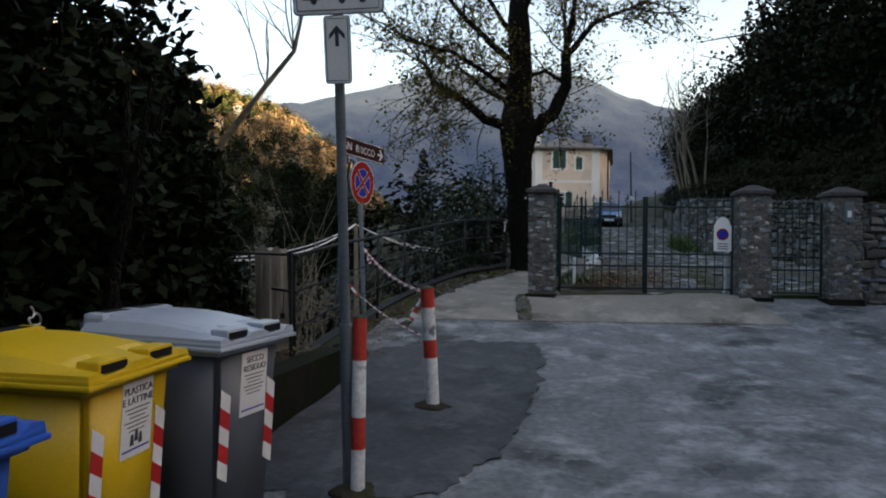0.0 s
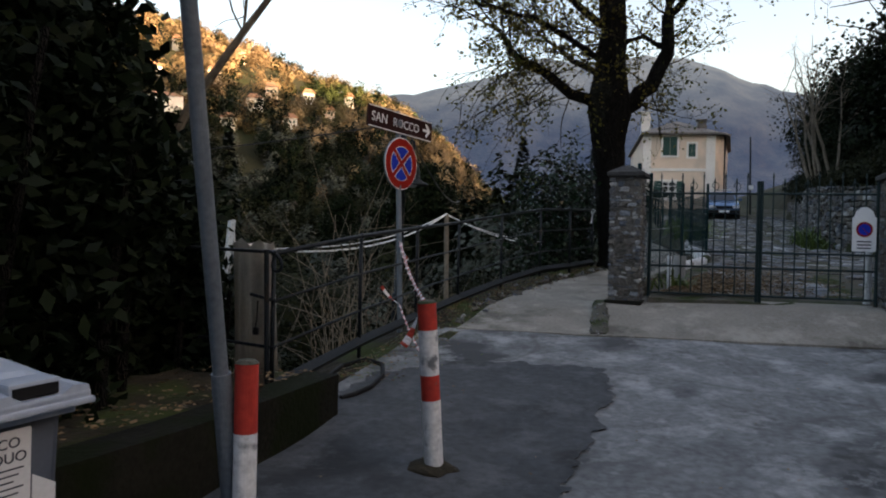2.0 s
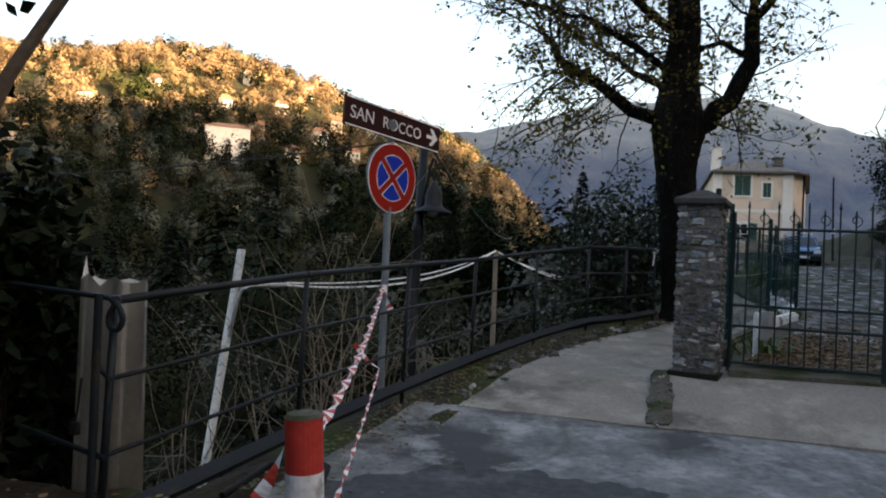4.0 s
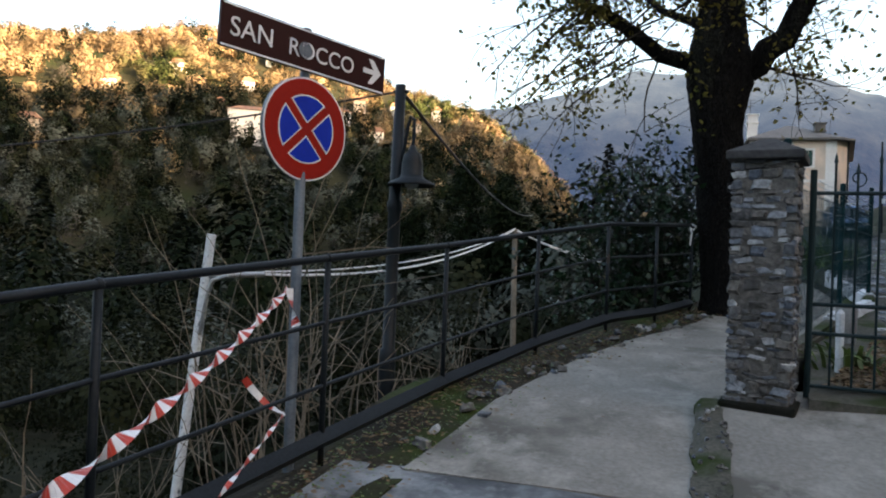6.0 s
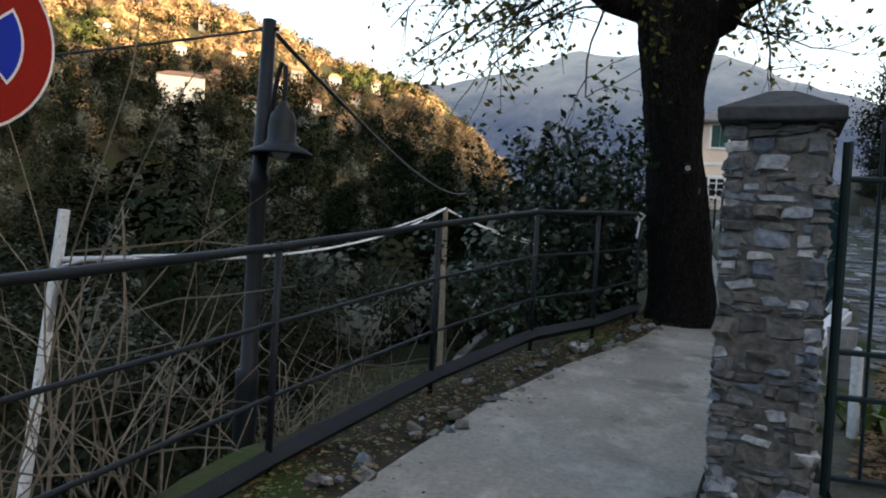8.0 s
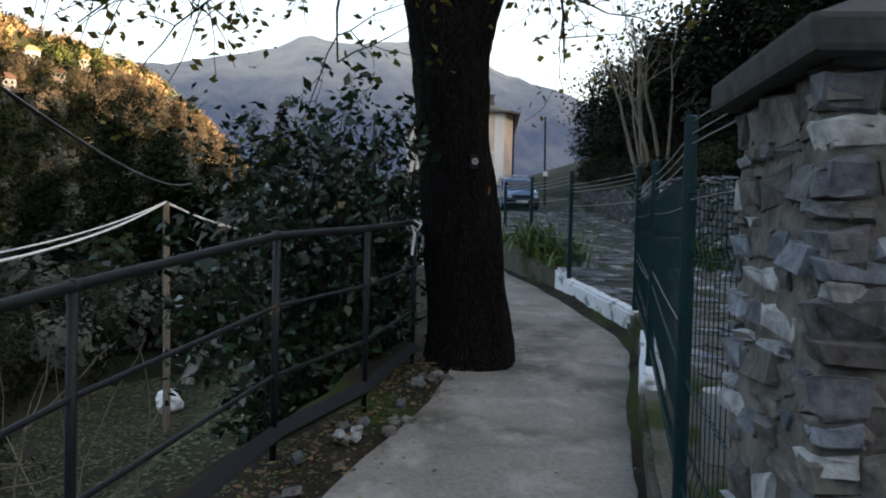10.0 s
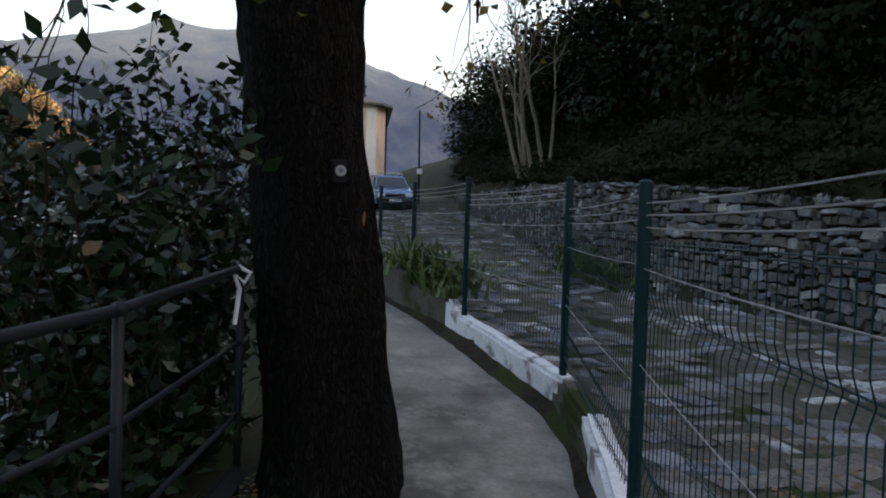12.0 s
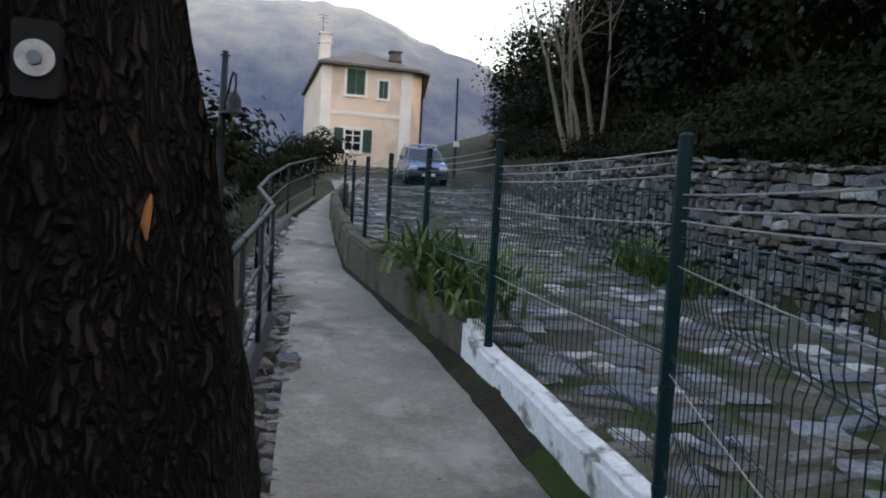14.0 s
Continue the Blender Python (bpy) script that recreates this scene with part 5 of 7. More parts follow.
SIGN_WHITE = plain("white_sign_film", (0.74, 0.75, 0.76), 0.4)
SIGN_RED = plain("red_sign_film", (0.27, 0.014, 0.008), 0.5, 0.0, 0.12)
SIGN_BLUE = plain("blue_sign_film", (0.008, 0.032, 0.36), 0.5, 0.0, 0.12)
SIGN_BROWN = plain("brown_sign_film", (0.03, 0.008, 0.007), 0.5, 0.0, 0.12)
TAPE_W = plain("white_barrier_tape", (0.75, 0.75, 0.76), 0.45)
TAPE_R = plain("red_barrier_tape", (0.5, 0.05, 0.03), 0.45)
BEIGE = surface("beige_plastic_tube", (0.6, 0.57, 0.52), (0.78, 0.75, 0.69), 0.7, 30, 3, 0.15)
CORD = plain("white_cord", (0.7, 0.7, 0.7), 0.6)
CABLE = plain("dark_cable", (0.02, 0.02, 0.022), 0.6)
CAR_BLUE = plain("dark_blue_car_paint", (0.16, 0.26, 0.42), 0.22, 0.55)
CAR_GLASS = plain("tinted_car_glass", (0.03, 0.035, 0.045), 0.06)
CHROME = plain("pale_metal", (0.6, 0.6, 0.6), 0.3, 0.8)
RAW_WOOD = plain("raw_orange_wood", (0.30, 0.13, 0.05), 0.8, 0.0, 0.1)
LAMP_GLASS = plain("lamp_lens", (0.7, 0.7, 0.72), 0.1)


def text_mesh(words, size, m):
    """Flat lettering in the built-in font, lying in m's xy plane."""
    c = bpy.data.curves.new("lettering", "FONT")
    c.body, c.size, c.extrude = words, size, 0.0015
    c.align_x = "CENTER"
    tmp = new("lettering_source", c)
    dg = bpy.context.evaluated_depsgraph_get()
    me = bpy.data.meshes.new_from_object(tmp.evaluated_get(dg))
    bpy.data.objects.remove(tmp)
    bpy.data.curves.remove(c)
    me.transform(m)
    return me


def plate(bm, w, h, t, m, r=0.02):
    """A rounded thin plate in m's xz plane, facing -y."""
    out = []
    for cx, cz, a0 in ((w / 2 - r, h / 2 - r, 0), (-w / 2 + r, h / 2 - r, 90), (-w / 2 + r, -h / 2 + r, 180), (w / 2 - r, -h / 2 + r, 270)):
        for k in range(4):
            a = radians(a0 + k * 30)
            out.append((cx + r * math.cos(a), cz + r * math.sin(a)))
    f = [bm.verts.new(m @ Vector((x, 0, z))) for x, z in out]
    b = [bm.verts.new(m @ Vector((x, t, z))) for x, z in out]
    n = len(out)
    bm.faces.new(f)
    bm.faces.new(b[::-1])
    for i in range(n):
        bm.faces.new((f[i], b[i], b[(i + 1) % n], f[(i + 1) % n]))
    bmesh.ops.recalc_face_normals(bm, faces=bm.faces)
    return bm


def poly(bm, pts, t, m):
    """A flat polygon of thickness t in m's xz plane, facing -y."""
    f = [bm.verts.new(m @ Vector((x, 0, z))) for x, z in pts]
    b = [bm.verts.new(m @ Vector((x, t, z))) for x, z in pts]
    n = len(pts)
    bm.faces.new(f)
    bm.faces.new(b[::-1])
    for i in range(n):
        bm.faces.new((f[i], b[i], b[(i + 1) % n], f[(i + 1) % n]))
    bmesh.ops.recalc_face_normals(bm, faces=bm.faces)
    return bm


UP = Matrix(((1, 0, 0, 0), (0, 0, -1, 0), (0, 1, 0, 0), (0, 0, 0, 1)))   # lays lettering upright, facing -y


def wheelie_bin(label, at, turn, w, d, h, body_mat, lid_mat, words):
    """A two-wheeled rubbish bin; its front faces +x before turning."""
    b = thing("wheelie_bin", label, "bin", (0, 0, 0), "bins by the road")
    zb, rim = 0.06, h - 0.13
    bm = bmesh.new()
    lo, hi = (0.78, 0.80), (0.97, 0.94)
    quad = [(-0.5, -0.5), (0.5, -0.5), (0.5, 0.5), (-0.5, 0.5)]
    v0 = [bm.verts.new((x * d * lo[0], y * w * lo[1], zb)) for x, y in quad]
    v1 = [bm.verts.new((x * d * hi[0], y * w * hi[1], rim)) for x, y in quad]
    for i in range(4):
        bm.faces.new((v0[i], v0[(i + 1) % 4], v1[(i + 1) % 4], v1[i]))
    bm.faces.new(v0[::-1])
    bm.faces.new(v1)
    bmesh.ops.bevel(bm, geom=list(bm.edges), offset=0.035, segments=3, affect="EDGES")
    part("body", bm, body_mat, b, smooth=True)
    bm = bmesh.new()
    box(bm, (-d / 2 - 0.015, -w / 2 - 0.005, rim - 0.03), (d / 2 + 0.01, w / 2 + 0.005, rim + 0.012), bevel=0.012)
    part("rim", bm, lid_mat, b)
    bm = bmesh.new()
    n = 14
    rows = []
    for i in range(n + 1):
        s = i / n
        x = -d / 2 - 0.03 + (d + 0.07) * s
        crown = 0.115 + 0.035 * math.sin(math.pi * min(s * 1.05, 1)) - 0.07 * s
        row = []
        for k in range(13):
            u = k / 12 * 2 - 1
            edge = 1 - abs(u) ** 6
            z = rim + 0.016 + 0.045 + (crown - 0.035) * edge
            if s > 0.82 and 0.2 < abs(u) < 0.75:
                z -= 0.03
            row.append(bm.verts.new((x, u * (w / 2 + 0.03), z)))
        rows.append(row)
    for r0, r1 in zip(rows, rows[1:]):
        for k in range(12):
            bm.faces.new((r0[k], r1[k], r1[k + 1], r0[k + 1]))
    ex = bmesh.ops.extrude_edge_only(bm, edges=[e for e in bm.edges if e.is_boundary])
    low = [v for v in ex["geom"] if isinstance(v, bmesh.types.BMVert)]
    for v in low:
        v.co.z = rim + 0.014
        v.co.x *= 1.012
        v.co.y *= 1.015
    bmesh.ops.recalc_face_normals(bm, faces=bm.faces)
    lid = part("lid", bm, lid_mat, b, smooth=False)
    bm = bmesh.new()
    box(bm, (-d / 2 - 0.045, -w / 2 - 0.045, rim + 0.0), (d / 2 + 0.055, w / 2 + 0.045, rim + 0.022), bevel=0.008)
    box(bm, (-d / 2 - 0.035, -w / 2 - 0.036, rim + 0.024), (d / 2 + 0.045, w / 2 + 0.036, rim + 0.045), bevel=0.008)
    part("lid_lip", bm, lid_mat, lid)
    for y in (-w * 0.26, w * 0.26):
        bm = bmesh.new()
        box(bm, (d / 2 - 0.09, y - w * 0.15, rim + 0.055), (d / 2 + 0.02, y + w * 0.15, rim + 0.1), bevel=0.012)
        part("grip", bm, lid_mat, lid)
        # Solid black block stands for the shade inside the grip.
        bm = bmesh.new()
        box(bm, (d / 2 - 0.02, y - w * 0.13, rim + 0.05), (d / 2 + 0.023, y + w * 0.13, rim + 0.085))
        part("grip_hollow_shade", bm, BLACK, lid, "black block standing for a shaded grip hollow")
        bm = bmesh.new()
        tube(bm, [(-d / 2 - 0.02, y - w * 0.16, rim + 0.03), (-d / 2 - 0.1, y - w * 0.15, rim + 0.075), (-d / 2 - 0.1, y + w * 0.15, rim + 0.075), (-d / 2 - 0.02, y + w * 0.16, rim + 0.03)], 0.022, 8)
        part("handle", bm, body_mat, b)
    bm = bmesh.new()
    box(bm, (-d / 2 - 0.06, -w / 2 + 0.01, rim + 0.03), (-d / 2 + 0.09, w / 2 - 0.01, rim + 0.152), bevel=0.025)
    part("hinge_ridge", bm, lid_mat, lid)
    for y in (-w * 0.23, w * 0.23):
        # No real recess here: black blocks paint the shade of the ridge hollows.
        bm = bmesh.new()
        box(bm, (-d / 2 - 0.035, y - w * 0.15, rim + 0.145), (-d / 2 + 0.06, y + w * 0.15, rim + 0.155), bevel=0.004)
        box(bm, (-d / 2 + 0.06, y - w * 0.15, rim + 0.10), (-d / 2 + 0.094, y + w * 0.15, rim + 0.14), bevel=0.004)
        part("ridge_hollow_shade", bm, BLACK, lid, "black block standing for a shaded hollow in the hinge ridge")
    bm = bmesh.new()
    for y in (-w / 2 + 0.02, w / 2 - 0.06):
        bm2 = bmesh.new()
        rod(bm2, (-d * 0.34, y, 0.1), (-d * 0.34, y + 0.045, 0.1), 0.1, n=18)
        part("wheel", bm2, BLACK, b)
    bm.free()
    # sticker with its print, on the front face
    xf = d / 2 * 0.955
    tilt = math.degrees(math.atan2(d * (hi[0] - lo[0]) / 2, rim - zb))
    def front(y, z):
        xx = d / 2 * (lo[0] + (hi[0] - lo[0]) * (z - zb) / (rim - zb))
        return pose(xx + 0.004, y, z, 0, 0, 90) @ pose(0, 0, 0, tilt, 0, 0)
    if words:
        m = front(w * 0.07, h * 0.71)
        bm = bmesh.new()
        plate(bm, 0.215, 0.34, 0.003, m, 0.006)
        sticker = part("sticker", bm, PAPER, b, "white printed sticker")
        for i, line in enumerate(words):
            mesh_part("lettering", text_mesh(line, 0.046, m @ pose(0, -0.001, 0.115 - 0.046 * i) @ UP), INK, sticker)
        for k in range(6):
            bm = bmesh.new()
            ww = 0.17 - 0.03 * (k % 3)
            poly(bm, [(-ww / 2, 0.045 - 0.02 * k), (ww / 2, 0.045 - 0.02 * k), (ww / 2, 0.05 - 0.02 * k), (-ww / 2, 0.05 - 0.02 * k)], 0.001, m @ pose(0, -0.0015, 0))
            part("print_line", bm, INK, sticker)
        bm = bmesh.new()
        poly(bm, [(-0.095, -0.142), (0.095, -0.142), (0.095, -0.134), (-0.095, -0.134)], 0.001, m @ pose(0, -0.0015, 0))
        part("print_bar", bm, SIGN_BLUE, sticker)
        if words[0].startswith("PLA"):
            for q in ((-0.03, -0.1), (0.0, -0.085), (0.03, -0.1)):
                bm = bmesh.new()
                poly(bm, [(q[0] - 0.014, q[1] - 0.02), (q[0] + 0.014, q[1] - 0.02), (q[0] + 0.009, q[1] + 0.03), (q[0] - 0.009, q[1] + 0.03)], 0.001, m @ pose(0, -0.0015, 0))
                part("print_mark", bm, INK, sticker)
    # striped reflective bands at the near and far front edges
    for y in (-w * 0.335, w * 0.345):
        for k in range(5):
            z = h * 0.36 + 0.09 * k
            m = front(y, z)
            bm = bmesh.new()
            poly(bm, [(-0.038, -0.02), (0.038, -0.07), (0.038, 0.02), (-0.038, 0.07)], 0.002, m)
            part("reflector_band", bm, REFLECT_R if k % 2 else REFLECT_W, b)
    b.matrix_basis = pose(*at, 0, 0, turn) @ pose(0, 0, 0, 2.5, 0, 0)
    return b


wheelie_bin("grey wheelie bin with a pale grey lid and white sticker", (-1.315, 4.03, 0.02), -22, 0.55, 0.86, 1.19, GREY_PL, GREY_LID, ("SECCO", "RESIDUO"))
wheelie_bin("yellow wheelie bin with a closed lid and white sticker", (-1.655, 3.30, 0.0), -12, 0.63, 0.80, 1.15, YELLOW, YELLOW, ("PLASTICA", "E LATTINE"))
wheelie_bin("blue wheelie bin with a closed lid", (-1.70, 2.16, -0.06), -12, 0.60, 0.80, 1.12, BLUE_PL, BLUE_PL, ())


def bollard(x, y, z, tall, lean, r, cuts):
    b = thing("bollard", "red and white painted steel bollard with worn paint", "bollard", (0, 0, 0), "striped bollards")
    for i, (a, c) in enumerate(zip(cuts, cuts[1:])):
        bm = bmesh.new()
        rod(bm, (0, 0, tall * a - (0.1 if i == 0 else 0)), (0, 0, tall * c), r, n=24)
        part("painted_band", bm, RED_PAINT if i % 2 else WHITE_PAINT, b, smooth=False)
    bm = bmesh.new()
    rod(bm, (0, 0, tall), (0, 0, tall + 0.012), r + 0.003, r - 0.01, n=24)
    part("cap", bm, MOSS_CONC, b)
    bm = bmesh.new()
    bmesh.ops.create_icosphere(bm, subdivisions=3, radius=0.16, matrix=Matrix.Diagonal((1, 1, 0.3, 1)))
    for v in bm.verts:
        v.co *= 1 + 0.5 * noise.noise(v.co * 9)
    part("moss_collar", bm, SOIL, b, "dark moss collar")
    b.matrix_basis = pose(x, y, z, *lean)
    return b


bollard(-0.468, 4.60, 0.04, 1.115, (0, 0, 10), 0.045, [0, 0.26, 0.44, 0.76, 1.0])
bollard(-0.045, 6.52, 0.20, 1.06, (0, -4.5, 40), 0.060, [0, 0.42, 0.57, 0.84, 1.0])

# pole with two road signs
pole = thing("sign_pole", "grey galvanised pole carrying a towing sign and arrow plate", "sign", (-0.545, 4.8, 0))
bm = bmesh.new()
rod(bm, (-0.545, 4.80, -0.1), (-0.551, 4.552, 1.12), 0.038, n=20)
part("sleeve", bm, GALV, pole, smooth=False)
bm = bmesh.new()
rod(bm, (-0.551, 4.552, 1.11), (-0.563, 4.055, 3.4), 0.030, n=20)
part("shaft", bm, GALV, pole)
m = pose(-0.56, 4.15, 2.72, 11.5, 0.3, -8) @ Matrix.Scale(0.93, 4)
bm = bmesh.new()
plate(bm, 0.16, 0.40, 0.006, m, 0.02)
p1 = part("arrow_plate", bm, SIGN_WHITE, pole, "white plate with a black arrow")
bm = bmesh.new()
plate(bm, 0.168, 0.408, 0.012, m @ pose(0, 0.003, 0), 0.022)
part("plate_rim", bm, GALV, p1)
bm = bmesh.new()
tube(bm, [m @ Vector((x, -0.001, z)) for x, z in [(-0.07, -0.185), (-0.07, 0.185), (0.07, 0.185), (0.07, -0.185), (-0.07, -0.185)]], 0.0025, 4)
part("border_line", bm, INK, p1)
bm = bmesh.new()
poly(bm, [(-0.012, 0.02), (0.012, 0.02), (0.012, 0.10), (0.05, 0.06), (0.05, 0.092), (0.0, 0.145), (-0.05, 0.092), (-0.05, 0.06), (-0.012, 0.10)], 0.001, m @ pose(0, -0.002, 0))
part("arrow", bm, INK, p1)
m = pose(-0.56, 4.075, 3.11, 11.5, 0.3, -10) @ Matrix.Scale(0.93, 4)
bm = bmesh.new()
plate(bm, 0.56, 0.42, 0.006, m, 0.03)
p2 = part("towing_plate", bm, SIGN_WHITE, pole, "white plate with black tow-truck pictogram")
bm = bmesh.new()
plate(bm, 0.575, 0.435, 0.02, m @ pose(0, 0.003, 0), 0.03)
part("plate_rim", bm, GALV, p2)
bm = bmesh.new()
tube(bm, [m @ Vector((x, -0.001, z)) for x, z in [(-0.26, -0.19), (-0.26, 0.19), (0.26, 0.19), (0.26, -0.19), (-0.26, -0.19)]], 0.003, 4)
part("border_line", bm, INK, p2)
for x0, x1, z0, z1 in ((-0.22, -0.10, -0.13, -0.075), (-0.235, -0.10, -0.065, -0.05), (0.0, 0.2, -0.12, -0.08), (0.03, 0.14, -0.08, -0.03), (-0.2, -0.12, -0.05, 0.05)):
    bm = bmesh.new()
    poly(bm, [(x0, z0), (x1, z0), (x1, z1), (x0, z1)], 0.001, m @ pose(0, -0.002, 0))
    part("pictogram", bm, INK, p2)
for x in (-0.15, 0.03, 0.16):
    bm = bmesh.new()
    poly(bm, [(x + 0.022 * math.cos(a), -0.135 + 0.022 * math.sin(a)) for a in np.linspace(0, 6.28, 15)[:-1]], 0.001, m @ pose(0, -0.003, 0))
    part("pictogram", bm, INK, p2)

# leaning post with the no-stopping disc and the place-name plate
post = thing("sign_post", "leaning grey post with a no-stopping disc and brown place sign", "sign", (-1.13, 10.28, 0.6))
bm = bmesh.new()
rod(bm, (-1.10, 10.27, 0.35), (-1.27, 10.62, 3.2), 0.031, n=18)
part("shaft", bm, GALV, post)
turn = 65.0
face = pose(-1.265, 10.54, 2.56, 0, 2.2, turn) @ pose(0, -0.085, 0)


def disc(bm, r, t, m, n=40, a0=0.0, a1=360.0):
    return poly(bm, [(r * math.cos(radians(a)), r * math.sin(radians(a))) for a in np.linspace(a0, a1, n + 1)[:-1]], t, m)


bm = bmesh.new()
disc(bm, 0.312, 0.02, face @ pose(0, 0.004, 0))
d0 = part("disc", bm, GALV, post, "round no-stopping sign, blue and red")
bm = bmesh.new()
disc(bm, 0.309, 0.004, face)
part("white_rim", bm, SIGN_WHITE, d0)
bm = bmesh.new()
disc(bm, 0.300, 0.002, face @ pose(0, -0.002, 0))
part("red_ring", bm, SIGN_RED, d0)
for k in range(4):
    a0 = 45 + 90 * k
    for r, w, mat, dy, nm in ((0.207, 0.026, SIGN_WHITE, -0.0035, "white_edge"), (0.198, 0.034, SIGN_BLUE, -0.005, "blue_sector")):
        pts = []
        off = math.degrees(math.asin(w / r))
        for a in np.linspace(a0 + off, a0 + 90 - off, 9):
            pts.append((r * math.cos(radians(a)), r * math.sin(radians(a))))
        c = w * math.sqrt(2)
        mid = radians(a0 + 45)
        pts.append((c * math.cos(mid), c * math.sin(mid)))
        bm = bmesh.new()
        poly(bm, pts, 0.0012, face @ pose(0, dy, 0) @ pose(0, 0, 0, 0, 0, 0))
        part(nm, bm, mat, d0)
m = pose(-1.295, 10.607, 3.045, 0, 2.0, turn) @ pose(0.0, -0.095, 0)
bm = bmesh.new()
plate(bm, 1.25, 0.25, 0.022, m, 0.008)
pl = part("place_plate", bm, SIGN_BROWN, post, "dark brown plate reading San Rocco with an arrow")
for z in (-0.117, 0.117):
    bm = bmesh.new()
    poly(bm, [(-0.615, z - 0.005), (0.615, z - 0.005), (0.615, z + 0.005), (-0.615, z + 0.005)], 0.001, m @ pose(0, -0.0015, 0))
    part("border_line", bm, SIGN_WHITE, pl)
mesh_part("lettering", text_mesh("SAN", 0.155, m @ pose(-0.42, -0.003, -0.053) @ UP), SIGN_WHITE, pl)
mesh_part("lettering", text_mesh("ROCCO", 0.143, m @ pose(0.09, -0.003, -0.053) @ UP), SIGN_WHITE, pl)
bm = bmesh.new()
poly(bm, [(0.43, -0.016), (0.52, -0.016), (0.475, -0.08), (0.515, -0.08), (0.59, 0.0), (0.515, 0.08), (0.475, 0.08), (0.52, 0.016), (0.43, 0.016)], 0.001, m @ pose(0, -0.003, 0))
part("arrow", bm, SIGN_WHITE, pl)
bm = bmesh.new()
disc(bm, 0.05, 0.001, m @ pose(-0.045, -0.0045, -0.003), 18)
part("round_decal", bm, GALV, pl, "pale round decal")

# ---- lamp post ----
lamp = thing("lamp_post", "dark cast-iron lamp post with a hanging bell lamp", "street lamp", (-2.09, 14.6, -1.2))
bm = bmesh.new()
tube(bm, [(-2.12, 14.6, -2.2), (-2.11, 14.6, 0.6), (-2.11, 14.6, 0.7), (-2.10, 14.6, 0.72), (-2.09, 14.6, 2.3), (-2.09, 14.6, 2.34), (-2.09, 14.6, 2.42), (-2.09, 14.6, 2.46), (-2.07, 14.6, 3.8)],
     [0.10, 0.10, 0.105, 0.075, 0.072, 0.09, 0.09, 0.07, 0.06], 16)
part("post", bm, RAIL_IRON, lamp, smooth=True)
bm = bmesh.new()
tube(bm, [(-2.08, 14.6, 2.75), (-1.99, 14.58, 3.05), (-1.95, 14.56, 3.3), (-1.91, 14.55, 3.42), (-1.87, 14.54, 3.38), (-1.86, 14.53, 3.2), (-1.87, 14.53, 3.05)], 0.022, 8)
part("bracket", bm, RAIL_IRON, lamp)
bm = bmesh.new()
prof = [(0.03, 3.08), (0.05, 3.02), (0.10, 2.97), (0.12, 2.88), (0.125, 2.74), (0.15, 2.70), (0.27, 2.64), (0.275, 2.61), (0.26, 2.615), (0.13, 2.66)]
rings = []
for r, z in prof:
    rings.append([bm.verts.new((-1.87 + r * math.cos(a), 14.53 + r * math.sin(a), z)) for a in [2 * math.pi * k / 24 for k in range(24)]])
for r0, r1 in zip(rings, rings[1:]):
    for k in range(24):
        bm.faces.new((r0[k], r0[(k + 1) % 24], r1[(k + 1) % 24], r1[k]))
bm.faces.new(rings[0])
bmesh.ops.recalc_face_normals(bm, faces=bm.faces)
part("shade", bm, RAIL_IRON, lamp, "bell-shaped iron shade", smooth=True)
bm = bmesh.new()
bmesh.ops.create_uvsphere(bm, u_segments=14, v_segments=8, radius=0.09, matrix=Matrix.Translation((-1.87, 14.53, 2.66)))
part("bulb_glass", bm, LAMP_GLASS, lamp)
bm = bmesh.new()
rod(bm, (-2.16, 14.6, 3.72), (-1.98, 14.6, 3.72), 0.02, n=8)
part("crossbar", bm, RAIL_IRON, lamp)

copy_thing(lamp, pose(1.75, 30.0, 0.25))


def sag(name, label, a, b, drop, r, mat, category="cable", n=24, group=""):
    a, b = Vector(a), Vector(b)
    bm = bmesh.new()
    tube(bm, [a.lerp(b, t) - Vector((0, 0, 4 * drop * t * (1 - t))) for t in np.linspace(0, 1, n)], r, 6)
    return tagged(part(name, bm, mat), label, category, group)


sag("overhead_cable", "dark twisted overhead cable from the lamp post", (-2.07, 14.6, 3.74), (-4.9, 42, 3.9), 0.5, 0.022, CABLE)
sag("overhead_cable", "thin dark overhead cable from the lamp post", (-2.1, 14.6, 3.72), (-16, 12, 2.6), 0.4, 0.012, CABLE)

# white leaning pole, pale pole and the white cord slung between them
wp = thing("cable_pole", "leaning white-painted cable pole on the slope", "pole", (-7.4, 18.3, -2.3))
bm = bmesh.new()
rod(bm, (-7.75, 18.3, land(-7.75, 18.3) - 0.3), (-6.97, 18.3, 2.04), 0.095, 0.085, n=14)
part("shaft", bm, WHITE_PAINT, wp)
bm = bmesh.new()
rod(bm, (-6.95, 18.25, 1.28), (-6.2, 18.9, 1.33), 0.055, n=10)
part("insulated_arm", bm, WIRE, wp)
bm = bmesh.new()
tube(bm, [(-7.1, 18.25, 0.2), (-6.95, 18.2, 0.9), (-6.85, 18.2, 1.2), (-6.6, 18.3, 1.3)], 0.04, 8)
part("conduit", bm, WIRE, wp)
fp = thing("cable_pole", "pale weathered timber cable pole on the terrace", "pole", (-4.64, 36.1, -4.5))
bm = bmesh.new()
rod(bm, (-4.5, 36.1, land(-4.5, 36.1) - 0.3), (-4.64, 36.1, 2.96), 0.13, 0.10, n=12)
part("shaft", bm, PALE_BARK, fp)
sag("white_cord", "white plastic cord slung between two poles", (-6.2, 18.9, 1.33), (-4.64, 36.1, 2.96), 0.55, 0.03, CORD, "cord")
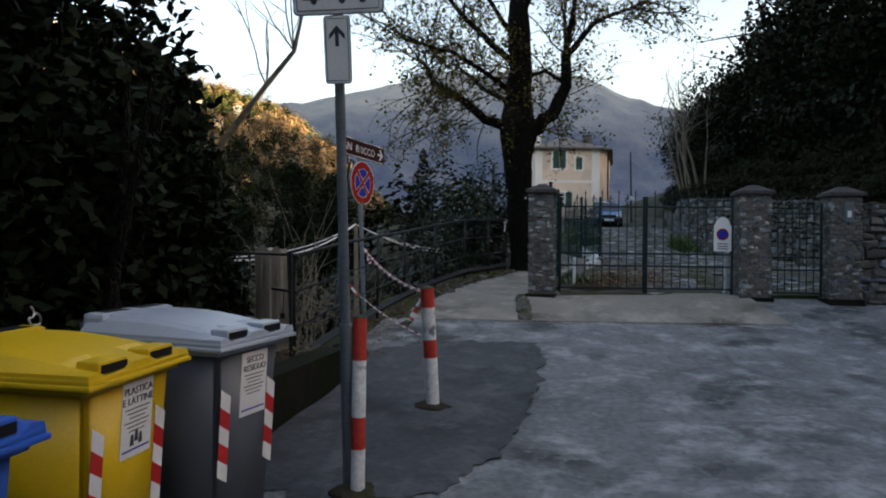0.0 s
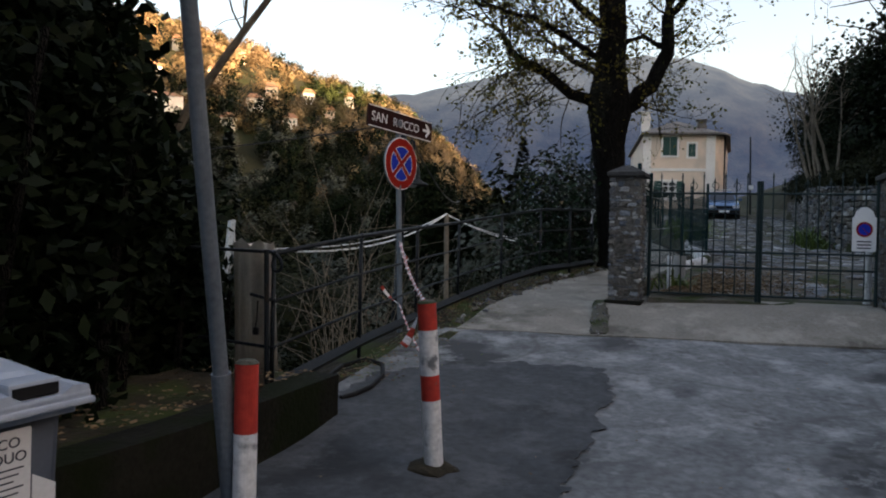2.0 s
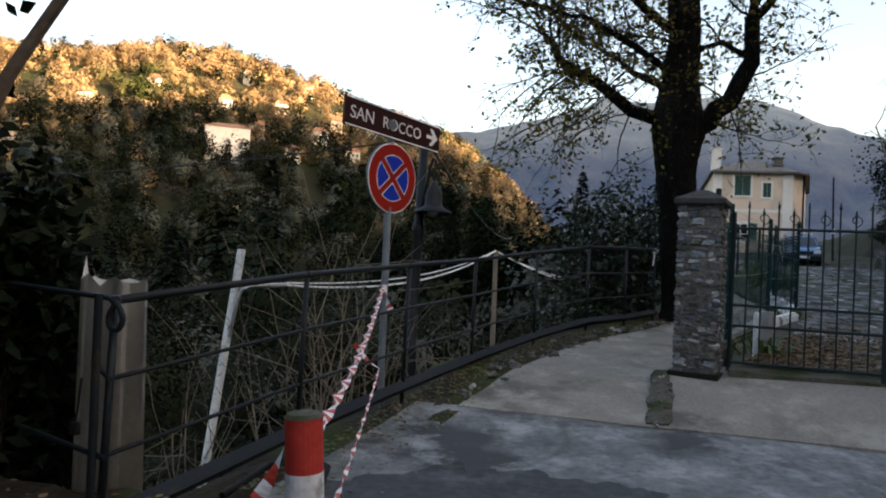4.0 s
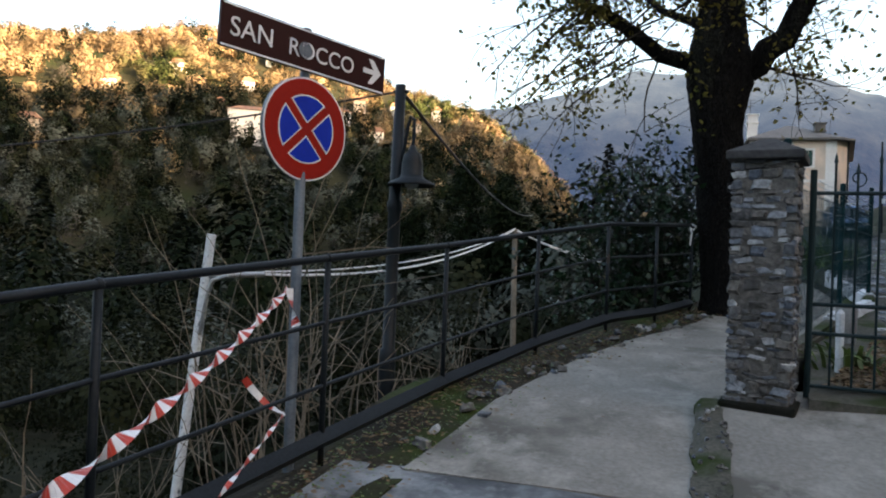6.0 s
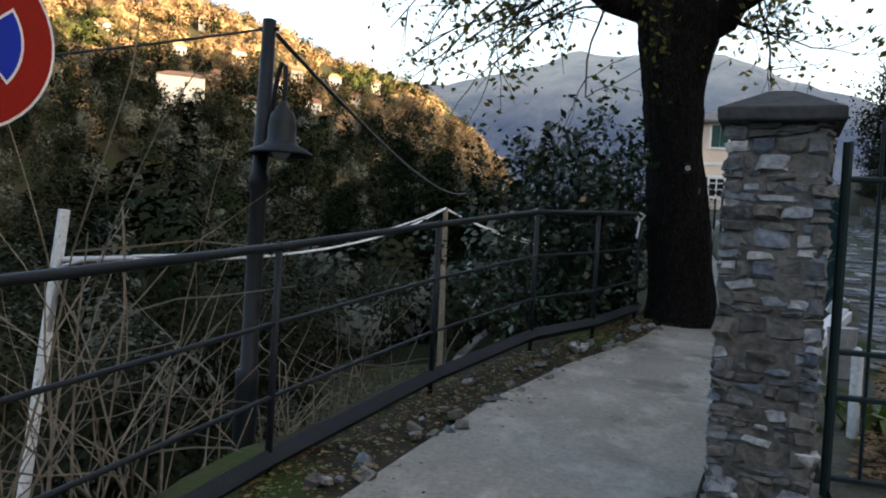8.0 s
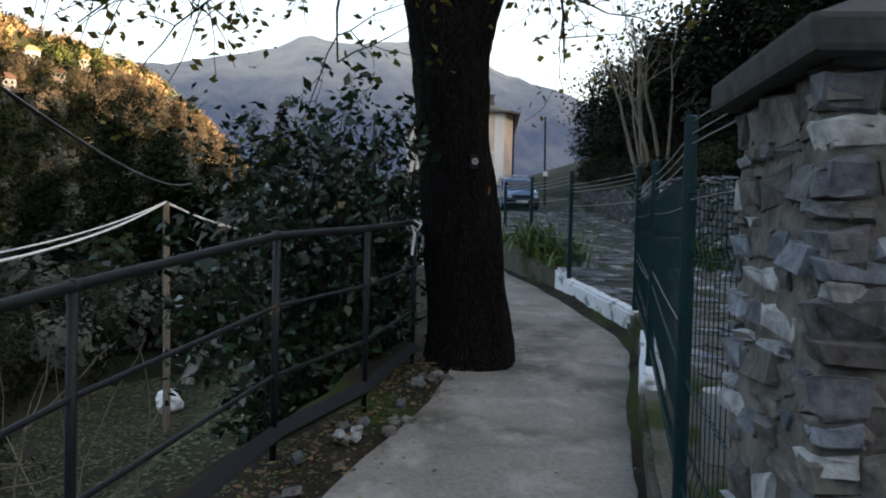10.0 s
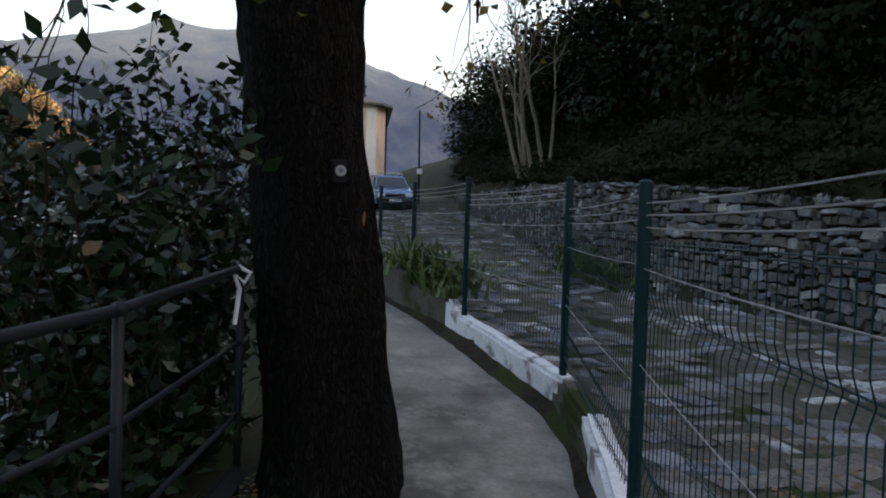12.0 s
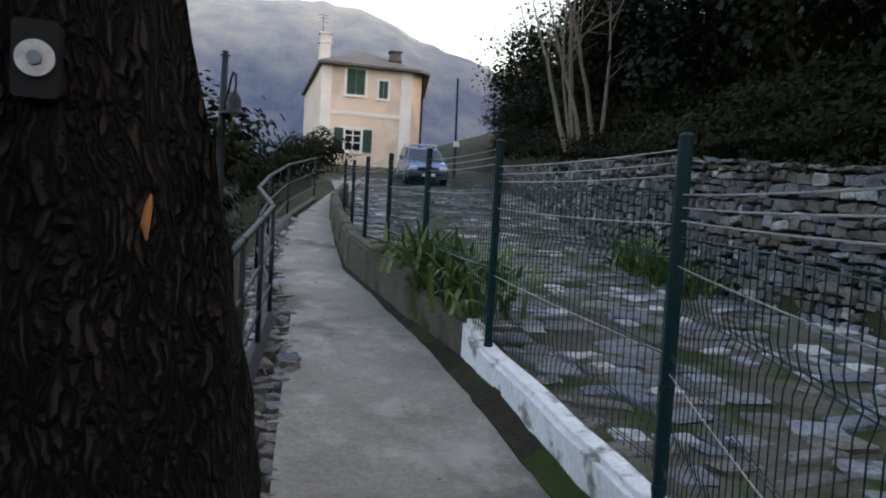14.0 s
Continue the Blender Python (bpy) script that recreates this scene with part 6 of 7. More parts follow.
sag("white_cord", "white plastic cord slung between two poles", (-6.2, 18.9, 1.38), (-4.64, 36.1, 2.98), 0.42, 0.02, CORD, "cord")
sag("white_cord", "white plastic cord slung towards the bushes", (-4.64, 36.1, 2.96), (0.2, 40.5, 1.6), 0.35, 0.03, CORD, "cord")
sag("white_cord", "white plastic cord slung towards the bushes", (-4.64, 36.1, 2.92), (0.2, 40.5, 1.75), 0.3, 0.02, CORD, "cord")

# beige plastic tube round a stump, and the scrolled end post of the railing
tb = thing("plastic_tube", "upright beige plastic tube with a torn top", "tube", (-1.80, 7.75, 0.3))
bm = bmesh.new()
n = 28
lo = [bm.verts.new((-1.76 + 0.175 * math.cos(a), 7.75 + 0.175 * math.sin(a), 0.2)) for a in [2 * math.pi * k / n for k in range(n)]]
hi = [bm.verts.new((-1.82 + 0.165 * math.cos(a), 7.75 + 0.165 * math.sin(a), 1.60 + 0.05 * noise.noise((math.cos(a) * 2, math.sin(a) * 2, 0)) + (0.13 if k == 15 else 0))) for k, a in enumerate([2 * math.pi * k / n for k in range(n)])]
for k in range(n):
    bm.faces.new((lo[k], lo[(k + 1) % n], hi[(k + 1) % n], hi[k]))
sol = bmesh.ops.solidify(bm, geom=list(bm.faces), thickness=0.008)
part("shell", bm, BEIGE, tb, smooth=True)
sg = thing("railing_end", "scrolled dark iron end piece of the railing", "railing", (-1.47, 7.25, 0.4))
bm = bmesh.new()
rod(bm, (-1.47, 7.25, 0.3), (-1.49, 7.22, 1.55), 0.02, n=10)
part("post", bm, RAIL_IRON, sg)
for z, x1 in ((1.53, -2.3), (1.16, -1.75), (0.80, -2.2)):
    bm = bmesh.new()
    rod(bm, (-1.42, 7.25, z), (x1, 7.55, z + 0.02), 0.014, n=8)
    part("rail", bm, RAIL_IRON, sg)
bm = bmesh.new()
tube(bm, [(-1.49 + 0.13 * s + 0.07 * math.cos(1.6 - 5.5 * s), 7.25, 1.46 + 0.075 * math.sin(1.6 - 5.5 * s)) for s in np.linspace(0, 1, 18)], 0.014, 8)
part("scroll", bm, RAIL_IRON, sg)
bm = bmesh.new()
tube(bm, [(-1.55, 7.22, 1.16), (-1.55, 7.21, 1.02), (-1.56, 7.21, 0.96)], 0.006, 6)
box(bm, (-1.58, 7.195, 0.90), (-1.535, 7.225, 0.96), bevel=0.008)
part("padlock", bm, BLACK, sg)

# low wall beside the bins and its soil
LOW = [(-2.2, 3.2, -0.3, 0.46), (-1.84, 4.4, -0.3, 0.52), (-1.5, 5.2, -0.3, 0.55), (-1.3, 5.75, -0.3, 0.57), (-1.12, 6.5, -0.3, 0.59), (-0.94, 7.35, -0.2, 0.61)]
# Moss on the low wall carries the laurel shade in its colour.
tagged(part("wall_low", wall_run("w", "", LOW, 0.28, -1), SHADED_MOSS), "low mossy concrete wall beside the road, toned for laurel shade", "wall", kind="structure")
strip("planting_bed", list(np.linspace(3.2, 7.6, 20)), lambda y: interp(y, [(3.2, -4.2), (8.05, -2.2)]), lambda y: interp(y, [(3.2, -2.35), (4.4, -2.0), (5.75, -1.5), (7.35, -1.15), (7.6, -1.3)]), lambda x, y: 0.52 + 0.08 * noise.noise((x * 3, y * 3, 0)),
      SOIL, "dark soil bed behind the low wall", "soil", cross=8, thick=0.8)
bm = bmesh.new()
tube(bm, [(x, y, path_z(y) + 0.03) for x, y in ((-1.35, 8.2), (-1.32, 8.7), (-1.15, 8.95), (-0.95, 8.8), (-0.86, 8.45), (-0.88, 8.1), (-0.97, 7.85), (-1.04, 7.75))], 0.022, 8)
tagged(part("hose", bm, BLACK), "black rubber hose loop lying on the asphalt", "hose")

wm = thing("wire_fence", "galvanised wire mesh fence panel behind the bins", "fence", (-3.0, 5.4, 0.4))
a, b = Vector((-3.9, 3.7, 0)), Vector((-2.45, 6.6, 0))
for k in range(24):
    bm = bmesh.new()
    p = a.lerp(b, k / 23)
    z1 = 0.98 + 0.25 * k / 23
    rod(bm, p + Vector((0, 0, 0.2)), p + Vector((0, 0, z1)), 0.003, n=5)
    part("wire", bm, WIRE, wm)
for h in (0.0, 0.15, 0.3, 0.45):
    bm = bmesh.new()
    rod(bm, a + Vector((0, 0, 0.98 - h)), b + Vector((0, 0, 1.23 - h)), 0.004, n=5)
    part("wire", bm, WIRE, wm)
bm = bmesh.new()
tube(bm, [(-2.3 + 0.16 * s, 4.15 - 0.2 * s + 0.03 * math.sin(s * 30), 1.22 - 0.14 * math.sin(s * math.pi) + 0.012 * math.cos(s * 40)) for s in np.linspace(0, 1, 60)], 0.006, 6)
tagged(part("chain", bm, CHROME), "pale steel chain hanging from the wire fence", "chain")


def barrier_tape(label, pts, width, twist):
    """A striped ribbon along points, twisting as it goes."""
    t = thing("barrier_tape", label, "tape", pts[0])
    pts = [Vector(p) for p in pts]
    n = len(pts)
    edge = []
    for i, p in enumerate(pts):
        d = (pts[min(i + 1, n - 1)] - pts[max(i - 1, 0)]).normalized()
        u = d.cross(Vector((0, 0, 1))).normalized()
        v = u.cross(d)
        a = twist * i / n
        w = u * math.cos(a) + v * math.sin(a)
        edge.append((p - w * width / 2, p + w * width / 2))
    for i in range(0, n - 1, 2):
        bm = bmesh.new()
        for j in range(i, min(i + 2, n - 1)):
            bm.faces.new([bm.verts.new(c) for c in (edge[j][0], edge[j][1], edge[j + 1][1], edge[j + 1][0])])
        bmesh.ops.remove_doubles(bm, verts=bm.verts, dist=1e-5)
        part("stripe", bm, TAPE_R if (i // 2) % 2 else TAPE_W, t)
    return t


def slung(a, b, drop, n):
    a, b = Vector(a), Vector(b)
    return [a.lerp(b, t) - Vector((0, 0, 4 * drop * t * (1 - t))) for t in np.linspace(0, 1, n)]


barrier_tape("red and white barrier tape slung from bollard to sign post", slung((-0.10, 6.56, 1.20), (-1.13, 10.24, 1.62), 0.10, 190), 0.046, 40)
barrier_tape("red and white barrier tape slung from bollard to sign post", slung((-0.08, 6.56, 0.80), (-1.12, 10.24, 0.92), 0.05, 110), 0.022, 34)
barrier_tape("loose end of barrier tape knotted round the post", slung((-1.11, 10.22, 1.62), (-1.02, 10.15, 1.42), 0.03, 10), 0.05, 3)
barrier_tape("loose end of barrier tape hanging from the bollard", slung((-0.17, 6.48, 1.16), (-0.25, 6.46, 0.98), 0.02, 8), 0.05, 2)
barrier_tape("loose end of barrier tape knotted round the post", slung((-1.11, 10.22, 0.92), (-1.3, 10.1, 1.12), 0.03, 8), 0.04, 2)
tip = thing("cord_knot", "white cord knot tied at the railing end", "cord", (1.32, 16.78, 2.34))
bm = bmesh.new()
tube(bm, [(1.30, 16.74, 2.36), (1.36, 16.73, 2.33), (1.33, 16.72, 2.28), (1.28, 16.73, 2.33), (1.31, 16.73, 2.25), (1.29, 16.72, 2.08)], 0.012, 6)
part("knot", bm, CORD, tip)

# waymark nailed to the trunk
wk = thing("waymark", "black plate with a white round rosette nailed to the trunk", "sign", (1.77, 16.47, 2.82))
wm_m = pose(1.745, 16.515, 2.835, 0, 0, 4)
bm = bmesh.new()
plate(bm, 0.062, 0.11, 0.06, wm_m, 0.008)
part("plate", bm, BLACK, wk)
bm = bmesh.new()
disc(bm, 0.026, 0.006, wm_m @ pose(0, -0.007, 0.0), 26)
part("rosette", bm, WIRE, wk)
bm = bmesh.new()
disc(bm, 0.01, 0.004, wm_m @ pose(0, -0.012, 0.0), 14)
part("hub", bm, GALV, wk)

sc = thing("bark_scar", "raw orange wood where the bark is torn off", "bark", (1.93, 16.5, 2.6))
bm = bmesh.new()
tube(bm, [(1.893, 16.625, 2.65), (1.89, 16.62, 2.63), (1.886, 16.615, 2.60), (1.889, 16.615, 2.575)], [0.002, 0.007, 0.008, 0.002], 7)
part("torn_wood", bm, RAW_WOOD, sc)

# ---- by the gate ----
gs = thing("no_parking_sign", "white no-parking sign board on the gate", "sign", (4.5, 11.66, 1.5))
m = pose(4.40, 11.70, 1.86, 0, 0, -5)
bm = bmesh.new()
plate(bm, 0.27, 0.42, 0.008, m, 0.012)
part("board", bm, SIGN_WHITE, gs)
bm = bmesh.new()
poly(bm, [(-0.12, 0.21), (0.12, 0.21), (0.09, 0.29), (0.03, 0.335), (-0.03, 0.335), (-0.09, 0.29)], 0.008, m)
part("crest_panel", bm, SIGN_WHITE, gs)
for r, mat, dy, nm in ((0.095, SIGN_RED, -0.002, "red_ring"), (0.07, SIGN_BLUE, -0.004, "blue_field")):
    bm = bmesh.new()
    disc(bm, r, 0.001, m @ pose(0, dy, 0.06), 24)
    part(nm, bm, mat, gs)
bm = bmesh.new()
poly(bm, [(-0.055, 0.045), (-0.045, 0.035), (0.055, -0.045), (0.045, -0.055)][:2] + [(0.05, -0.05), (0.04, -0.06)], 0.001, m @ pose(0, -0.006, 0.06))
part("red_bar", bm, SIGN_RED, gs)
for z in (-0.09, -0.13, -0.17):
    bm = bmesh.new()
    poly(bm, [(-0.08, z - 0.008), (0.08, z - 0.008), (0.08, z + 0.008), (-0.08, z + 0.008)], 0.001, m @ pose(0, -0.002, 0))
    part("print_line", bm, INK, gs)
bm = bmesh.new()
rod(bm, (4.62, 12.15, 0.9), (4.63, 12.15, 2.02), 0.045, n=14)
rod(bm, (4.63, 12.15, 2.02), (4.63, 12.15, 2.05), 0.05, 0.02, n=14)
tagged(part("gate_motor_post", bm, WHITE_PAINT), "short white post beside the gate", "post")
bm = bmesh.new()
rod(bm, (2.26, 12.9, 0.95), (2.26, 12.9, 1.5), 0.03, n=10)
rod(bm, (2.26, 12.9, 1.5), (2.26, 12.9, 1.53), 0.03, 0.01, n=10)
tagged(part("marker_post", bm, WHITE_PAINT), "short white marker post inside the gate", "post")
ic = thing("intercom", "grey intercom panel with a white name tag", "intercom", (6.15, 11.29, 2.28))
bm = bmesh.new()
box(bm, (6.09, 11.255, 2.12), (6.23, 11.29, 2.42), bevel=0.008)
part("housing", bm, GALV, ic)
bm = bmesh.new()
box(bm, (6.13, 11.25, 2.19), (6.19, 11.256, 2.29))
part("name_tag", bm, SIGN_WHITE, ic)


# ---- parked car ----
def parked_car():
    c = thing("car", "dark blue estate car with a roof rack parked facing downhill", "car", (0, 0, 0))
    def loft(sections, mat, name, parent=c, label="", bev=0.0):
        bm = bmesh.new()
        rings = [[bm.verts.new(v) for v in s] for s in sections]
        n = len(rings[0])
        for r0, r1 in zip(rings, rings[1:]):
            for k in range(n):
                bm.faces.new((r0[k], r0[(k + 1) % n], r1[(k + 1) % n], r1[k]))
        bm.faces.new(rings[0][::-1])
        bm.faces.new(rings[-1])
        bmesh.ops.recalc_face_normals(bm, faces=bm.faces)
        if bev:
            bmesh.ops.bevel(bm, geom=list(bm.edges), offset=bev, segments=2, affect="EDGES")
        return part(name, bm, mat, parent, label)
    def sec(y, w, z0, z1):
        return [(-w, y, z0), (w, y, z0), (w * 1.0, y, (z0 + z1) / 2), (w * 0.93, y, z1), (-w * 0.93, y, z1), (-w, y, (z0 + z1) / 2)]
    body = loft([sec(0.0, 0.76, 0.32, 0.72), sec(0.25, 0.84, 0.25, 0.88), sec(1.1, 0.86, 0.22, 0.98), sec(3.4, 0.86, 0.22, 1.0), sec(4.25, 0.82, 0.3, 0.95)], CAR_BLUE, "body", bev=0.03)
    loft([sec(1.0, 0.78, 0.96, 1.0), sec(1.75, 0.68, 0.98, 1.50), sec(3.7, 0.68, 0.98, 1.54), sec(4.2, 0.74, 0.94, 1.0)], CAR_BLUE, "cabin", body, bev=0.03)
    loft([[(-0.70, 1.02, 1.03), (0.70, 1.02, 1.03), (0.60, 1.62, 1.43), (-0.60, 1.62, 1.43)], [(-0.70, 1.06, 1.03), (0.70, 1.06, 1.03), (0.60, 1.66, 1.43), (-0.60, 1.66, 1.43)]], CAR_GLASS, "windscreen", body)
    for s in (-1, 1):
        loft([[(s * 0.80, 1.35, 1.02), (s * 0.80, 3.7, 1.04), (s * 0.71, 3.5, 1.42), (s * 0.71, 1.8, 1.42)], [(s * 0.78, 1.35, 1.02), (s * 0.78, 3.7, 1.04), (s * 0.69, 3.5, 1.42), (s * 0.69, 1.8, 1.42)]], CAR_GLASS, "side_window", body)
        bm = bmesh.new()
        box(bm, (s * 0.60 - 0.16, -0.03, 0.60), (s * 0.60 + 0.16, 0.1, 0.74), bevel=0.03)
        part("headlight", bm, LAMP_GLASS, body, "clear headlight")
        bm = bmesh.new()
        box(bm, (s * 0.95 - 0.09, 1.2, 1.0), (s * 0.95 + 0.09, 1.32, 1.14), bevel=0.03)
        part("wing_mirror", bm, CAR_BLUE, body)
        bm = bmesh.new()
        rod(bm, (s * 0.58, 1.9, 1.6), (s * 0.58, 3.7, 1.62), 0.02, n=8)
        for y in (2.0, 3.6):
            rod(bm, (s * 0.58, y, 1.5), (s * 0.58, y, 1.6), 0.015, n=6)
        part("roof_rail", bm, CHROME, body)
        for y in (0.75, 3.4):
            bm = bmesh.new()
            rod(bm, (s * 0.66, y, 0.32), (s * 0.86, y, 0.32), 0.32, n=24)
            wh = part("wheel", bm, BLACK, c)
            bm = bmesh.new()
            rod(bm, (s * 0.85, y, 0.32), (s * 0.872, y, 0.32), 0.2, n=18)
            part("rim", bm, CHROME, wh)
    for y in (2.2, 3.4):
        bm = bmesh.new()
        box(bm, (-0.62, y - 0.03, 1.61), (0.62, y + 0.03, 1.65), bevel=0.01)
        part("roof_bar", bm, CHROME, body)
    bm = bmesh.new()
    box(bm, (-0.42, -0.03, 0.58), (0.42, 0.08, 0.70), bevel=0.02)
    part("grille", bm, BLACK, body)
    bm = bmesh.new()
    box(bm, (-0.80, -0.09, 0.32), (0.80, 0.12, 0.50), bevel=0.04)
    part("bumper", bm, BLACK, body)
    bm = bmesh.new()
    box(bm, (-0.26, -0.11, 0.37), (0.26, -0.095, 0.48))
    part("number_plate", bm, SIGN_WHITE, body)
    c.matrix_basis = pose(9.35, 43.6, drive_z(44.2), 3.0, 0, -6)
    return c


parked_car()

# ---- distance ----
bag = thing("rubbish_bag", "crumpled white plastic rubbish bag on the grass", "bag", (-5.0, 38.9, -4.5))
bm = bmesh.new()
bmesh.ops.create_icosphere(bm, subdivisions=4, radius=0.5, matrix=Matrix.Translation((-5.0, 38.9, land(-5, 38.9) + 0.38)) @ Matrix.Diagonal((0.95, 0.8, 0.95, 1)))
for v in bm.verts:
    v.co += v.normal * (0.16 * noise.noise(v.co * 2.6) + 0.07 * noise.noise(v.co * 7))
part("sack", bm, TAPE_W, bag)
gp = [(-5.3, 42.7), (-5.75, 47), (-5.85, 52.5), (-5.5, 58), (-4.9, 65)]
tagged(part("wall_terrace", wall_run("w", "", [(x, y, land(x, y) - 0.5, land(x, y) + 0.45) for x, y in gp], 0.5, 1), CONCRETE), "pale low concrete wall on the lower terrace", "wall", kind="structure")


def hill_house(ph, r, w, d, h, mat, turn):
    x, y = 0.6 - r * math.sin(radians(ph)), 8 + r * math.cos(radians(ph))
    z = land(x, y)
    t = thing("hill_house", "small pale villa among the trees on the sunlit hill", "house", (x, y, z), "houses on the hill")
    m = pose(x, y, z + 0.3, 0, 0, turn)
    bm = bmesh.new()
    box(bm, (-w / 2, -d / 2, -4), (w / 2, d / 2, h), m)
    part("wall", bm, mat, t)
    bm = bmesh.new()
    q = [bm.verts.new(m @ Vector(v)) for v in ((-w / 2 - .4, -d / 2 - .4, h), (w / 2 + .4, -d / 2 - .4, h), (w / 2 + .4, d / 2 + .4, h), (-w / 2 - .4, d / 2 + .4, h), (-w / 4, 0, h + 1.8), (w / 4, 0, h + 1.8))]
    for f in ((0, 1, 5, 4), (1, 2, 5), (2, 3, 4, 5), (3, 0, 4), (3, 2, 1, 0)):
        bm.faces.new([q[i] for i in f])
    part("roof", bm, ROOF_TILE, t)
    for fl in range(1):
        for k in range(3):
            for side, off in (((0, -d / 2 - 0.03), 0), ((w / 2 + 0.03, 0), 90)):
                bm = bmesh.new()
                c = m @ pose(side[0], side[1], 1.0 + 3 * fl, 0, 0, off) @ pose((k - 1) * (w if off == 0 else d) * 0.3, 0, 0)
                box(bm, (-0.28, -0.03, 0), (0.28, 0.05, 0.8), c)
                part("window", bm, SHUTTER, t)
    return t


ROOF_TILE = surface("clay_roof_tiles", (0.2, 0.1, 0.06), (0.34, 0.18, 0.11), 0.9, 3, 0.5, 0.2)
for ph, r, w, d, h, turn, pink in ((31.2, 219, 24, 18, 13, 30, 0), (33.5, 232, 9, 8, 6, 15, 1), (31.5, 250, 8, 7, 6, 40, 0), (29.0, 236, 9, 8, 6, 20, 0), (27.3, 260, 9, 7, 6, 35, 1), (26.2, 226, 8, 7, 5, 10, 0), (24.3, 246, 10, 8, 6, 30, 0), (23.0, 262, 8, 7, 6, 25, 1),
                                   (21.6, 240, 9, 7, 5, 20, 0), (20.2, 268, 8, 7, 6, 30, 0), (18.6, 258, 8, 7, 5, 15, 1), (46.0, 215, 12, 9, 8, 30, 1), (41.0, 250, 9, 8, 6, 20, 0), (36.5, 262, 9, 8, 6, 20, 0), (17.0, 280, 7, 7, 5, 20, 0), (29.8, 280, 8, 7, 6, 30, 0), (25.4, 290, 8, 7, 6, 30, 1)):
    hill_house(ph, r * 0.96, w * 0.5, d * 0.5, h * 0.5, PLASTER if pink else PLASTER_W, turn)

up = thing("utility_pole", "slim dark utility pole beside the upper drive", "pole", (11.7, 48, 4.0))
bm = bmesh.new()
rod(bm, (11.75, 48, 3.4), (11.65, 48, 8.3), 0.06, 0.045, n=10)
part("shaft", bm, RAIL_IRON, up)
bm = bmesh.new()
box(bm, (11.6, 47.9, 5.2), (11.85, 47.95, 5.45))
part("box", bm, SIGN_WHITE, up)
bk = thing("bucket", "small galvanised ribbed bucket behind the fence", "bucket", (2.62, 14.3, 1.15))
bm = bmesh.new()
rod(bm, (2.62, 14.3, drive_z(14.3)), (2.62, 14.3, drive_z(14.3) + 0.36), 0.085, 0.10, n=16)
part("pail", bm, WIRE, bk)

# newer, darker asphalt let into the road round the bollard
bm = bmesh.new()
ring = [(PATCH_X, PATCH_Y) for PATCH_X, PATCH_Y in ((-1.0, 8.6), (-0.2, 9.15), (0.6, 9.2), (1.15, 9.0), (1.15, 8.2), (0.9, 7.0), (0.7, 6.0), (0.4, 5.2), (0.05, 4.7), (-0.4, 4.5), (-1.2, 4.6), (-1.45, 5.6), (-1.25, 7.0))]
dense = []
for (x0, y0), (x1, y1) in zip(ring, ring[1:] + ring[:1]):
    for t in np.linspace(0, 1, 26)[:-1]:
        x, y = x0 + (x1 - x0) * t, y0 + (y1 - y0) * t
        jag = [0.12 * noise.noise((x * 2.5, y * 2.5, k)) + 0.09 * noise.noise((x * 8, y * 8, k)) + 0.05 * noise.noise((x * 22, y * 22, k)) for k in (2, 8)]
        dense.append((x + jag[0], y + jag[1]))
rim_v = [bm.verts.new((x, y, path_z(y) + 0.014 + 0.03 * noise.noise((x * 1.3, y * 1.3, 1.0)))) for x, y in dense]
rings_v = [rim_v]
for s in (0.92, 0.84, 0.75, 0.66, 0.57, 0.48, 0.39, 0.3, 0.2, 0.1):
    rings_v.append([bm.verts.new((-0.2 + (x + 0.2) * s, 6.4 + (y - 6.4) * s, path_z(6.4 + (y - 6.4) * s) + 0.018 + 0.03 * noise.noise(((-0.2 + (x + 0.2) * s) * 1.3, (6.4 + (y - 6.4) * s) * 1.3, 1.0)))) for x, y in dense])
n = len(dense)
for a, b in zip(rings_v, rings_v[1:]):
    for k in range(n):
        bm.faces.new((a[k], a[(k + 1) % n], b[(k + 1) % n], b[k]))
bm.faces.new(rings_v[-1])
bmesh.ops.recalc_face_normals(bm, faces=bm.faces)
tagged(part("road_patch", bm, ASPHALT_NEW), "darker newer asphalt patch let into the road", "road", kind="structure")


# ---- stones, one by one ----
def stone_mesh(seed, rough):
    r = np.random.default_rng(seed)
    bm = bmesh.new()
    bmesh.ops.create_cube(bm, size=1.0)
    bmesh.ops.bevel(bm, geom=list(bm.edges), offset=0.13, segments=1, affect="EDGES")
    for v in bm.verts:
        v.co += Vector(r.normal(size=3)) * rough
    me = bpy.data.meshes.new("stone")
    bm.to_mesh(me)
    bm.free()
    return me


STONES = [stone_mesh(k, 0.085) for k in range(10)]
for me in STONES:
    me.materials.append(STONE)


PAVERS = [stone_mesh(k + 30, 0.05) for k in range(10)]
for me in PAVERS:
    me.materials.append(PAVER_ONE)


def stone(parent, m, inv, kinds=STONES, name="stone"):
    ob = new(name, kinds[int(rng.integers(0, 10))])
    ob.parent = parent
    ob.matrix_parent_inverse = inv
    ob.matrix_basis = m
    return ob


def courses(width, height, hs, ls, gap=0.012):
    """Irregular courses over a width x height face: centre u, v and size."""
    out, v = [], 0.0
    while v < height - 0.02:
        h = min(rng.uniform(*hs), height - v)
        u = -rng.uniform(0, ls[0])
        while u < width:
            l = rng.uniform(*ls)
            u0, u1 = max(u, 0), min(u + l, width)
            if u1 - u0 > 0.03:
                hh = h * rng.uniform(0.82, 1.08)
                out.append(((u0 + u1) / 2, v + h / 2 + rng.normal() * 0.006, max(u1 - u0 - gap, 0.025), max(hh - gap, 0.02)))
            u += l
        v += h
    return out


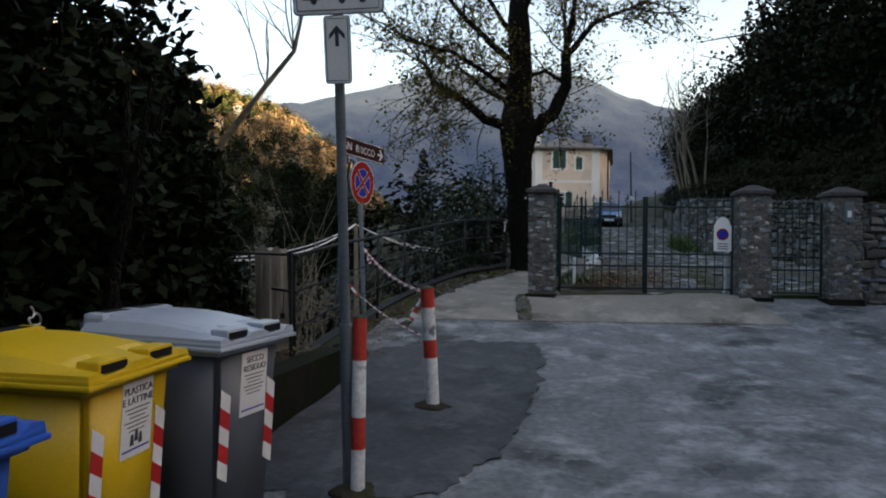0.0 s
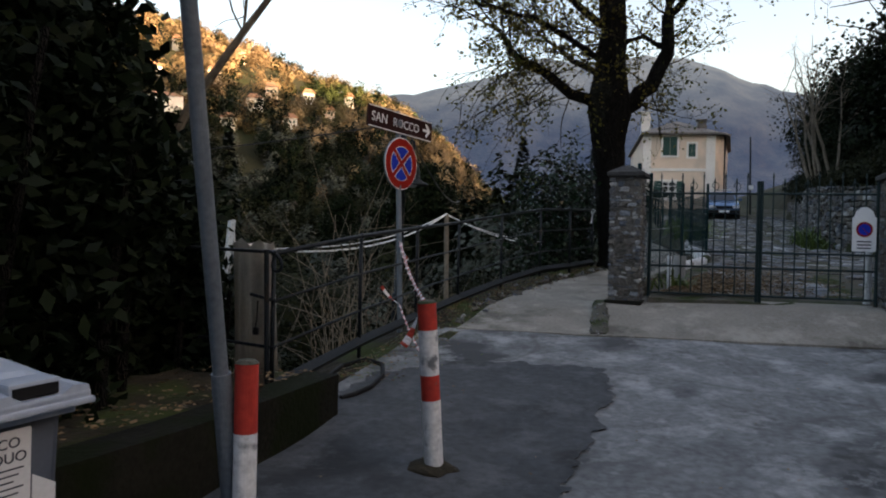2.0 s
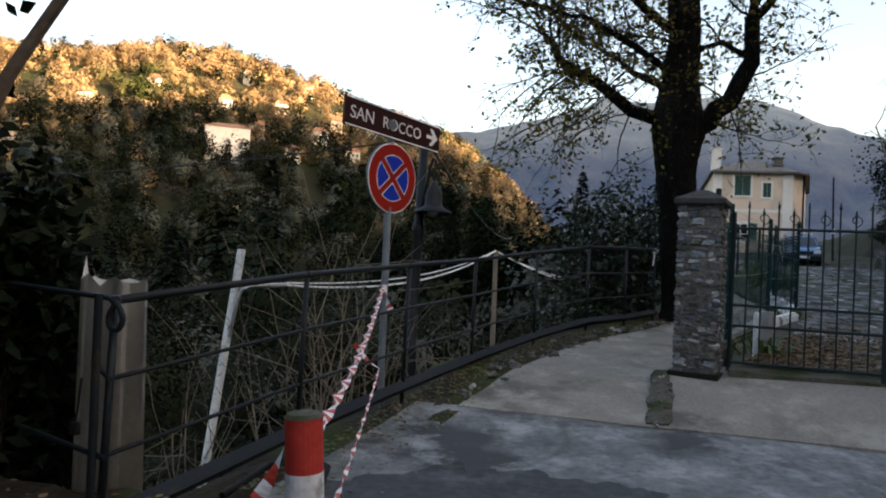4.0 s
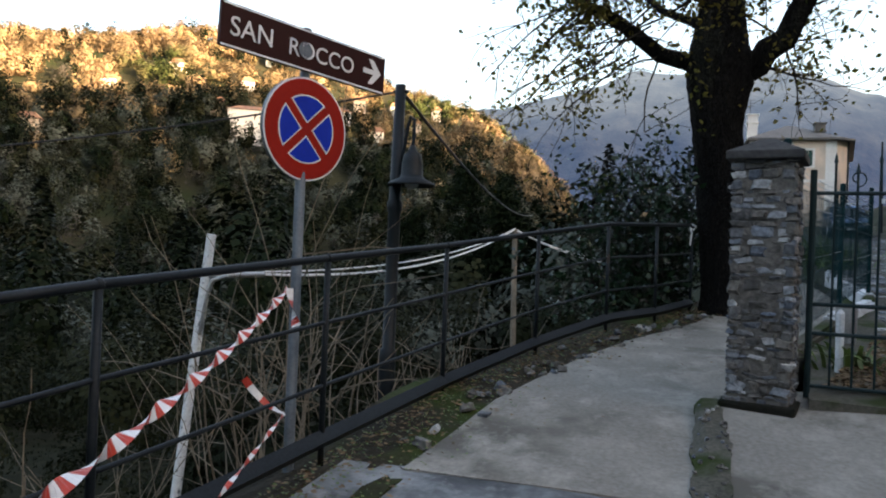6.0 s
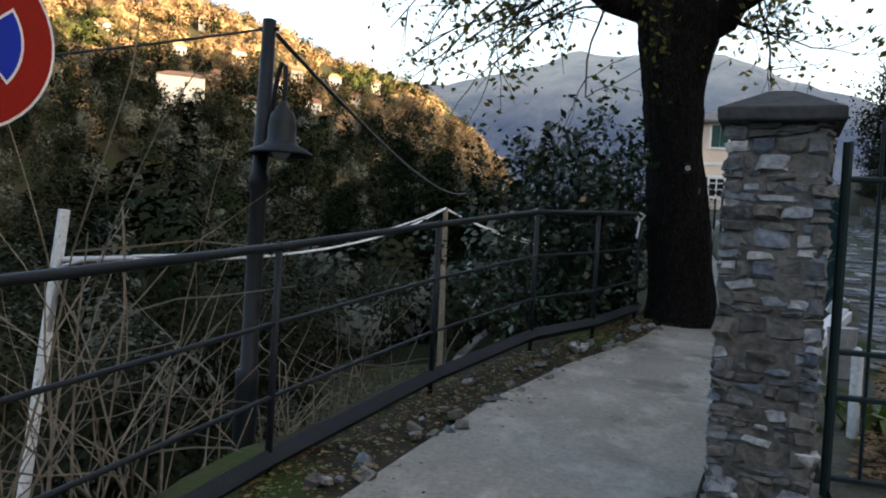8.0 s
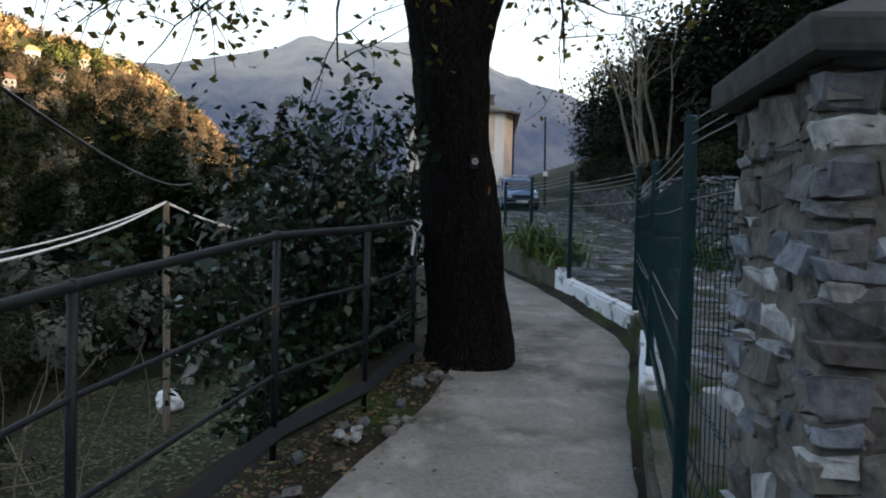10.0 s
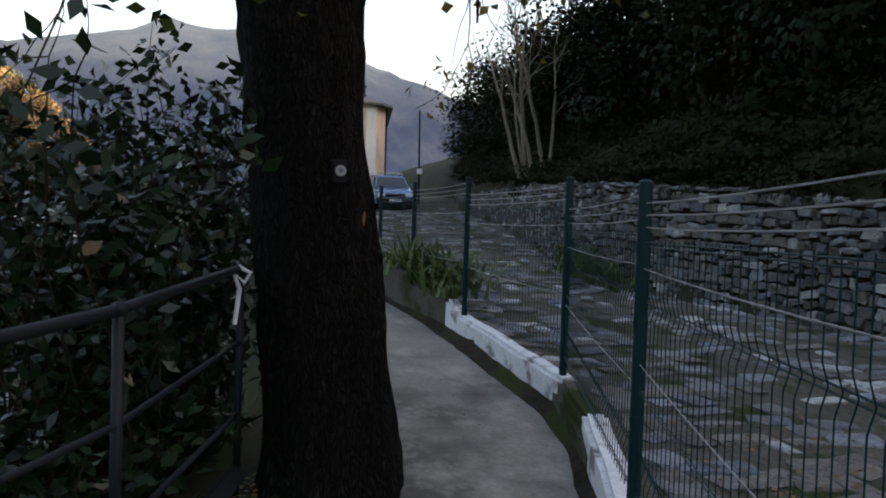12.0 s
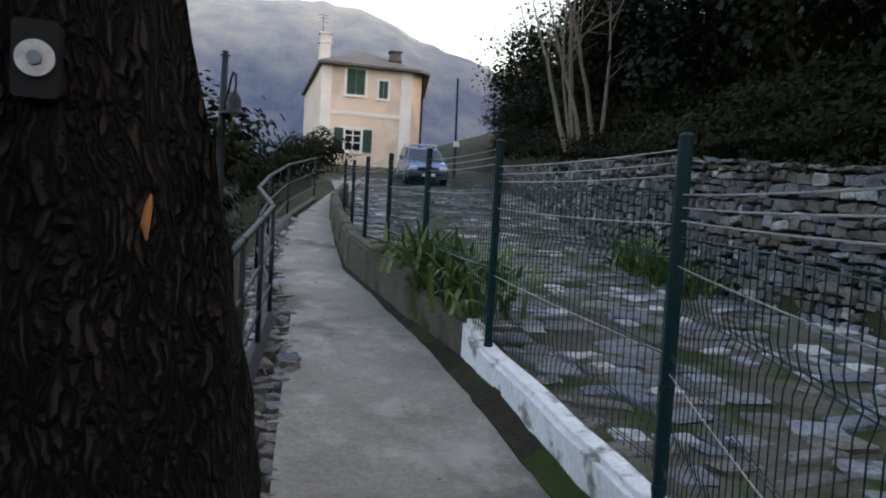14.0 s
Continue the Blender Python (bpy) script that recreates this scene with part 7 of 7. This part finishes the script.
def dress_pillar(p, spec, sides):
    x, y, w, d, z0, z1, turn = spec
    inv = Matrix.Identity(4)
    for side in sides:
        for u, v, l, h in courses(w if side == "front" else d, z1 - z0, (0.024, 0.092), (0.04, 0.165), 0.01):
            if rng.random() < 0.07:
                continue
            dep = rng.uniform(0.06, 0.09)
            j = [rng.normal() * 3.5 for _ in range(3)]
            if side == "front":
                m = pose(u, 0.047, z0 + v, j[0] * 0.6, j[1] * 1.5, j[2] * 0.6)
            elif side == "left":
                m = pose(0.047, d - u, z0 + v, j[0] * 0.6, j[1] * 1.5, 90 + j[2] * 0.6)
            else:
                m = pose(w - 0.041, u, z0 + v, j[0], j[1] * 1.5, 90 + j[2])
            stone(p, m @ Matrix.Diagonal((l, dep, h, 1)), inv)


dress_pillar(pillars[0], PILLARS[0], ("front", "left", "right"))
dress_pillar(pillars[1], PILLARS[1], ("front", "left"))
dress_pillar(pillars[2], PILLARS[2], ("front", "left"))


def dress_wall(wall, line, hs, ls, near, label):
    """Stones on the face of a wall; those in the near stretch as parts, the rest joined."""
    inv = world_of(wall).inverted()
    joined, count = [], 0
    for (x0, y0, a0, b0), (x1, y1, a1, b1) in zip(line, line[1:]):
        a, b = Vector((x0, y0)), Vector((x1, y1))
        d = b - a
        ang = math.degrees(math.atan2(d.y, d.x))
        for u, v, l, h in courses(d.length, max(b0 - a0, b1 - a1), hs, ls):
            t = u / d.length
            p = a.lerp(b, t)
            z = a0 + (a1 - a0) * t + v
            if z > b0 + (b1 - b0) * t + 0.03:
                continue
            m = pose(p.x, p.y, z + rng.normal() * 0.012, rng.normal() * 5, rng.normal() * 7, ang + rng.normal() * 6) @ Matrix.Diagonal((l, rng.uniform(0.07, 0.2), h * rng.uniform(0.75, 1.12), 1))
            if near(p) and count < 300:
                stone(wall, m, inv)
                count += 1
            else:
                joined.append(m)
    return join_stones(joined, wall, label)


def join_stones(ms, parent, label, material=STONE_ST, kinds=STONES):
    v0 = [np.array([tuple(v.co) + (1.0,) for v in me.vertices]) for me in kinds]
    f0 = [[tuple(p.vertices) for p in me.polygons] for me in kinds]
    vs, fs, o = [], [], 0
    for m in ms:
        k = int(rng.integers(0, 10))
        vs.append((v0[k] @ np.array(m).T)[:, :3])
        fs.extend([tuple(i + o for i in f) for f in f0[k]])
        o += len(v0[k])
    me = bpy.data.meshes.new("stones_rest")
    me.from_pydata(np.concatenate(vs).tolist(), [], fs)
    ob = mesh_part("stones_rest", me, material, parent)
    return tagged(ob, label, kind="stuff")


dress_wall(retaining_wall, RETAIN, (0.07, 0.16), (0.08, 0.28), lambda p: 20.5 < p.y < 25.5, "grey rubble stones of the retaining wall")
dress_wall(front_wall, FRONT[:2], (0.07, 0.16), (0.1, 0.32), lambda p: p.x < 7.8, "grey rubble stones of the boundary wall")

# flat paving stones of the drive, between two smoother wheel tracks
drive = bpy.data.objects["driveway"]
inv = world_of(drive).inverted()
rest, made = [], 0
for y in np.arange(12.6, 46, 0.23):
    xa, xb = interp(y, [(12.6, 2.3), (15.5, 3.1), (17.85, 3.85), (25, 4.1), (30, 4.2), (46, 6.2)]), wall_x(y) - 0.15
    x = xa + rng.uniform(0, 0.2)
    while x < xb:
        l = rng.uniform(0.12, 0.5)
        s = (x - xa) / (xb - xa)
        if not (0.30 < s < 0.42 or 0.68 < s < 0.80) or rng.random() < 0.25:
            if rng.random() < 0.86:
                yy = y + rng.normal() * 0.06
                z = drive_z(yy) + 0.05 * noise.noise((x * 1.3, yy * 1.3, 1.0))
                m = pose(x + l / 2, yy, z - 0.012 + rng.uniform(0, 0.012), rng.normal() * 2.5 + 4, rng.normal() * 2.5, rng.normal() * 9) @ Matrix.Diagonal((l * 0.93, rng.uniform(0.11, 0.26), 0.05, 1))
                if y < 21 and 3.2 < x < 7.4 and made < 300:
                    stone(drive, m, inv, PAVERS, "paving_stone")
                    made += 1
                else:
                    rest.append(m)
        x += l
join_stones(rest, drive, "worn grey paving stones of the drive", PAVER, PAVERS)

# kerb stones on the valley side of the upper path
verge = bpy.data.objects["verge"]
inv = world_of(verge).inverted()
for y in np.arange(17.9, 29, 0.16):
    for k in range(3):
        x = rail_x(y) + 0.06 + 0.13 * k + rng.normal() * 0.025
        s = rng.uniform(0.09, 0.19)
        stone(verge, pose(x, y + rng.normal() * 0.03, path_z(y) - 0.02, rng.normal() * 9, rng.normal() * 9, rng.uniform(0, 180)) @ Matrix.Diagonal((s, s * 0.8, 0.07, 1)), inv)
for k in range(60):
    y = rng.uniform(10.8, 16.5)
    x = rail_x(y) + rng.uniform(0.15, 0.58)
    s = rng.uniform(0.03, 0.11)
    stone(verge, pose(x, y, path_z(y) + 0.01, rng.normal() * 20, rng.normal() * 20, rng.uniform(0, 180)) @ Matrix.Diagonal((s, s * 0.8, s * 0.5, 1)), inv)

gutter = bpy.data.objects["gutter"]
inv = world_of(gutter).inverted()
for k in range(60):
    y = rng.uniform(10.35, 11.8)
    x = rng.uniform(gutter_left(y), gutter_right(y))
    s = rng.uniform(0.008, 0.03)
    stone(gutter, pose(x, y, gutter_z(x, y) + 0.004, rng.normal() * 20, rng.normal() * 20, rng.uniform(0, 180)) @ Matrix.Diagonal((s, s * 0.8, s * 0.6, 1)), inv)


# ---- fallen leaves and crumbs ----
def litter(name, label, count, place, size, mat):
    pts = np.array([place() for _ in range(count)])
    me = leaf_mesh(name, pts, size, 1.3)
    co = np.empty(len(me.vertices) * 3)
    me.vertices.foreach_get("co", co)
    co = co.reshape(-1, 4, 3)
    mid = co.mean(axis=1, keepdims=True)
    flat = co - mid
    flat[:, :, 2] *= 0.3
    me.vertices.foreach_set("co", (mid + flat).ravel())
    return tagged(mesh_part(name, me, mat), label, "leaf litter", kind="stuff")


def on_verge():
    y = rng.uniform(8.3, 17)
    x = rail_x(y) + abs(rng.normal()) * 0.3
    return (x, y, path_z(y) + 0.035)


def on_drive():
    y = 12.1 + abs(rng.normal()) * 1.7
    x = 1.95 + abs(rng.normal()) * 0.8 + (y - 12) * 0.4
    return (x, y, drive_z(y) + 0.05)


def on_road():
    x, y = rng.uniform(-1, 7), rng.uniform(1.5, 10.4)
    return (x, y, path_z(y) + 0.03)


def on_path():
    y = rng.uniform(11, 25)
    return (rng.uniform(rail_x(y) + 0.55, path_right(y)), y, path_z(y) + 0.03)


def on_bed():
    y = rng.uniform(3.5, 7.4)
    return (interp(y, [(3.5, -2.2), (5.75, -1.5), (7.35, -1.15)]) - abs(rng.normal()) * 0.4, y, 0.62)


DEAD = surface("dead_leaf", (0.06, 0.035, 0.015), (0.2, 0.125, 0.06), 0.8, 6, 2, 0.0, island=True)
LEAF_GRASS = surface("dull_grass", (0.03, 0.04, 0.014), (0.10, 0.11, 0.045), 0.8, 6, 1, 0.0, island=True, thin=0.2)
litter("fallen_leaves", "dry brown leaves along the mossy verge", 1500, on_verge, 0.035, DEAD)
litter("fallen_leaves", "dry brown leaves drifted inside the gate", 5200, on_drive, 0.045, DEAD)
litter("fallen_leaves", "scattered dry leaves and grit on the asphalt", 300, on_road, 0.022, DEAD)
litter("fallen_leaves", "scattered dry leaves on the footpath", 110, on_path, 0.022, DEAD)
litter("fallen_leaves", "dry brown leaves on the soil bed", 500, on_bed, 0.04, DEAD)
litter("grass_tufts", "moss and grass tufts along the verge", 3000, on_verge, 0.02, LEAF_BLADE)


def on_terrace():
    y = rng.uniform(13, 46)
    x = rng.uniform(-9.5, 0.2)
    x = min(x, rail_x(y) - 0.4)
    return (x, y, land(x, y) + 0.05)


litter("terrace_grass", "rough dull grass on the lower terrace", 15000, on_terrace, 0.13, LEAF_GRASS)
litter("fallen_leaves", "brown leaves on the lower terrace", 2500, on_terrace, 0.08, DEAD)
